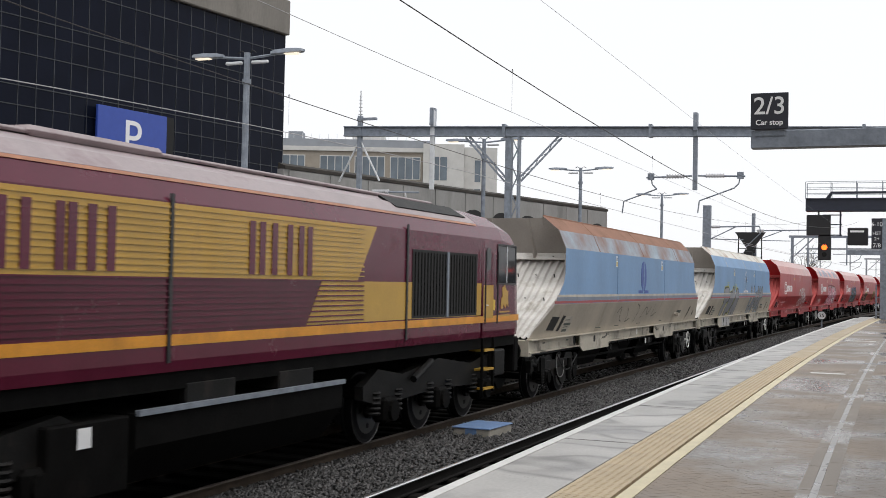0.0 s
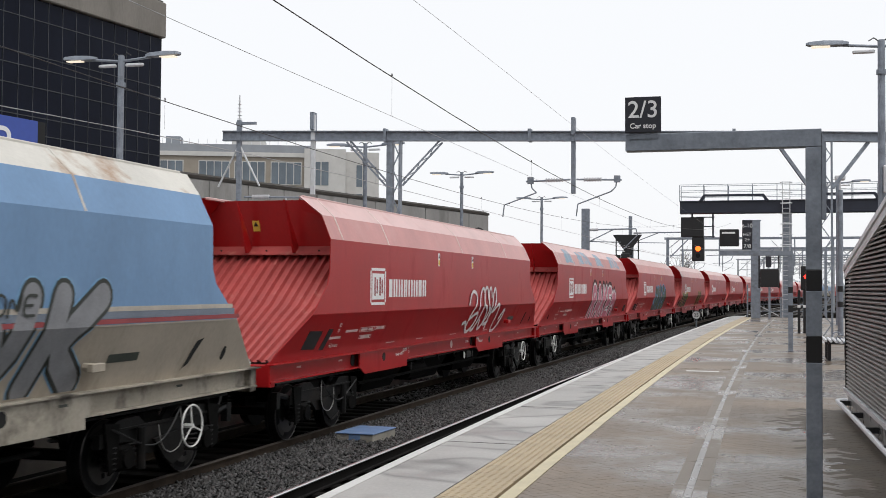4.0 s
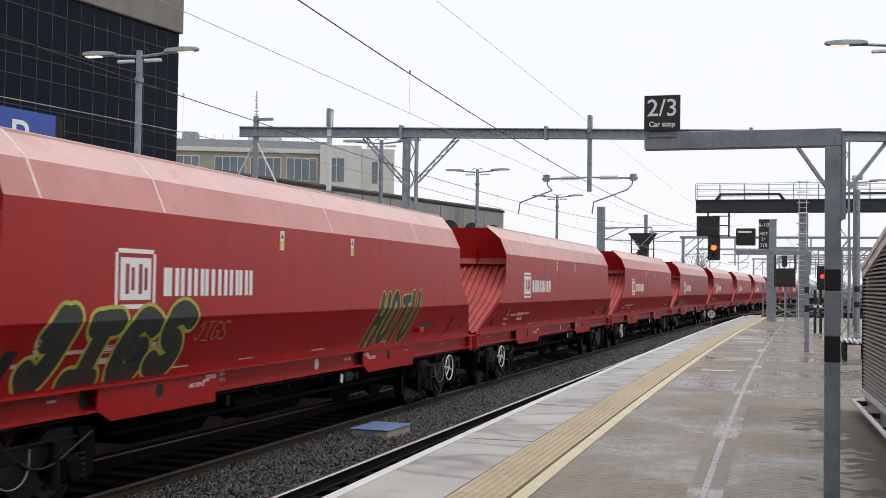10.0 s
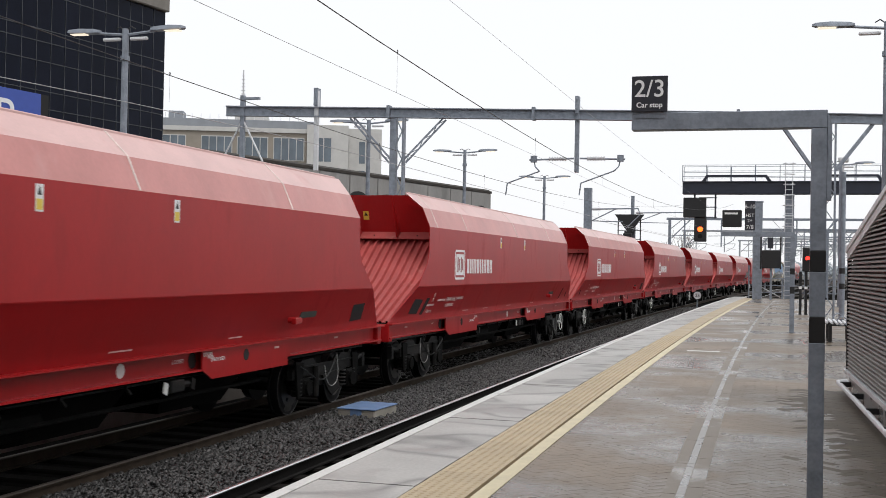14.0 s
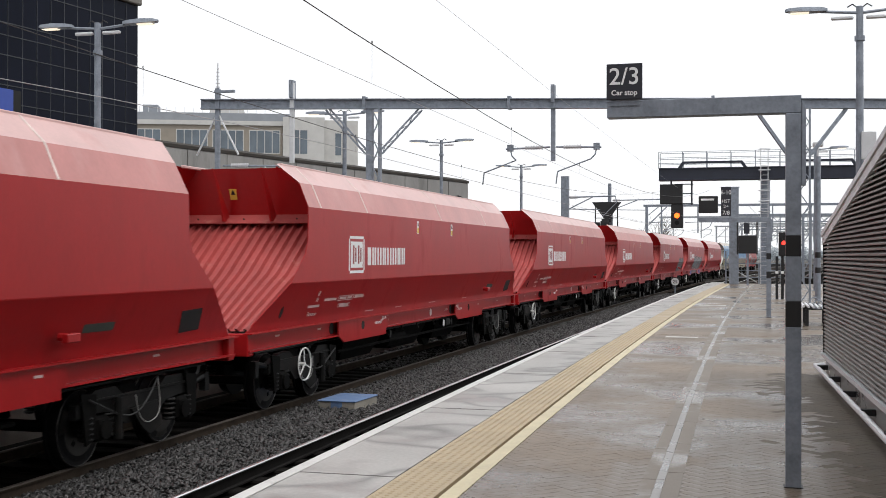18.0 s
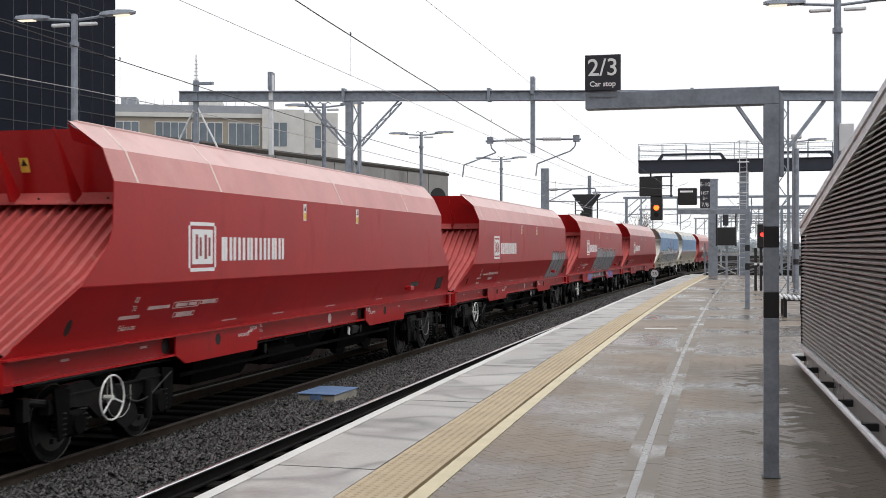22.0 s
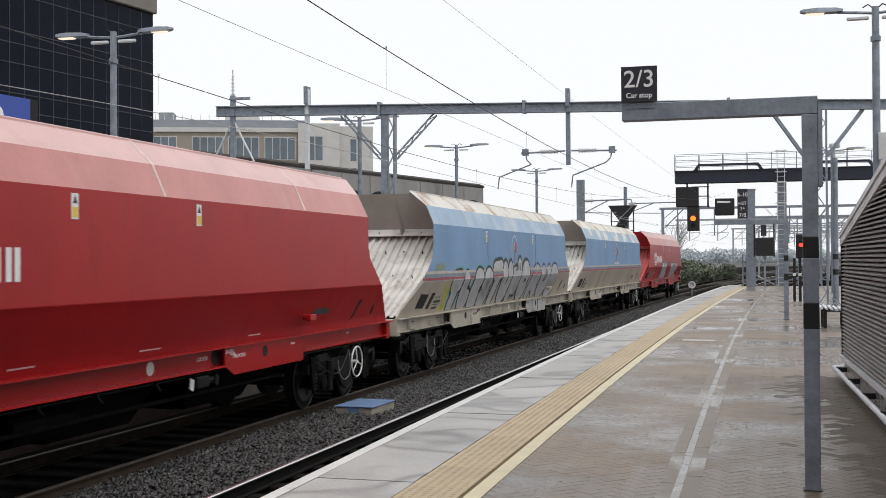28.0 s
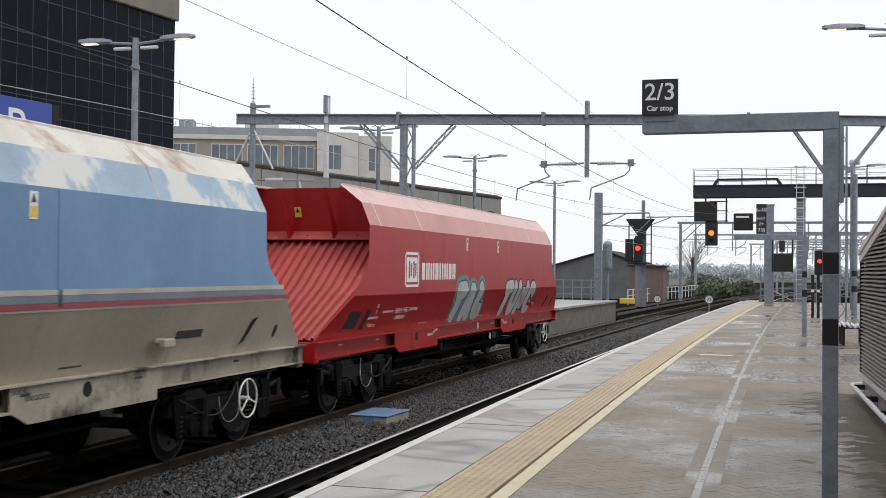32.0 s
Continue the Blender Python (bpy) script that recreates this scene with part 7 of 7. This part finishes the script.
def left_yard():
    """What shows past the train's end: the far platform's end, fence, shed, huts."""
    th = thing("shed", pose(-19.5, 122, -1.2), "dark gabled shed beyond the far platform", "shed")
    bm = B()
    loft(bm, [[(-6, y, 0), (6, y, 0), (6, y, 3.0), (0.5, y, 5.0), (-6, y, 3.2)] for y in (0, 12)])
    part("walls", bm, M_SHED, th)
    for s in ((-6.3, 3.1, 0.5, 5.1), (0.5, 5.1, 6.3, 2.95)):
        bm = plate(B(), [(s[0], -0.3, s[1]), (s[2], -0.3, s[3]), (s[2], 12.3, s[3]), (s[0], 12.3, s[1])], (0, 0, 0.12))
        part("roof_slope", bm, M_DROOF, th)
    th = thing("brick_hut", pose(-13.4, 112, -1.2), "small red brick hut beside the line", "hut")
    part("walls", bx(B(), -1.6, 1.6, 0, 3, 0, 3.4), M_BRICK, th)
    part("roof", bx(B(), -1.8, 1.8, -0.2, 3.2, 3.4, 3.55), M_DROOF, th)
    th = thing("capped_post", pose(-12.25, 80.0, -1.2), "tall round-topped grey cabinet post", "post")
    part("shaft", rod(B(), (0, 0, 0), (0, 0, 3.1), 0.12, 10), M_GALV, th)
    bm = rod(B(), (0, 0, 3.1), (0, 0, 4.7), 0.32, 14)
    bmesh.ops.create_uvsphere(bm, u_segments=14, v_segments=8, radius=0.32, matrix=Matrix.Translation((0, 0, 4.7)))
    part("hood", bm, M_GALV, th)
    f = thing("fence", pose(0, 0, 0), "grey post and rail fence along the far platform end", "fence")
    for i in range(16):
        y = 67.5
        x = -19.0 + i * 0.55
        part("post", bx(B(), x - 0.03, x + 0.03, y - 0.03, y + 0.03, 0, 1.2), M_GALV, f)
    for z in (0.3, 0.7, 1.12):
        part("rail", bx(B(), -19.0, -10.75, 67.47, 67.53, z, z + 0.05), M_GALV, f)
    g = thing("fence", pose(0, 0, 0), "pale lineside fence with rails beyond the platforms", "fence")
    for i in range(40):
        y = 100 + i * 2.6
        part("post", bx(B(), cx(y) - 15.6, cx(y) - 15.5, y, y + 0.1, -1.2, 0.2), M_GALVL, g)
    for z in (-0.4, 0.1):
        part("rail", strip(B(), -15.62, -15.56, z, z + 0.08, 100, 202, 8), M_GALVL, g)
    th = thing("notice_board", pose(-17.3, 66.0, 0), "black-framed white notice on the far platform", "sign")
    for s in (-0.42, 0.42):
        part("post", bx(B(), s - 0.03, s + 0.03, -0.03, 0.03, 0, 2.0), M_GALV, th)
    part("frame", bx(B(), -0.42, 0.42, -0.06, -0.03, 1.0, 2.1), M_SIGN, th)
    part("sheet", bx(B(), -0.25, 0.25, -0.068, -0.06, 1.2, 1.9), M_WHITE, th)
    th = thing("platform_number_sign", pose(-13.8, 66.0, 0), "black stacked number sign on the far platform post", "sign")
    part("post", bx(B(), -0.06, 0.06, -0.06, 0.06, 0, 2.6), M_GALV, th)
    part("panel", bx(B(), -0.2, 0.2, -0.09, -0.065, 2.6, 3.6), M_SIGN, th)
    for z in (2.72, 2.98, 3.3):
        part("printed_bar", bx(B(), -0.12, 0.12, -0.095, -0.091, z, z + 0.12), M_WHITE, th)


M_SHED = mat("dark weathered cladding", (0.14, 0.14, 0.145), 0.8, 0, 1, 0.2, 0.1)
M_BRICK = mat("dull red brick", (0.17, 0.12, 0.11), 0.8, 0, 3, 0.2, 0.2)
left_yard()

M_LEAF = mat("dull green leaves", (0.1, 0.12, 0.075), 0.6, 0, 2, 0.3, 0.0, island=0.4)
M_TWIG = mat("grey-brown twigs", (0.12, 0.105, 0.09), 0.8, 0, 2, 0.2, 0.0)
# pale bluish grey stands in for the haze before the far woods
M_FARTREE = mat("far trees paled for haze", (0.44, 0.48, 0.51), 0.9, 0, 0.2, 0.15, 0.0, island=0.05)


def leaves(verts, faces, c, n, rad, size, r, flat=0.6):
    for _ in range(n):
        u = Vector((r.gauss(0, 1), r.gauss(0, 1), r.gauss(0, 1))).normalized() * (r.random() ** 0.4)
        p = Vector(c) + Vector((u.x * rad[0], u.y * rad[1], max(-rad[2] * 0.9, u.z * rad[2])))
        a = Vector((r.gauss(0, 1), r.gauss(0, 1), r.gauss(0, 1))).normalized()
        b = a.cross(Vector((r.gauss(0, 1), r.gauss(0, 1), r.gauss(0, 1)))).normalized()
        i = len(verts)
        s = size * r.uniform(0.6, 1.3)
        verts += [p - a * s, p + b * s * 0.5, p + a * s, p - b * s * 0.5]
        faces.append((i, i + 1, i + 2, i + 3))


def greenery():
    r = random.Random(5)
    for x, y, rx, rz in ((-8.0, 128, 2.6, 1.5), (-6.4, 140, 2.4, 1.4), (-10.5, 150, 2.8, 1.7), (-12.6, 170, 3.0, 1.8)):
        th = thing("bush", pose(x, y, -1.25), "dense dull green lineside bush", "bush", "lineside bushes")
        vs, fs = [], []
        for k in range(9):
            leaves(vs, fs, (r.uniform(-0.7, 0.7) * rx, r.uniform(-1.5, 1.5), rz * r.uniform(0.5, 1.1)), 260, (rx * 0.45, 1.4, rz * 0.6), 0.16, r)
        me = bpy.data.meshes.new("crown")
        me.from_pydata([tuple(v) for v in vs], [], fs)
        me.materials.append(M_LEAF)
        part("crown", me, None, th)
        bm = B()
        for k in range(6):
            rod(bm, (r.uniform(-0.3, 0.3) * rx, 0, 0), (r.uniform(-0.7, 0.7) * rx, r.uniform(-1, 1), rz), 0.05, 5, 0.02)
        part("stems", bm, M_TWIG, th)
    # a bare tree, and the far woods with haze put into their colour
    th = thing("bare_tree", pose(-17.0, 210, -1.2), "bare winter tree in the distance", "tree")
    bm = rod(B(), (0, 0, 0), (0, 0, 3.2), 0.22, 8, 0.15)
    part("trunk", bm, M_TWIG, th)
    bm = B()
    for k in range(60):
        a, h = r.uniform(0, 6.28), r.uniform(2.5, 5.0)
        p = Vector((0, 0, h))
        q = p + Vector((math.cos(a) * r.uniform(1, 3), math.sin(a) * r.uniform(1, 3), r.uniform(1, 4.5)))
        rod(bm, p, q, 0.05, 4, 0.02)
        for _ in range(3):
            w = q + Vector((r.uniform(-1, 1), r.uniform(-1, 1), r.uniform(0.2, 1.4)))
            rod(bm, q, w, 0.03, 3, 0.01)
    part("branch_spray", bm, M_TWIG, th)
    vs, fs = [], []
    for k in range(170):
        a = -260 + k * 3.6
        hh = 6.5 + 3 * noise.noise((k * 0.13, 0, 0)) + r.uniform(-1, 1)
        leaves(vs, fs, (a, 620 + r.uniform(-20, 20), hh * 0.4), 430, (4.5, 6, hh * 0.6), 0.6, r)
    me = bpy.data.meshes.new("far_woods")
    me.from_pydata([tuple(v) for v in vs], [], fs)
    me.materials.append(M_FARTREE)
    tagged(new("far_woods", me), "line of distant winter woods in haze-pale grey", "woods", "", "stuff")


greenery()


# ---------------------------------------------------------------- ballast stones and paving blocks
def stones(name, o0, o1, ya, yb, count, s0, s1, seed, zf):
    r = np.random.RandomState(seed)
    y = r.uniform(ya, yb, count)
    x = r.uniform(o0, o1, count)
    z = np.array([zf(a) for a in x]) + r.uniform(-0.02, 0.02, count)
    s = r.uniform(s0, s1, count)
    base = np.array([(a, b, c) for a in (-0.75, 0.75) for b in (-0.75, 0.75) for c in (-0.62, 0.62)])
    tri = np.array([(0, 1, 3), (0, 3, 2), (4, 6, 7), (4, 7, 5), (0, 4, 5), (0, 5, 1), (2, 3, 7), (2, 7, 6), (0, 2, 6), (0, 6, 4), (1, 5, 7), (1, 7, 3)])
    a = r.uniform(0, 6.283, count)
    t = r.uniform(-0.9, 0.9, count)
    v = base[None] * (1 + r.uniform(-0.55, 0.3, (count, 8, 3))) * s[:, None, None] * np.stack([r.uniform(0.9, 1.7, count), r.uniform(0.5, 1.0, count), r.uniform(0.45, 0.9, count)], -1)[:, None]
    ca, sa, ct, st = np.cos(a)[:, None], np.sin(a)[:, None], np.cos(t)[:, None], np.sin(t)[:, None]
    vx, vy, vz = v[..., 0], v[..., 1], v[..., 2]
    vx, vz = vx * ct - vz * st, vx * st + vz * ct
    vx, vy = vx * ca - vy * sa, vx * sa + vy * ca
    v = np.stack([vx + (x + BEND * y * y / 2)[:, None], vy + y[:, None], vz + z[:, None]], -1).reshape(-1, 3)
    f = (tri[None] + (np.arange(count) * 8)[:, None, None]).reshape(-1, 3)
    me = bpy.data.meshes.new(name)
    me.vertices.add(len(v))
    me.vertices.foreach_set("co", v.astype(np.float32).ravel())
    me.loops.add(f.size)
    me.loops.foreach_set("vertex_index", f.astype(np.int32).ravel())
    me.polygons.add(len(f))
    me.polygons.foreach_set("loop_start", (np.arange(len(f)) * 3).astype(np.int32))
    me.update(calc_edges=True)
    me.materials.append(M_BALL)
    tagged(new(name, me), "loose angular grey ballast stones between the tracks", "ballast", "", "stuff")


def heap(x):
    return -1.075 + 0.13 * max(0.0, math.cos((x + 6.85) / 0.95 * 1.4))


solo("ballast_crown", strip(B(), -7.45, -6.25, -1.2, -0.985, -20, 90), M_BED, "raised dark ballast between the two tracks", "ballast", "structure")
stones("ballast", -7.75, -5.95, 6.0, 32.0, 40000, 0.02, 0.042, 1, heap)
stones("ballast", -7.75, -5.95, 32.0, 80.0, 16000, 0.028, 0.05, 2, heap)
stones("ballast", -9.25, -8.0, 26.0, 75.0, 7000, 0.025, 0.045, 4, lambda x: -1.1)
stones("ballast", -10.3, -9.5, 26.0, 75.0, 4000, 0.025, 0.045, 5, lambda x: -1.1)
stones("ballast", -5.75, -4.5, 6.0, 60.0, 2500, 0.02, 0.035, 3, lambda x: -1.12)


def blocks():
    """Small paving blocks near the camera; the nearest each an object."""
    plat = [o for o in scene.objects if o.name == "platform"][0]
    me = mesh_of("paving_block", bx(B(), -0.0991, 0.0991, -0.0491, 0.0491, -0.005, 0.0, 0.0012), M_PLAT)
    mossy = mesh_of("paving_block", bx(B(), -0.0991, 0.0991, -0.0491, 0.0491, -0.005, 0.0, 0.0012), M_MOSSHADE)
    r = random.Random(9)
    vs, fs, dirty = [], [], []
    n = 0
    x0, x1 = EDGE + 1.46, 1.35
    h = math.sqrt(0.5)
    corners = ((-1, -1), (1, -1), (1, 1), (-1, 1))
    for a in range(-10, 190):
        for b in range(-10, 220):
            lay_of = (a - b) % 4
            if lay_of not in (0, 2):
                continue
            # a herringbone of blocks two by one, turned by 45 degrees to the edge
            u, v = (0.1 * (a + 1), 0.1 * (b + 0.5)) if lay_of == 0 else (0.1 * (a + 0.5), 0.1 * b)
            x, y = x0 - 1.0 + (u - v) * h + 6.0, 4.6 + (u + v) * h - 6.0
            if not (x0 + 0.07 < x < x1 and 4.62 < y < 24.0):
                continue
            z = -0.001 - r.random() * 0.0012
            # blocks nearer the enclosure take the moss colour with its painted shade
            foul_dim = y < 16.5 and 0.5 + 0.6 * noise.noise((x * 1.3, y * 0.9, 3.0)) + r.uniform(-0.4, 0.4) < 1.25 - (0.86 + (16.3 - y) * 0.038 - x) / 0.75
            turn = 45 if lay_of == 0 else 135
            if 6.9 < y < 9.0 and n < 300 and x > -1.0:
                ob = part("paving_block", mossy if foul_dim else me, None, plat)
                ob.matrix_basis = pose(x + pcx(y), y, z, 0, 0, turn)
                n += 1
            else:
                i = len(vs)
                dirty += [1 if foul_dim else 0] * 5
                c, q = x + pcx(y), h if lay_of == 0 else -h
                for half, depth in ((0.0985, z), (0.0995, -0.0055)):
                    vs += [(c + e * half * q - f * (half - 0.05) * h, y + e * half * h + f * (half - 0.05) * q, depth) for e, f in corners]
                fs += [(i, i + 1, i + 2, i + 3), (i + 4, i + 5, i + 1, i), (i + 5, i + 6, i + 2, i + 1), (i + 6, i + 7, i + 3, i + 2), (i + 7, i + 4, i, i + 3)]
    m2 = bpy.data.meshes.new("paving_blocks")
    m2.from_pydata(vs, [], fs)
    m2.materials.append(M_PLAT)
    m2.materials.append(M_MOSSHADE)
    m2.polygons.foreach_set("material_index", dirty)
    tagged(part("paving_blocks", m2, None, plat), kind="stuff")
    part("paving", strip(B(), EDGE + 1.46, 3.99, -0.028, -0.002, 24.05, 70.0, line=pcx), M_PLAT, plat)
    part("paving", strip(B(), EDGE + 1.46, 3.99, -0.028, -0.002, -25.0, 4.5, line=pcx), M_PLAT, plat)
    part("paving", strip(B(), 1.3, 3.99, -0.0058, -0.0015, 4.5, 24.02, line=pcx), M_PLAT, plat)


blocks()


motions()
